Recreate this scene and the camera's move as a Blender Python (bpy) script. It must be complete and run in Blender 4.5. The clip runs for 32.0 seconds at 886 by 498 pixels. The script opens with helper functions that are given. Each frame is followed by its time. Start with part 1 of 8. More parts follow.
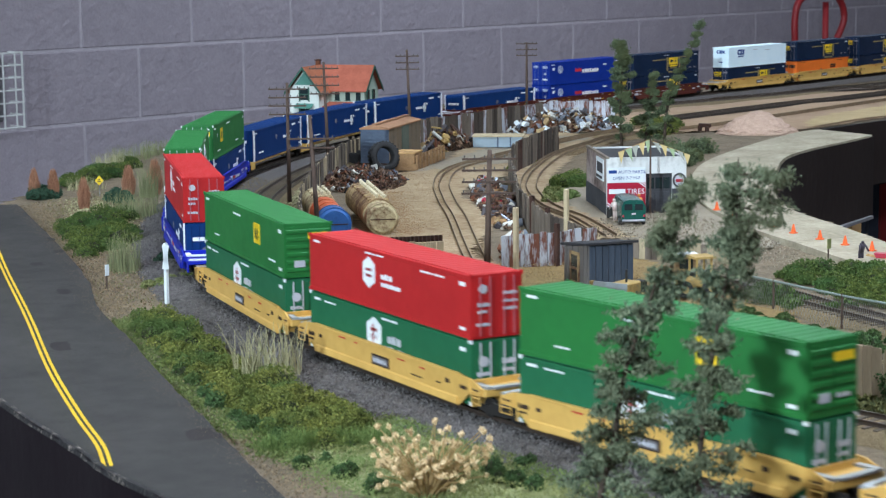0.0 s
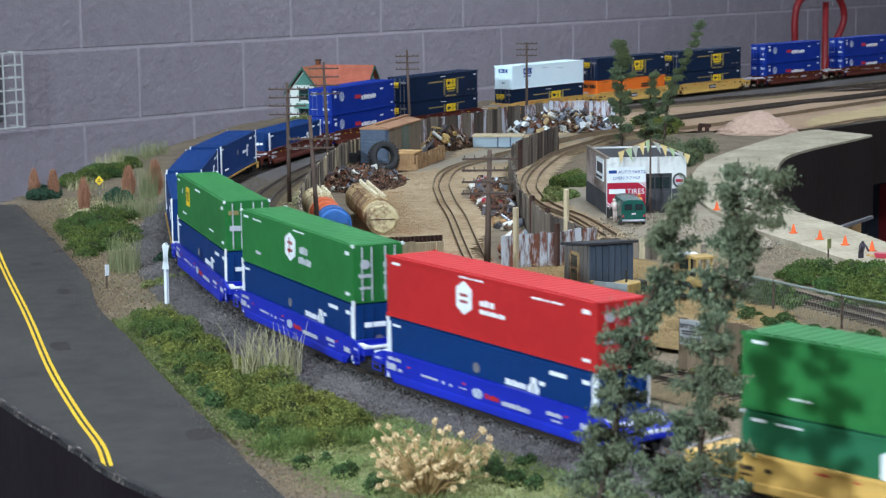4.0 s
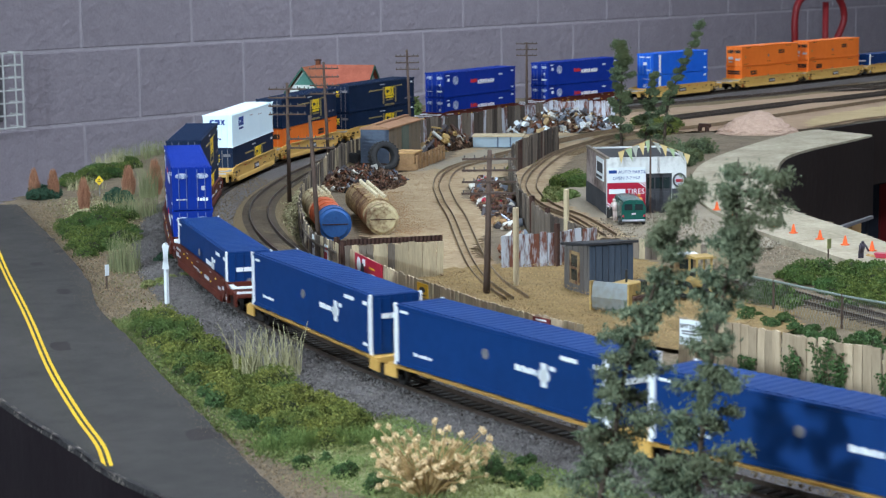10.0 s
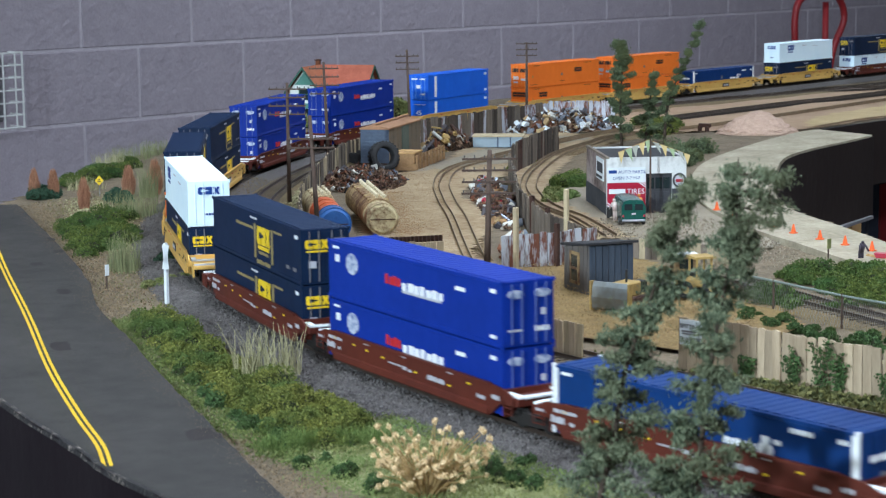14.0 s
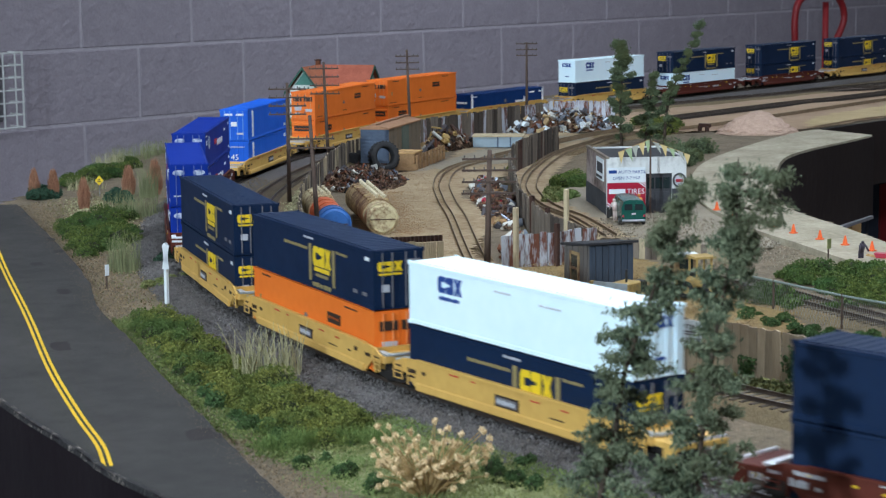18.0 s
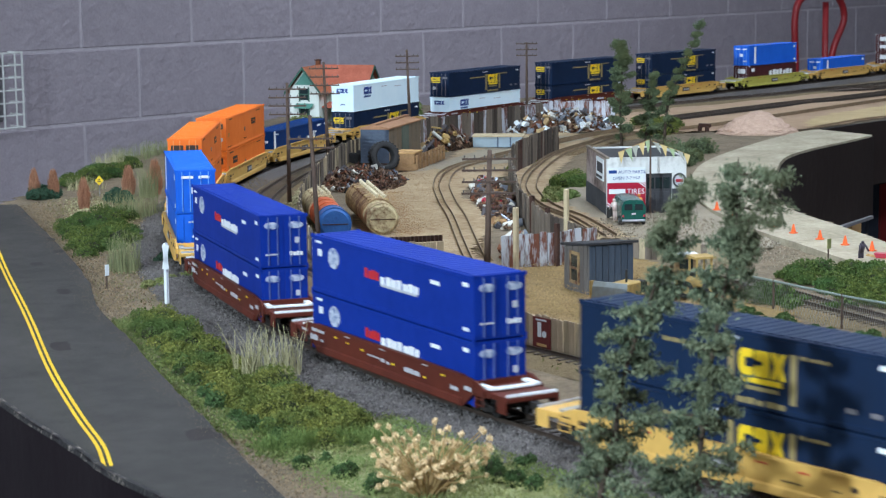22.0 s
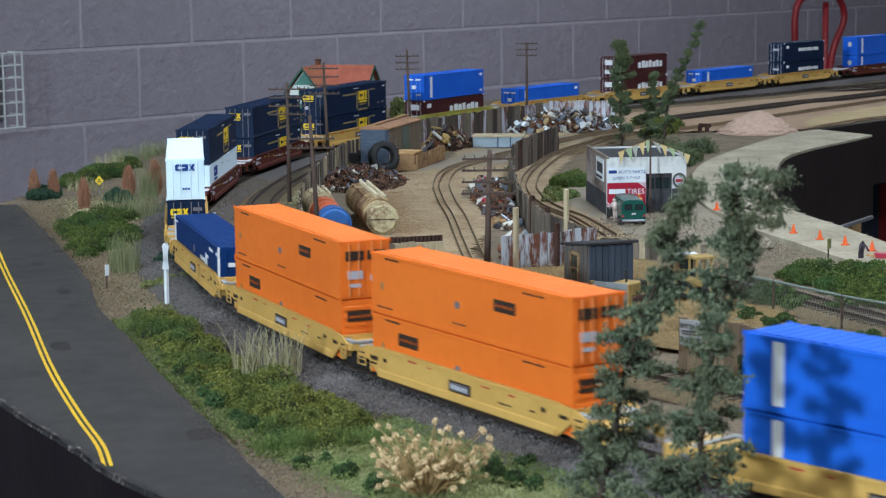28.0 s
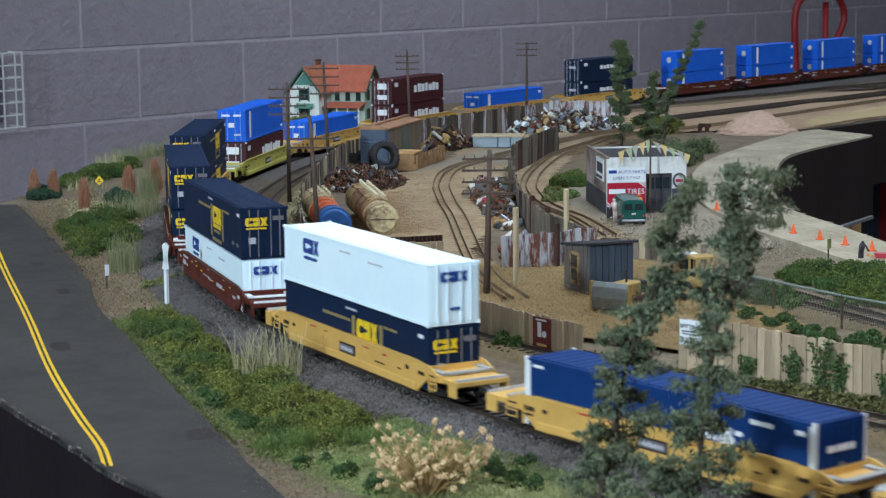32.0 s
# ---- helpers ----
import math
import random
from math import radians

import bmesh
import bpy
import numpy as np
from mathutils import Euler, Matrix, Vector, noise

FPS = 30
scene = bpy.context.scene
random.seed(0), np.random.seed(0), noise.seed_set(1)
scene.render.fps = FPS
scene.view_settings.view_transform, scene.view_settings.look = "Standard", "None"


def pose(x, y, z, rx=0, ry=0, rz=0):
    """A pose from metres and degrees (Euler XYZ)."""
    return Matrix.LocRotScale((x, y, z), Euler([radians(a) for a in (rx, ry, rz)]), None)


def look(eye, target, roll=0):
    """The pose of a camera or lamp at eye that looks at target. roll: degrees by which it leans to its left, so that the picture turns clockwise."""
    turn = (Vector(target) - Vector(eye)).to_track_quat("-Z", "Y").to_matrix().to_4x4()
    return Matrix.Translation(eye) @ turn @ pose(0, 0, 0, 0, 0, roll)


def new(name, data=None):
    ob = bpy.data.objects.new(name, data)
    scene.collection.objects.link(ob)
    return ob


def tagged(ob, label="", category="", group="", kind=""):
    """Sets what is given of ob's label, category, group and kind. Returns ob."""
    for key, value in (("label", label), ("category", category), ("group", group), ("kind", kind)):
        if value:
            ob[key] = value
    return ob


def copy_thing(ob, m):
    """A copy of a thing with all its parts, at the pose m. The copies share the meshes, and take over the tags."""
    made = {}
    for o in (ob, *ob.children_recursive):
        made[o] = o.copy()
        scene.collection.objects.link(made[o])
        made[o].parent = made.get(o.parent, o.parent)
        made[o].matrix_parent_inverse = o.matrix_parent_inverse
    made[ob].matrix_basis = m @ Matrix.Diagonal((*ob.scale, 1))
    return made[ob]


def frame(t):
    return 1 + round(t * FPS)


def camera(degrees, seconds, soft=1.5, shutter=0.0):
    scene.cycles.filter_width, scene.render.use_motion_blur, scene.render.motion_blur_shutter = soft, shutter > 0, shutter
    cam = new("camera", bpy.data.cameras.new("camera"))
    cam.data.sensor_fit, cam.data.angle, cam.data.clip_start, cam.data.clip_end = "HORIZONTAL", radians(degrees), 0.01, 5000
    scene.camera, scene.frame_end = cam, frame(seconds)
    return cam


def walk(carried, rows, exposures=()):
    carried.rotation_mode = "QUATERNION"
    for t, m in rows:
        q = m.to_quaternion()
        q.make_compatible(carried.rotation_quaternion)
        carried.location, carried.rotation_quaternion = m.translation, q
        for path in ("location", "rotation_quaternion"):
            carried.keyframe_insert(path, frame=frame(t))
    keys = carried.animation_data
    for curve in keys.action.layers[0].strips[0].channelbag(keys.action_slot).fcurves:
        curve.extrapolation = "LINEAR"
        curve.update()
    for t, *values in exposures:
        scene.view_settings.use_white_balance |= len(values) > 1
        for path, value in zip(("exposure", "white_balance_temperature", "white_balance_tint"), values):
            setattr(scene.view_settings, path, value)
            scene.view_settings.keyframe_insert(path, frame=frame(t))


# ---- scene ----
cam = camera(24.727, 32.0, soft=1.2, shutter=0.6)
EYE = Vector((0.0, 0.0, 1.30))
AHEAD = EYE + Vector((0.750054, 0.645296, -0.144956))
EXPOSURES = [(0.0, 0.28), (14.5, 0.26), (16.0, 0.19), (17.0, 0.11), (18.0, -0.06), (19.0, -0.08), (20.0, 0.14), (21.0, 0.29), (23.0, 0.27), (24.0, 0.12), (25.0, 0.10), (26.5, 0.0), (28.0, -0.10), (30.0, -0.12), (32.0, -0.15)]
walk(cam, [(0.0, look(EYE, AHEAD, -0.636)), (32.0, look(EYE, AHEAD, -0.636))], EXPOSURES)

cam.data.dof.use_dof = True
cam.data.dof.focus_distance, cam.data.dof.aperture_fstop = 1.8, 48.0

RAIL = 1.0707          # top of the rails
GZ = RAIL - 0.008      # scenery surface
HO = 1 / 87.1

# ---- light: daylight from a high window in the west wall, tubes under the ceiling ----
world = bpy.data.worlds.new("room_sky")
scene.world = world
world.use_nodes = True
sky = world.node_tree.nodes.new("ShaderNodeTexSky")
sky.sky_type, sky.sun_disc = "NISHITA", False
sky.sun_elevation, sky.sun_rotation = radians(28), radians(-85)
world.node_tree.links.new(sky.outputs[0], world.node_tree.nodes["Background"].inputs[0])
world.node_tree.nodes["Background"].inputs[1].default_value = 0.1


def area_lamp(name, m, sx, sy, watts, colour):
    lamp = bpy.data.lights.new(name, "AREA")
    lamp.shape, lamp.size, lamp.size_y, lamp.energy, lamp.color = "RECTANGLE", sx, sy, watts, colour
    ob = new(name, lamp)
    ob.matrix_world = m
    return ob


WINDOW_AT = Vector((-3.92, 0.80, 2.35))
area_lamp("window_light", look(WINDOW_AT, (0.8, 0.45, 1.1)), 0.24, 0.24, 215, (0.70, 0.87, 1.0))
TUBES = ((-0.2, -0.6, 49), (1.35, 0.5, 46), (3.7, 0.2, 22), (5.0, 2.9, 37), (7.2, 1.6, 12))
for lx, ly, watts in TUBES:
    area_lamp("ceiling_light_glow", look((lx, ly, 3.04), (lx, ly, 0)), 1.15, 0.28, watts, (0.715, 0.845, 1.0))


# ---- materials ----
def lin(r, g, b):
    return tuple(((c / 255) / 12.92 if c <= 10 else ((c / 255 + 0.055) / 1.055) ** 2.4) for c in (r, g, b)) + (1.0,)


def paint(name, c, c2=None, scale=60.0, rough=0.55, bump=0.0, bscale=400.0, metal=0.0, per=0.0, spec=0.4, contrast=(0.3, 0.7), stretch=None, fine=0.35, depth=0.002):
    """A surface of two colours mixed by coarse and fine grain, with relief, and a change from piece to piece."""
    m = bpy.data.materials.new(name)
    m.use_nodes = True
    t = m.node_tree
    b = t.nodes["Principled BSDF"]
    b.inputs["Metallic"].default_value = metal
    b.inputs["Specular IOR Level"].default_value = spec
    c = lin(*c)
    c2 = lin(*c2) if c2 else tuple(v * 0.8 for v in c[:3]) + (1,)
    crd = t.nodes.new("ShaderNodeTexCoord")
    out = crd.outputs["Object"]
    if stretch:
        mp = t.nodes.new("ShaderNodeMapping")
        mp.inputs["Scale"].default_value = stretch
        t.links.new(out, mp.inputs[0])
        out = mp.outputs[0]
    if per:
        inf = t.nodes.new("ShaderNodeObjectInfo")
        ad = t.nodes.new("ShaderNodeVectorMath")
        ad.operation = "ADD"
        t.links.new(out, ad.inputs[0])
        t.links.new(inf.outputs["Random"], ad.inputs[1])
        out = ad.outputs[0]
    n1 = t.nodes.new("ShaderNodeTexNoise")
    n1.inputs["Scale"].default_value, n1.inputs["Detail"].default_value = scale, 5
    n2 = t.nodes.new("ShaderNodeTexNoise")
    n2.inputs["Scale"].default_value, n2.inputs["Detail"].default_value = scale * 7, 3
    for n in (n1, n2):
        t.links.new(out, n.inputs["Vector"])
    mx = t.nodes.new("ShaderNodeMix")
    mx.inputs[0].default_value = fine
    t.links.new(n1.outputs[0], mx.inputs[2])
    t.links.new(n2.outputs[0], mx.inputs[3])
    rp = t.nodes.new("ShaderNodeValToRGB")
    rp.color_ramp.elements[0].position, rp.color_ramp.elements[1].position = contrast
    rp.color_ramp.elements[0].color, rp.color_ramp.elements[1].color = c, c2
    t.links.new(mx.outputs[0], rp.inputs[0])
    col = rp.outputs[0]
    if per:
        hs = t.nodes.new("ShaderNodeHueSaturation")
        mr = t.nodes.new("ShaderNodeMapRange")
        mr.inputs["To Min"].default_value, mr.inputs["To Max"].default_value = 1 - per, 1 + per
        t.links.new(inf.outputs["Random"], mr.inputs[0])
        t.links.new(mr.outputs[0], hs.inputs["Value"])
        t.links.new(col, hs.inputs["Color"])
        col = hs.outputs[0]
    t.links.new(col, b.inputs["Base Color"])
    rr = t.nodes.new("ShaderNodeMapRange")
    rr.inputs["To Min"].default_value, rr.inputs["To Max"].default_value = max(0.05, rough - 0.1), min(1, rough + 0.1)
    t.links.new(mx.outputs[0], rr.inputs[0])
    t.links.new(rr.outputs[0], b.inputs["Roughness"])
    if bump:
        nb = t.nodes.new("ShaderNodeTexNoise")
        nb.inputs["Scale"].default_value, nb.inputs["Detail"].default_value = bscale, 4
        t.links.new(out, nb.inputs["Vector"])
        bp = t.nodes.new("ShaderNodeBump")
        bp.inputs["Strength"].default_value, bp.inputs["Distance"].default_value = min(1, bump), depth
        t.links.new(nb.outputs[0], bp.inputs["Height"])
        t.links.new(bp.outputs[0], b.inputs["Normal"])
    return m


def leafy(name, c, c2, rough=0.8, c3=None, patch=22.0):
    """Foliage: colour changes from leaf to leaf, and in patches towards c3."""
    m = paint(name, c, c2, 30, rough, spec=0.15)
    t = m.node_tree
    g = t.nodes.new("ShaderNodeNewGeometry")
    rp = t.nodes.new("ShaderNodeValToRGB")
    rp.color_ramp.elements[0].color, rp.color_ramp.elements[1].color = lin(*c), lin(*c2)
    mid = rp.color_ramp.elements.new(0.5)
    mid.color = tuple((a + b) / 2 for a, b in zip(lin(*c), lin(*c2)))
    t.links.new(g.outputs["Random Per Island"], rp.inputs[0])
    col = rp.outputs[0]
    if c3:
        crd, ns, mr, mx = (t.nodes.new("ShaderNode" + k) for k in ("TexCoord", "TexNoise", "MapRange", "Mix"))
        ns.inputs["Scale"].default_value, ns.inputs["Detail"].default_value = patch, 3
        t.links.new(crd.outputs["Object"], ns.inputs["Vector"])
        mr.inputs["From Min"].default_value, mr.inputs["From Max"].default_value = 0.42, 0.64
        t.links.new(ns.outputs[0], mr.inputs[0])
        mx.data_type = "RGBA"
        t.links.new(mr.outputs[0], mx.inputs[0])
        t.links.new(col, mx.inputs[6])
        mx.inputs[7].default_value = lin(*c3)
        col = mx.outputs[2]
    b = t.nodes["Principled BSDF"]
    t.links.new(col, b.inputs["Base Color"])
    return m


BLOCK = paint("painted_block", (171, 160, 169), (150, 140, 148), 22, 0.55, 1.0, 48, per=0.02, fine=0.55, depth=0.006)
MORTAR = paint("painted_mortar", (194, 184, 192), (174, 164, 172), 12, 0.55, 0.6, 120, depth=0.004)
ROOM_PAINT = paint("room_paint", (150, 146, 150), (140, 136, 140), 3, 0.8, 0.1, 60)
CEILING_WHITE = paint("ceiling_white", (225, 224, 220), (214, 212, 207), 4, 0.9)
CONCRETE = paint("floor_concrete", (120, 115, 108), (100, 96, 90), 4, 0.7, 0.1, 60)
FASCIA = paint("black_fascia", (13, 8, 12), (24, 16, 21), 24, 0.6, 0.25, 60, spec=0.12)
EARTH = paint("scenery_earth", (140, 122, 100), (92, 80, 64), 40, 0.95, 1.0, 700, fine=0.5)
YARD = paint("yard_dirt", (172, 150, 120), (130, 104, 74), 26, 0.95, 0.9, 500, contrast=(0.36, 0.68), fine=0.5, depth=0.001)
GRAVEL = paint("yard_gravel", (160, 132, 86), (112, 90, 56), 60, 0.95, 1.0, 900, fine=0.6)
PATH_GREY = paint("grey_path", (150, 138, 120), (132, 120, 104), 20, 0.95, 0.5, 1200)
SAND = paint("pink_sand", (180, 150, 122), (154, 125, 100), 14, 0.95, 0.4, 1200)
SAND_YELLOW = paint("yellow_sand", (192, 168, 126), (164, 140, 102), 14, 0.95, 0.4, 1200)
BALLAST = paint("grey_ballast", (120, 113, 111), (80, 75, 74), 260, 0.95, 1.0, 1100, fine=0.6)
BALLAST_BROWN = paint("brown_ballast", (142, 122, 90), (100, 84, 60), 200, 0.95, 1.0, 1100, fine=0.6)
LINING = paint("brown_black_lining", (29, 20, 19), (41, 31, 28), 20, 0.7, 0.3, 80, spec=0.2)
ASPHALT = paint("asphalt", (68, 65, 63), (50, 48, 47), 9, 0.9, 0.5, 1400, fine=0.42, spec=0.2, contrast=(0.28, 0.72), depth=0.0006)
TAR = paint("tar_patch", (48, 43, 42), (41, 37, 37), 60, 0.85, spec=0.2)
SCUFFED = paint("scuffed_edge", (24, 22, 23), (150, 138, 128), 90, 0.7, 0.5, 300, contrast=(0.52, 0.66), fine=0.5)
ROAD_YELLOW = paint("road_yellow", (232, 190, 40), (214, 168, 34), 80, 0.6)
ROAD_CONCRETE = paint("concrete_road", (176, 164, 142), (138, 127, 108), 26, 0.9, 0.5, 900, contrast=(0.36, 0.66), fine=0.45)
RAIL_STEEL = paint("rail_steel", (96, 84, 76), (70, 58, 50), 90, 0.4, metal=0.6)
RAIL_DUSTY = paint("dusty_rail", (140, 118, 92), (104, 86, 66), 90, 0.6, metal=0.2)
TIE_BROWN = paint("brown_tie", (104, 92, 78), (80, 70, 60), 200, 0.95)
TIE_DUSTY = paint("dusty_tie", (150, 128, 98), (112, 94, 72), 200, 0.95)
TIE_WOOD = paint("tie_wood", (60, 50, 44), (42, 36, 32), 300, 0.9, per=0.2)
YELLOW = paint("car_yellow", (216, 172, 94), (194, 150, 78), 30, 0.5, per=0.03)
LIME = paint("car_lime", (186, 178, 84), (164, 156, 70), 30, 0.5)
BROWN = paint("car_brown", (94, 40, 28), (78, 33, 24), 30, 0.6, spec=0.25)
CAR_BLUE = paint("car_blue", (20, 42, 176), (16, 34, 154), 30, 0.45)
BLACK = paint("truck_black", (24, 22, 22), (36, 32, 30), 90, 0.6)
WHITE = paint("white_marking", (232, 234, 236), (216, 218, 222), 60, 0.55)
PALE = paint("pale_marking", (190, 190, 196), (170, 170, 178), 90, 0.55)
DIM = paint("dull_marking", (120, 116, 120), (100, 96, 100), 90, 0.6)
GOLD = paint("gold_marking", (236, 200, 40), (220, 182, 32), 60, 0.5)
TAN_LINE = paint("tan_marking", (150, 132, 86), (132, 116, 76), 60, 0.6)
DARK = paint("dark_marking", (44, 30, 24), (56, 40, 32), 60, 0.6)
RED_MARK = paint("red_marking", (196, 40, 44), (176, 34, 38), 60, 0.5)
BLUE_MARK = paint("blue_marking", (28, 66, 140), (24, 56, 124), 60, 0.5)
C_GREEN = paint("container_green", (36, 112, 52), (30, 98, 46), 22, 0.58, spec=0.3)
C_GREEN_DARK = paint("container_dark_green", (30, 100, 66), (26, 90, 58), 22, 0.58, spec=0.3)
C_RED = paint("container_red", (182, 34, 35), (166, 29, 31), 22, 0.58, spec=0.3)
C_NAVY = paint("container_navy", (4, 50, 106), (3, 43, 94), 22, 0.62, spec=0.18)
C_ROYAL = paint("container_royal_blue", (6, 46, 142), (4, 40, 128), 22, 0.6, spec=0.18)
C_DARK = paint("container_dark_navy", (10, 34, 64), (8, 28, 54), 22, 0.6, spec=0.2)
C_ORANGE = paint("container_orange", (238, 120, 40), (224, 108, 34), 22, 0.58, spec=0.3)
C_WHITE = paint("container_white", (230, 246, 253), (218, 238, 248), 22, 0.58, spec=0.3)
C_BRIGHT = paint("container_bright_blue", (22, 100, 212), (18, 88, 196), 22, 0.58, spec=0.25)
MOTTLED = paint("worn_emblem", (186, 192, 206), (60, 84, 140), 420, 0.6, contrast=(0.42, 0.62), fine=0.3)
ROD_BLUE = paint("rod_blue", (88, 106, 160), (66, 82, 132), 90, 0.5)
C_MAROON = paint("container_maroon", (74, 30, 34), (62, 24, 28), 22, 0.58, spec=0.3)
POLE_WOOD = paint("pole_wood", (92, 74, 64), (70, 56, 50), 60, 0.9, 0.4, 500, stretch=(4, 4, 0.5))
INSULATOR = paint("insulator_glass", (98, 92, 86), (80, 76, 72), 60, 0.5)
PLANK = paint("weathered_plank", (190, 172, 140), (148, 132, 108), 60, 0.9, 0.4, 500, per=0.2, stretch=(3, 3, 0.4))
PLANK_TAN = paint("tan_plank", (184, 164, 138), (148, 128, 104), 60, 0.9, 0.4, 500, per=0.2, stretch=(3, 3, 0.4))
PLANK_GREY = paint("grey_plank", (128, 116, 104), (92, 80, 70), 60, 0.9, 0.4, 500, per=0.22, stretch=(3, 3, 0.4))
PLANK_DARK = paint("dark_plank", (84, 72, 62), (58, 50, 46), 60, 0.9, 0.4, 500, per=0.25, stretch=(3, 3, 0.4))
IRON_SHEET = paint("corrugated_iron", (190, 192, 200), (116, 72, 58), 50, 0.5, 0.2, 300, metal=0.3, per=0.15, contrast=(0.46, 0.58), stretch=(2, 2, 0.5))
RUST = paint("rust", (126, 74, 48), (84, 48, 34), 70, 0.9, 0.5, 500)
RUST_DARK = paint("dark_rust", (78, 50, 40), (54, 36, 30), 70, 0.9, 0.5, 500)
STEEL = paint("dull_steel", (160, 160, 160), (120, 118, 116), 60, 0.45, metal=0.7)


# ---- building helpers ----
def mesh_of(name, bm, material, smooth=False):
    bmesh.ops.recalc_face_normals(bm, faces=bm.faces[:])
    me = bpy.data.meshes.new(name)
    bm.to_mesh(me)
    bm.free()
    me.materials.append(material)
    if smooth:
        for p in me.polygons:
            p.use_smooth = True
    return me


def part(name, bm, material, parent, label="", smooth=False):
    ob = new(name, mesh_of(name, bm, material, smooth))
    ob.parent = parent
    if label:
        ob["label"] = label
    return ob


def piece(name, me, parent, m):
    """One more object on a shared mesh."""
    ob = new(name, me)
    ob.parent = parent
    ob.matrix_local = m
    return ob


def holder(name, m, label, category, group="", kind=""):
    ob = new(name)
    ob.empty_display_size = 0.01
    ob.matrix_world = m
    return tagged(ob, label, category, group, kind)


def single(name, bm, material, m, label, category, group="", kind="", smooth=False):
    ob = new(name, mesh_of(name, bm, material, smooth))
    ob.matrix_world = m
    return tagged(ob, label, category, group, kind)


def box(bm, x0, y0, z0, x1, y1, z1, bevel=0.0, m=None):
    vs = [bm.verts.new((x, y, z)) for x in (x0, x1) for y in (y0, y1) for z in (z0, z1)]
    fs = [bm.faces.new([vs[i] for i in q]) for q in ((0, 1, 3, 2), (4, 6, 7, 5), (0, 4, 5, 1), (2, 3, 7, 6), (0, 2, 6, 4), (1, 5, 7, 3))]
    if bevel:
        es = list({e for f in fs for e in f.edges})
        bmesh.ops.bevel(bm, geom=es, offset=bevel, segments=1, affect="EDGES")
        if m is not None:
            raise ValueError("bevel or turn")
    elif m is not None:
        bmesh.ops.transform(bm, matrix=m, verts=vs)
    return bm


def B(*a, bevel=0.0, m=None):
    return box(bmesh.new(), *a, bevel=bevel, m=m)


def prism(bm, pts, axis, a0, a1):
    """pts extruded along an axis: 'z' takes (x, y), 'y' takes (x, z), 'x' takes (y, z)."""
    def p(q, a):
        return {"z": (q[0], q[1], a), "y": (q[0], a, q[1]), "x": (a, q[0], q[1])}[axis]
    lo = [bm.verts.new(p(q, a0)) for q in pts]
    hi = [bm.verts.new(p(q, a1)) for q in pts]
    bm.faces.new(lo)
    bm.faces.new(hi[::-1])
    n = len(pts)
    for i in range(n):
        bm.faces.new((lo[i], hi[i], hi[(i + 1) % n], lo[(i + 1) % n]))
    return bm


def P(pts, axis, a0, a1):
    return prism(bmesh.new(), pts, axis, a0, a1)


def rod(bm, p0, p1, r0, r1=None, n=8):
    """A tapered bar with closed ends."""
    r1 = r0 if r1 is None else r1
    p0, p1 = Vector(p0), Vector(p1)
    d = (p1 - p0).normalized()
    u = d.cross(Vector((0, 0, 1)) if abs(d.z) < 0.9 else Vector((1, 0, 0))).normalized()
    v = d.cross(u)
    rings = [[bm.verts.new(p + (u * math.cos(a) + v * math.sin(a)) * r) for a in (2 * math.pi * i / n for i in range(n))] for p, r in ((p0, r0), (p1, r1))]
    for i in range(n):
        bm.faces.new((rings[0][i], rings[0][(i + 1) % n], rings[1][(i + 1) % n], rings[1][i]))
    bm.faces.new(rings[0][::-1])
    bm.faces.new(rings[1])
    return bm


def R(*a, n=8):
    return rod(bmesh.new(), *a, n=n)


def pipe(bm, pts, r, n=8):
    """One bent tube through the points."""
    pts = [Vector(p) for p in pts]
    rings, u = [], None
    for i, p in enumerate(pts):
        d = (pts[min(i + 1, len(pts) - 1)] - pts[max(i - 1, 0)]).normalized()
        if u is None:
            u = d.cross(Vector((0, 0, 1)) if abs(d.z) < 0.9 else Vector((1, 0, 0)))
        u = (u - d * u.dot(d)).normalized()
        v = d.cross(u)
        rings.append([bm.verts.new(p + (u * math.cos(k * 2 * math.pi / n) + v * math.sin(k * 2 * math.pi / n)) * r) for k in range(n)])
    for a, b in zip(rings, rings[1:]):
        for k in range(n):
            bm.faces.new((a[k], a[(k + 1) % n], b[(k + 1) % n], b[k]))
    bm.faces.new(rings[0][::-1])
    bm.faces.new(rings[-1])
    return bm


def sheet(bm, line_a, line_b, z):
    """A strip between two lines of (x, y)."""
    a = [bm.verts.new((x, y, z)) for x, y in line_a]
    b = [bm.verts.new((x, y, z)) for x, y in line_b]
    for i in range(len(a) - 1):
        bm.faces.new((a[i], a[i + 1], b[i + 1], b[i]))
    return bm


def smooth_line(pts, n=8):
    """A Catmull-Rom line through the points."""
    q = [Vector((*p, 0)) if len(p) == 2 else Vector(p) for p in pts]
    q = [q[0] * 2 - q[1]] + q + [q[-1] * 2 - q[-2]]
    out = []
    for i in range(1, len(q) - 2):
        for k in range(n):
            t = k / n
            a, b, c, d = q[i - 1:i + 3]
            out.append(0.5 * (2 * b + (c - a) * t + (2 * a - 5 * b + 4 * c - d) * t * t + (3 * b - a - 3 * c + d) * t ** 3))
    out.append(q[-2])
    return [tuple(p) if len(pts[0]) == 3 else (p.x, p.y) for p in out]


def offset_line(pts, d):
    """The line moved d to its left."""
    out = []
    for i, (x, y) in enumerate(pts):
        ax, ay = pts[max(0, i - 1)]
        bx, by = pts[min(len(pts) - 1, i + 1)]
        l = math.hypot(bx - ax, by - ay) or 1
        out.append((x - (by - ay) / l * d, y + (bx - ax) / l * d))
    return out


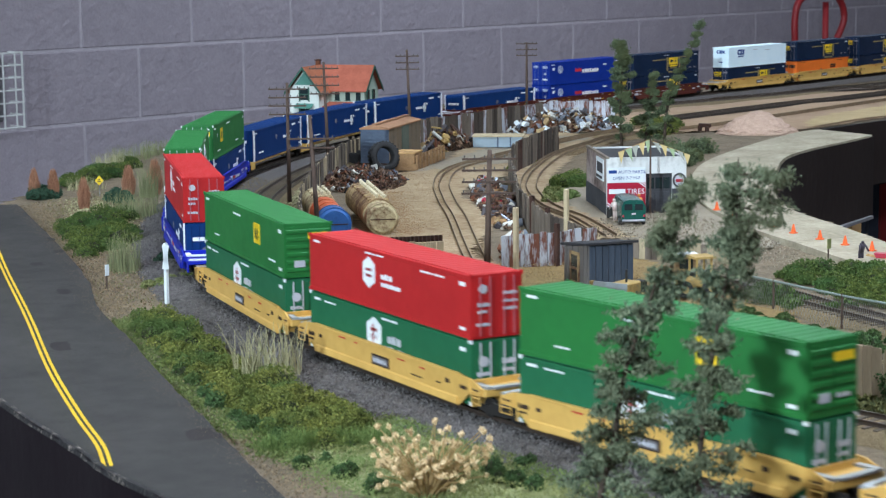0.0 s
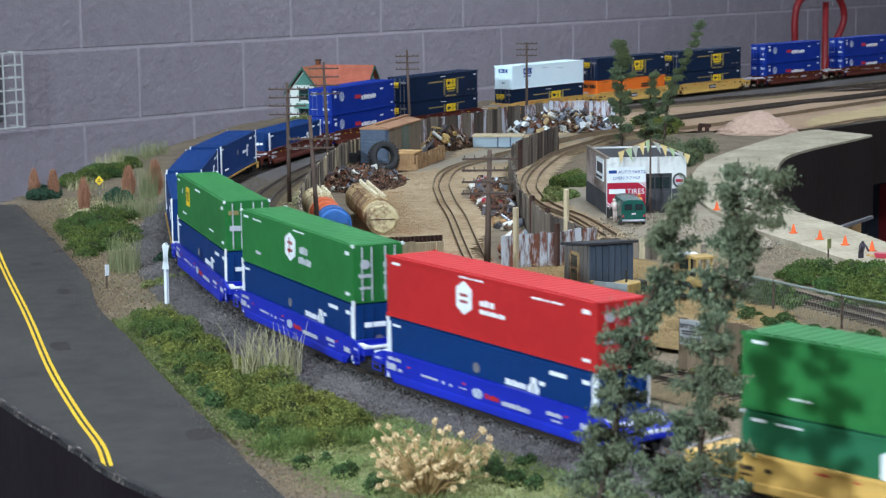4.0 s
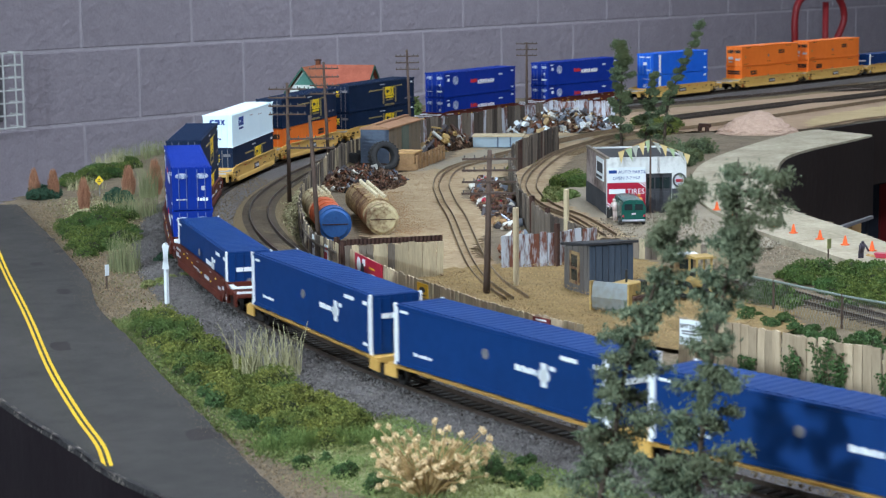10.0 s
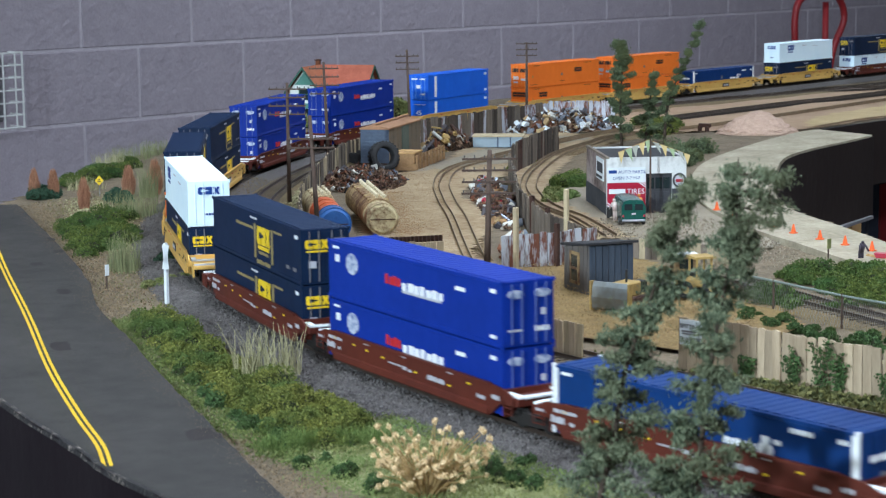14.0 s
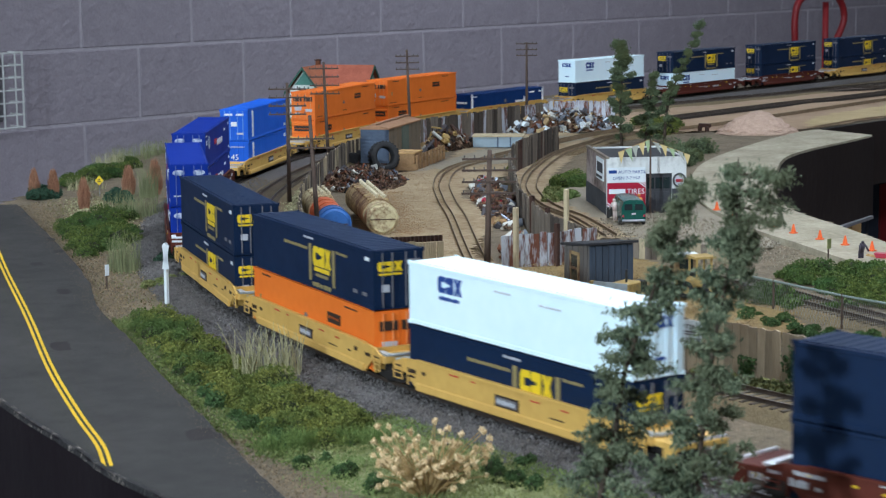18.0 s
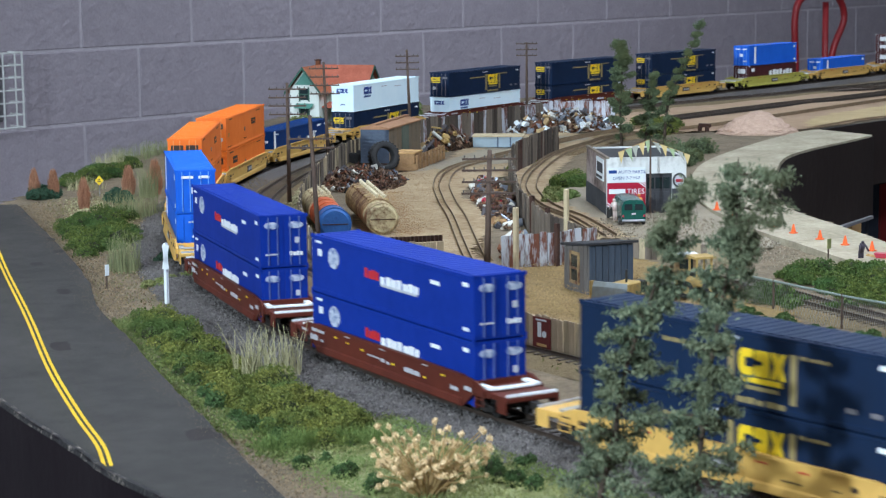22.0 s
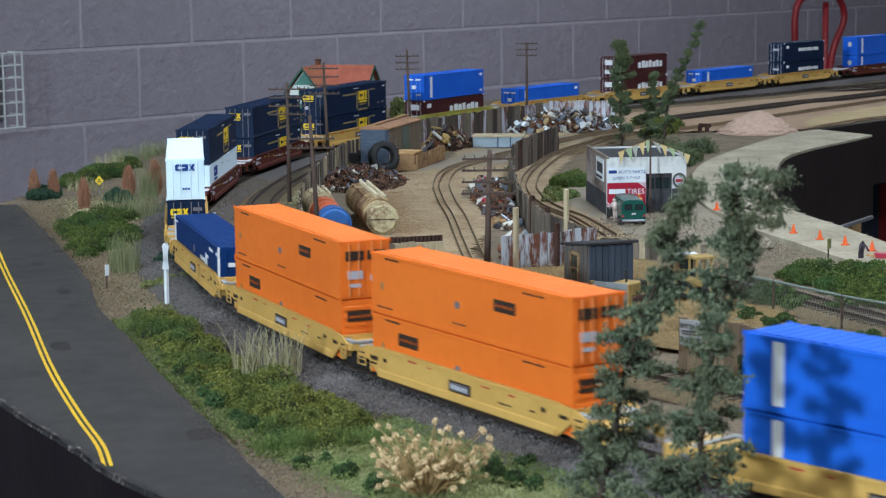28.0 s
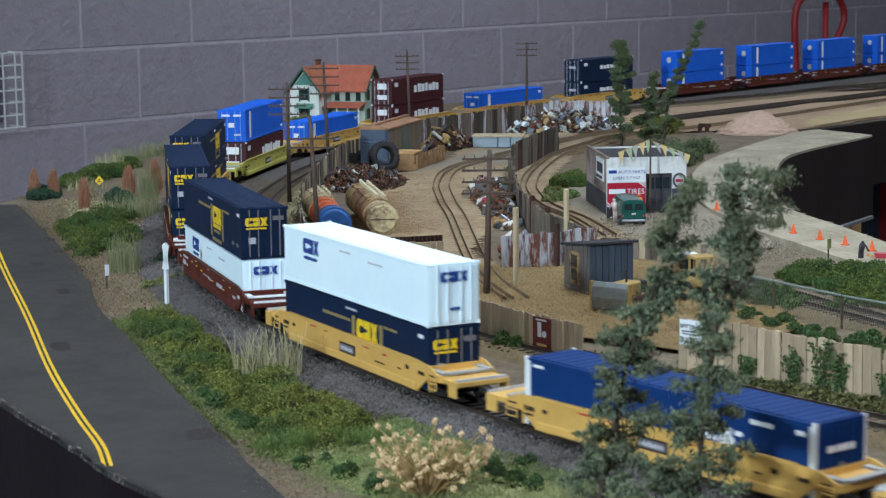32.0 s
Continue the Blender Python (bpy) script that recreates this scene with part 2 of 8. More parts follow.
def inside(x, y, poly):
    hit = False
    for (x0, y0), (x1, y1) in zip(poly, poly[1:] + poly[:1]):
        if (y0 > y) != (y1 > y) and x < (x1 - x0) * (y - y0) / (y1 - y0) + x0:
            hit = not hit
    return hit


# ---- the room ----
WALL_Y, JOINT_X, JOINT_Z = 4.3756, 3.5768, 1.0486
room = [("wall_north", (-4.3, WALL_Y + 0.0022, 0, 11.3, WALL_Y + 0.2, 3.2)), ("wall_south", (-4.3, -6.7, 0, 11.3, -6.5, 3.2)), ("wall_east", (11.0, -6.5, 0, 11.2, WALL_Y, 3.2))]
walls = {}
for n, b in room:
    walls[n] = single(n, B(*b), MORTAR if n == "wall_north" else ROOM_PAINT, Matrix(), "grey painted concrete block wall of the room", "wall", kind="structure")
bm = bmesh.new()
for b in ((-4.2, -6.5, 0, -4.0, WALL_Y, 2.1), (-4.2, -6.5, 2.6, -4.0, WALL_Y, 3.2), (-4.2, -6.5, 2.1, -4.0, 0.55, 2.6), (-4.2, 1.05, 2.1, -4.0, WALL_Y, 2.6)):
    box(bm, *b)
single("wall_west", bm, ROOM_PAINT, Matrix(), "grey painted wall with one high window", "wall", kind="structure")
single("floor", B(-4.2, -6.7, -0.1, 11.2, WALL_Y + 0.2, 0), CONCRETE, Matrix(), "grey concrete floor of the room", "floor", kind="structure")
single("ceiling", B(-4.2, -6.7, 3.2, 11.2, WALL_Y + 0.2, 3.3), CEILING_WHITE, Matrix(), "white ceiling of the room", "ceiling", kind="structure")

# ---- the main line: heading and bend along its length ----
DS = 0.01
BENDS = [-0.00439, -0.01440, -0.02444, 0.08867, 0.37101, 0.61015, 0.65832, 0.60783, 0.58205, 0.59921, 0.61873, 0.61123, 0.60304, 0.59484, 0]
S0, S1 = -5.2, 9.4
_s = np.arange(S0, S1, DS)
_k = np.interp(_s, [0.3 * i for i in range(len(BENDS))], BENDS, left=0, right=0)
_th = 3.171775 + np.cumsum(_k) * DS
_x = 3.41805 + np.cumsum(np.cos(_th)) * DS - np.sum(np.cos(_th[_s < 0])) * DS
_y = 1.83801 + np.cumsum(np.sin(_th)) * DS - np.sum(np.sin(_th[_s < 0])) * DS


def on_track(s):
    """Place on the centre line of the main track."""
    return float(np.interp(s, _s, _x)), float(np.interp(s, _s, _y))


def track_line(s0, s1, step, off=0.0):
    """Points along the main track, off metres to its left."""
    out = []
    for s in np.arange(s0, s1 + step / 2, step):
        a = float(np.interp(s, _s, _th))
        x, y = on_track(s)
        out.append((x - math.sin(a) * off, y + math.cos(a) * off))
    return out


# ---- lettering ----
def lettering(text, size, m, material, parent, name="lettering"):
    cu = bpy.data.curves.new(name, "FONT")
    cu.body, cu.size, cu.extrude, cu.align_x, cu.resolution_u = text, size, 0.00008, "CENTER", 2
    tmp = bpy.data.objects.new(name, cu)
    scene.collection.objects.link(tmp)
    bpy.context.view_layer.update()
    me = bpy.data.meshes.new_from_object(tmp)
    bpy.data.objects.remove(tmp)
    me.materials.clear()
    me.materials.append(material)
    ob = new(name, me)
    ob.parent = parent
    ob.matrix_local = m
    return ob


# ---- block courses of the north wall ----
bm = B(-0.1996, 0, -0.0980, 0.1996, 0.05, 0.0980, bevel=0.0026)
block_mesh = mesh_of("block", bm, BLOCK)
for row in range(-3, 3):
    for k in range(-2, 14):
        x = JOINT_X + (k + (0.5 if row % 2 else 0.0) + 0.5) * 0.4064
        piece("block", block_mesh, walls["wall_north"], pose(x, WALL_Y, JOINT_Z + (row + 0.5) * 0.2032))

# window that the daylight comes through, and tube fittings
win = holder("window_1", pose(-4.1, 0.8, 2.35), "small high window in a white frame", "window", kind="structure")
bm = bmesh.new()
for b in ((-0.05, -0.25, -0.25, 0.05, -0.22, 0.25), (-0.05, 0.22, -0.25, 0.05, 0.25, 0.25), (-0.05, -0.22, -0.25, 0.05, 0.22, -0.22), (-0.05, -0.22, 0.22, 0.05, 0.22, 0.25)):
    box(bm, *b)
part("window_frame", bm, WHITE, win)
tube = holder("ceiling_light", pose(-0.2, -0.6, 3.12), "white fluorescent tube fitting on the ceiling", "ceiling light", "ceiling lights")
part("housing", B(-0.62, -0.17, 0.0, 0.62, 0.17, 0.075, bevel=0.01), WHITE, tube)
for lx, ly, watts in TUBES[1:]:
    copy_thing(tube, pose(lx, ly, 3.12))

# ---- the layout: table, scenery surface, roads, tracks ----
OUT_EDGE = [(0.521, 0.295), (0.553, 0.541), (0.578, 0.661), (0.591, 0.710), (0.612, 0.762), (0.634, 0.825), (0.658, 0.885), (0.712, 1.016), (0.808, 1.206), (0.956, 1.438), (1.080, 1.590)]
BACK_EDGE = [(1.146, 1.602), (1.20, 1.606), (1.25, 1.636), (1.36, 1.716), (1.53, 1.826), (1.69, 1.916), (1.97, 2.08), (2.16, 2.15), (2.45, 2.10), (2.8, 2.06), (3.5, 2.02)]
VOID = [(2.544, 1.369), (2.349, 1.368), (2.290, 1.268), (2.112, 1.245), (2.014, 1.212), (1.899, 1.153), (1.760, 1.070), (1.669, 1.011), (1.604, 0.956), (1.538, 0.871), (1.475, 0.793), (1.371, 0.655), (1.200, 0.396)]
table_outline = OUT_EDGE + BACK_EDGE + [(8.886, 1.879), (8.807, 1.014), (3.501, 1.291)] + VOID + [(1.6, -1.0), (2.4, -4.6), (1.2, -4.6), (0.55, -1.0)]
table = single("layout_table", P([(x, y) for x, y in table_outline], "z", GZ - 0.09, GZ - 0.002), FASCIA, Matrix(), "black painted layout table edge carrying the scenery", "table", kind="structure")
for lx, ly in ((0.805, 0.493), (1.240, 1.492), (2.278, 1.915), (3.742, 1.839), (5.785, 1.561), (8.384, 1.493), (1.0, -1.0), (1.6, -3.0), (1.8, -4.4), (1.204, 0.495)):
    single("table_leg", B(-0.03, -0.03, 0, 0.03, 0.03, GZ - 0.09), FASCIA, pose(lx, ly, 0), "square black timber leg under the layout", "table leg", "legs of the layout")


def lumps(x, y):
    """Height of the scenery over its level."""
    h = 0.0016 * noise.noise((x * 9, y * 9, 0)) + 0.0007 * noise.noise((x * 60, y * 60, 3))
    return h - 0.001


def ground_sheet(name, poly, step, z, material, label, rough=1.0, parent=None):
    """A sheet of scenery over a polygon, with its own small relief, its rim cut to the polygon's cells."""
    xs = [p[0] for p in poly]
    ys = [p[1] for p in poly]
    nx, ny = int((max(xs) - min(xs)) / step) + 2, int((max(ys) - min(ys)) / step) + 2
    x0, y0 = min(xs), min(ys)
    keep = [[inside(x0 + (i + 0.5) * step, y0 + (j + 0.5) * step, poly) for j in range(ny)] for i in range(nx)]
    idx, verts, faces = {}, [], []

    def vert(i, j):
        if (i, j) not in idx:
            idx[i, j] = len(verts)
            x, y = x0 + i * step, y0 + j * step
            w = 0.4 * step * noise.noise((x * 70, y * 70, 7))
            verts.append((x + w, y + w, z + lumps(x, y) * rough))
        return idx[i, j]
    for i in range(nx):
        for j in range(ny):
            if keep[i][j]:
                faces.append((vert(i, j), vert(i + 1, j), vert(i + 1, j + 1), vert(i, j + 1)))
    me = bpy.data.meshes.new(name)
    me.from_pydata(verts, [], faces)
    me.materials.append(material)
    for p in me.polygons:
        p.use_smooth = True
    ob = new(name, me)
    return tagged(ob, label, "ground", kind="structure")


ground_sheet("ground", OUT_EDGE[1:] + BACK_EDGE + [(3.503, 1.321)] + VOID, 0.012, GZ, EARTH, "brown scatter earth of the model scenery")
ground_sheet("ground", [(3.541, 2.042), (8.886, 1.879), (8.807, 1.014), (3.503, 1.321)], 0.05, GZ, SAND, "pinkish sand of the model scenery")
ground_sheet("ground", [(0.553, 0.541), (1.306, 0.545), (1.200, 0.396), (1.6, -1.0), (2.4, -4.6), (1.2, -4.6), (0.55, -1.0), (0.521, 0.295)], 0.05, GZ, EARTH, "brown scatter earth of the model scenery")
ground_sheet("ground_yard", smooth_line([(1.049, 0.920), (1.169, 0.921), (1.212, 1.012), (1.388, 1.133), (1.536, 1.295), (1.722, 1.368), (1.910, 1.472), (2.076, 1.525), (2.101, 1.627), (1.915, 1.603), (1.748, 1.500), (1.562, 1.437), (1.374, 1.293), (1.248, 1.162), (1.122, 1.021), (1.049, 0.920)], 4), 0.008, GZ + 0.002, YARD, "pale sandy dirt of the scrapyard")
ground_sheet("ground_gravel", smooth_line([(0.989, 0.652), (1.109, 0.653), (1.215, 0.793), (1.270, 0.922), (1.181, 0.961), (1.080, 0.970), (1.018, 0.890), (0.983, 0.771), (0.989, 0.652)], 4), 0.006, GZ + 0.0035, GRAVEL, "coarse tan gravel of the yard", 1.6)
ground_sheet("ground_path", smooth_line([(1.644, 1.458), (1.796, 1.430), (1.932, 1.503), (2.077, 1.535), (2.058, 1.586), (1.914, 1.563), (1.748, 1.500), (1.644, 1.458)], 4), 0.008, GZ + 0.0026, PATH_GREY, "grey trodden path in the scrapyard")
ground_sheet("ground_shop", smooth_line([(1.656, 1.247), (1.531, 1.165), (1.384, 1.013), (1.320, 0.913), (1.388, 0.844), (1.481, 0.914), (1.607, 1.036), (1.734, 1.167), (1.840, 1.249), (1.656, 1.247)], 4), 0.008, GZ + 0.002, PATH_GREY, "grey gravel forecourt of the shop")
ground_sheet("ground_sand", [(2.337, 1.379), (2.544, 1.382), (3.504, 1.331), (3.525, 1.732), (2.707, 1.769), (2.269, 1.711), (2.141, 1.607), (2.258, 1.457)], 0.012, GZ + 0.002, SAND, "pinkish sand between the far tracks")
ground_sheet("ground_sand", smooth_line([(2.358, 1.382), (2.544, 1.385), (3.504, 1.337), (3.509, 1.444), (2.777, 1.475), (2.485, 1.450), (2.358, 1.382)], 4), 0.012, GZ + 0.004, SAND_YELLOW, "yellowish sand verge by the table edge")

# asphalt road with its double yellow line
road_right = smooth_line([(0.563, 0.553), (0.602, 0.611), (0.635, 0.667), (0.679, 0.741), (0.739, 0.843), (0.805, 0.949), (0.866, 1.052), (0.947, 1.164), (1.067, 1.355), (1.193, 1.564)], 6)
road_left = smooth_line([(0.542, 0.578), (0.569, 0.651), (0.582, 0.699), (0.603, 0.751), (0.625, 0.813), (0.648, 0.872), (0.701, 1.024), (0.787, 1.249), (0.910, 1.509), (1.054, 1.694)], 6)
bm = bmesh.new()
a = [bm.verts.new((x, y, GZ + 0.0033)) for x, y in road_left]
b = [bm.verts.new((x + 0.002 * noise.noise((x * 50, y * 50, 5)), y, GZ + 0.0033)) for x, y in road_right]
a2 = [bm.verts.new((v.co.x - 0.001, v.co.y, GZ - 0.01)) for v in a]
b2 = [bm.verts.new((v.co.x + 0.003, v.co.y, GZ - 0.004)) for v in b]
for i in range(len(a) - 1):
    for l, r in ((a2, a), (a, b), (b, b2)):
        bm.faces.new((l[i], l[i + 1], r[i + 1], r[i]))
road = single("road", bm, ASPHALT, Matrix(), "worn grey asphalt road along the table edge", "road", kind="structure")
line_mid = smooth_line([(0.590, 0.714), (0.615, 0.750), (0.650, 0.809), (0.717, 0.916), (0.818, 1.067), (0.958, 1.280), (1.146, 1.555)], 8)
for d in (0.0016, -0.0016):
    bm = sheet(bmesh.new(), offset_line(line_mid, d + 0.0009), offset_line(line_mid, d - 0.0009), GZ + 0.0036)
    part("yellow_line", bm, ROAD_YELLOW, road, "yellow painted centre line")
for x, y, ra, rb in ((0.8934, 1.1232, 0.005, 0.0135), (0.7642, 0.9643, 0.0069, 0.0168), (0.6608, 0.7251, 0.0088, 0.0153), (0.9647, 1.2425, 0.0055, 0.0107), (1.0168, 1.2821, 0.0048, 0.0116), (1.0565, 1.3427, 0.005, 0.0127)):
    pts = []
    for i in range(14):
        a = i * 2 * math.pi / 14
        k = 0.85 + 0.4 * noise.noise((x * 30 + math.cos(a) * 1.5, y * 30 + math.sin(a) * 1.5, 2))
        u, v = ra * k * math.copysign(abs(math.cos(a)) ** 0.6, math.cos(a)), rb * k * math.copysign(abs(math.sin(a)) ** 0.6, math.sin(a))
        pts.append((x + 0.84 * u + 0.54 * v, y - 0.54 * u + 0.84 * v))
    bm = bmesh.new()
    bm.faces.new([bm.verts.new((u, v, GZ + 0.00345)) for u, v in pts])
    bmesh.ops.recalc_face_normals(bm, faces=bm.faces[:])
    part("tar_patch", bm, TAR, road, "dark tar repair patch")
# black board along the table's rim
rim = [(x - 0.001, y) for x, y in road_left]
bm = bmesh.new()
for i in range(len(rim) - 1):
    (x0, y0), (x1, y1) = rim[i], rim[i + 1]
    w = 0.0025
    vs = [bm.verts.new(c) for c in ((x0, y0, GZ + 0.005), (x1, y1, GZ + 0.005), (x1 - w, y1 + w * 0.5, GZ + 0.0055), (x0 - w, y0 + w * 0.5, GZ + 0.0055), (x0 - w, y0 + w * 0.5, GZ - 0.14), (x1 - w, y1 + w * 0.5, GZ - 0.14))]
    bm.faces.new((vs[3], vs[2], vs[5], vs[4]))
bmesh.ops.remove_doubles(bm, verts=bm.verts[:], dist=0.00001)
fascia = single("fascia_board", bm, FASCIA, Matrix(), "black painted hardboard edge of the layout", "trim", kind="structure")
bm = bmesh.new()
for (x0, y0), (x1, y1) in zip(rim, rim[1:]):
    w0, w1 = (0.0025 + 0.0012 * noise.noise((x * 160, y * 160, 4)) for x, y in ((x0, y0), (x1, y1)))
    vs = [bm.verts.new(c) for c in ((x0 + 0.001, y0, GZ + 0.0048), (x1 + 0.001, y1, GZ + 0.0048), (x1 - w1, y1 + 0.00125, GZ + 0.0056), (x0 - w0, y0 + 0.00125, GZ + 0.0056), (x0 - w0 - 0.0006, y0 + 0.0015, GZ + 0.0030), (x1 - w1 - 0.0006, y1 + 0.0015, GZ + 0.0030))]
    bm.faces.new(vs[:4])
    bm.faces.new((vs[3], vs[2], vs[5], vs[4]))
bmesh.ops.remove_doubles(bm, verts=bm.verts[:], dist=0.00001)
part("worn_edge", bm, SCUFFED, fascia, "scuffed pale rim of the black board")

def resample(line, n):
    """n points at even steps along a line."""
    p = np.array(line)
    d = np.r_[0, np.cumsum(np.hypot(*np.diff(p, axis=0).T))]
    t = np.linspace(0, d[-1], n)
    return [(float(a), float(b)) for a, b in zip(np.interp(t, d, p[:, 0]), np.interp(t, d, p[:, 1]))]


# concrete road with a bend round the opening
inner = smooth_line([(2.283, 1.247), (2.200, 1.234), (2.075, 1.217), (1.978, 1.190), (1.865, 1.132), (1.729, 1.051), (1.639, 0.993), (1.575, 0.937), (1.511, 0.855), (1.448, 0.778), (1.393, 0.713)], 6)
outer = smooth_line([(2.316, 1.343), (2.250, 1.342), (2.060, 1.296), (1.863, 1.227), (1.668, 1.111), (1.557, 1.019), (1.502, 0.959), (1.440, 0.889), (1.401, 0.831), (1.345, 0.754), (1.323, 0.710), (1.285, 0.657)], 6)
inner, outer = resample(inner, 70), resample(outer, 70)
bm = bmesh.new()
a = [bm.verts.new((x, y, GZ + 0.0042)) for x, y in inner]
b = [bm.verts.new((x, y, GZ + 0.0042)) for x, y in outer]
a2 = [bm.verts.new((x, y, GZ - 0.004)) for x, y in inner]
b2 = [bm.verts.new((x, y, GZ - 0.002)) for x, y in outer]
for i in range(len(a) - 1):
    for l, r in ((a2, a), (a, b), (b, b2)):
        bm.faces.new((l[i], l[i + 1], r[i + 1], r[i]))
single("road", bm, ROAD_CONCRETE, Matrix(), "pale concrete road bending round the table opening", "road", kind="structure")
bm = bmesh.new()
well_line = [(2.352, 1.362)] + [(x + 0.001, y - 0.002) for x, y in inner]
for (x0, y0), (x1, y1) in zip(well_line, well_line[1:]):
    vs = [bm.verts.new(c) for c in ((x0, y0, GZ + 0.002), (x1, y1, GZ + 0.002), (x1, y1, GZ - 0.099), (x0, y0, GZ - 0.099))]
    bm.faces.new(vs)
bmesh.ops.remove_doubles(bm, verts=bm.verts[:], dist=0.00001)
single("fascia_board", bm, LINING, Matrix(), "black painted hardboard lining of the opening", "trim", kind="structure")
single("fascia_board", B(2.345, 1.358, GZ - 0.086, 3.5, 1.3645, GZ + 0.001), LINING, Matrix(), "black painted hardboard front of the far table", "trim", kind="structure")


# ---- tracks ----
def ballast_bed(name, line, half, z, material, label, grow=0.010):
    bm = bmesh.new()
    rows = []
    for d, h in ((half + grow, -0.0045), (half, 0.0), (0, 0.0004), (-half, 0.0), (-half - grow, -0.0045)):
        o = offset_line(line, d)
        rows.append([bm.verts.new((x + 0.0012 * noise.noise((x * 90, y * 90, 1)), y + 0.0012 * noise.noise((x * 90, y * 90, 5)), z + h + 0.0006 * noise.noise((x * 150, y * 150, 9)))) for x, y in o])
    for l, r in zip(rows, rows[1:]):
        for i in range(len(line) - 1):
            bm.faces.new((l[i], l[i + 1], r[i + 1], r[i]))
    return single(name, bm, material, Matrix(), label, "track bed", kind="structure", smooth=True)


def rail_pair(line, z, label, sunk=0.0, tie_material=TIE_WOOD, rail_material=RAIL_STEEL, spacing=0.0072, third=False):
    """Two rails on sleepers along a line; z is the rail top."""
    top = holder("track", Matrix(), label, "railway track", "tracks of the layout", "structure")
    for d in (0.00825, 0.00225, -0.00825) if third else (0.00825, -0.00825):
        bm = bmesh.new()
        f = 0.0006 if third else 0.0010
        w0 = 0.0003 if third else 0.0004
        prof = [(-w0, 0), (w0, 0), (w0, -0.0012), (f, -0.0022), (-f, -0.0022), (-w0, -0.0012)]
        rows = [[bm.verts.new((x, y, z + h)) for x, y in offset_line(line, d + w)] for w, h in prof]
        for l, r in zip(rows, rows[1:] + rows[:1]):
            for i in range(len(line) - 1):
                bm.faces.new((l[i], l[i + 1], r[i + 1], r[i]))
        part("rail", bm, rail_material, top)
    bm = bmesh.new()
    acc, want = 0.0, 0.0
    for (x0, y0), (x1, y1) in zip(line, line[1:]):
        l = math.hypot(x1 - x0, y1 - y0)
        while want <= acc + l and l > 0:
            t = (want - acc) / l
            m = Matrix.Translation((x0 + (x1 - x0) * t, y0 + (y1 - y0) * t, z - 0.0040 - sunk)) @ Matrix.Rotation(math.atan2(y1 - y0, x1 - x0), 4, "Z")
            box(bm, -0.0013, -0.0150, -0.0012, 0.0013, 0.0150, 0.0018, m=m)
            want += spacing
        acc += l
    ob = part("sleepers", bm, tie_material, top)
    ob["kind"] = "stuff"
    return top


main_line = track_line(-0.6, 4.1, 0.02)
ballast_bed("track_bed", main_line, 0.026, RAIL - 0.0032, BALLAST, "grey crushed stone ballast of the main line", 0.016)
rail_pair(main_line, RAIL, "curved main line track with dark sleepers")
for s0, s1 in ((-5.1, -0.6), (4.754, 10.112)):
    rail_pair(track_line(s0, s1, 0.1), RAIL, "main line track beyond the scenery", spacing=0.02)
second = smooth_line([(3.522, 1.691), (2.893, 1.722), (2.530, 1.754), (2.240, 1.746), (1.960, 1.706), (1.691, 1.610), (1.451, 1.465), (1.274, 1.317), (1.116, 1.120), (1.003, 0.910), (0.937, 0.741), (0.900, 0.572), (0.887, 0.508), (0.871, 0.395)], 10)
ballast_bed("track_bed", second, 0.016, RAIL - 0.0042, BALLAST_BROWN, "brown ballast of the second track", 0.012)
rail_pair(second, RAIL - 0.0012, "second track inside the main line curve", 0.0, TIE_BROWN)
spur = smooth_line([(1.066, 0.851), (1.117, 0.916), (1.196, 0.997), (1.368, 1.160), (1.453, 1.244), (1.569, 1.351), (1.681, 1.430), (1.790, 1.469), (1.973, 1.523), (2.108, 1.554), (2.263, 1.568)], 10)
rail_pair(spur, GZ + 0.0044, "weathered three-rail spur track sunk in the yard dirt", 0.0022, TIE_DUSTY, RAIL_DUSTY, third=True)
shop_spur = smooth_line([(1.352, 0.983), (1.426, 1.069), (1.479, 1.144), (1.564, 1.231), (1.664, 1.309), (1.784, 1.384), (1.886, 1.438), (2.002, 1.480), (2.106, 1.510), (2.312, 1.500), (2.529, 1.512), (2.842, 1.529), (3.515, 1.557)], 10)
ground_sheet("ground_spur", offset_line(shop_spur[:60], 0.022) + offset_line(shop_spur[:60], -0.022)[::-1], 0.008, GZ + 0.0022, YARD, "pale sandy bed of the shop spur")
rail_pair(shop_spur, GZ + 0.0048, "curved three-rail spur track behind the shop", 0.0022, TIE_DUSTY, RAIL_DUSTY, third=True)
for pts in ([(2.368, 1.611), (2.697, 1.613), (2.877, 1.604), (3.518, 1.609)], [(2.707, 1.754), (2.965, 1.713), (3.100, 1.669), (3.520, 1.650)]):
    ln = smooth_line(pts, 12)
    rail_pair(ln, GZ + 0.0062, "straight siding on dark sleepers across the sand")
corner_track = smooth_line([(1.246, 0.813), (1.214, 0.763), (1.176, 0.693), (1.138, 0.613), (1.084, 0.494)], 10)
ballast_bed("track_bed", corner_track, 0.018, GZ + 0.003, BALLAST_BROWN, "brown ballast behind the wire fence", 0.01)
rail_pair(corner_track, GZ + 0.006, "track running behind the wire fence", 0.0, TIE_BROWN)


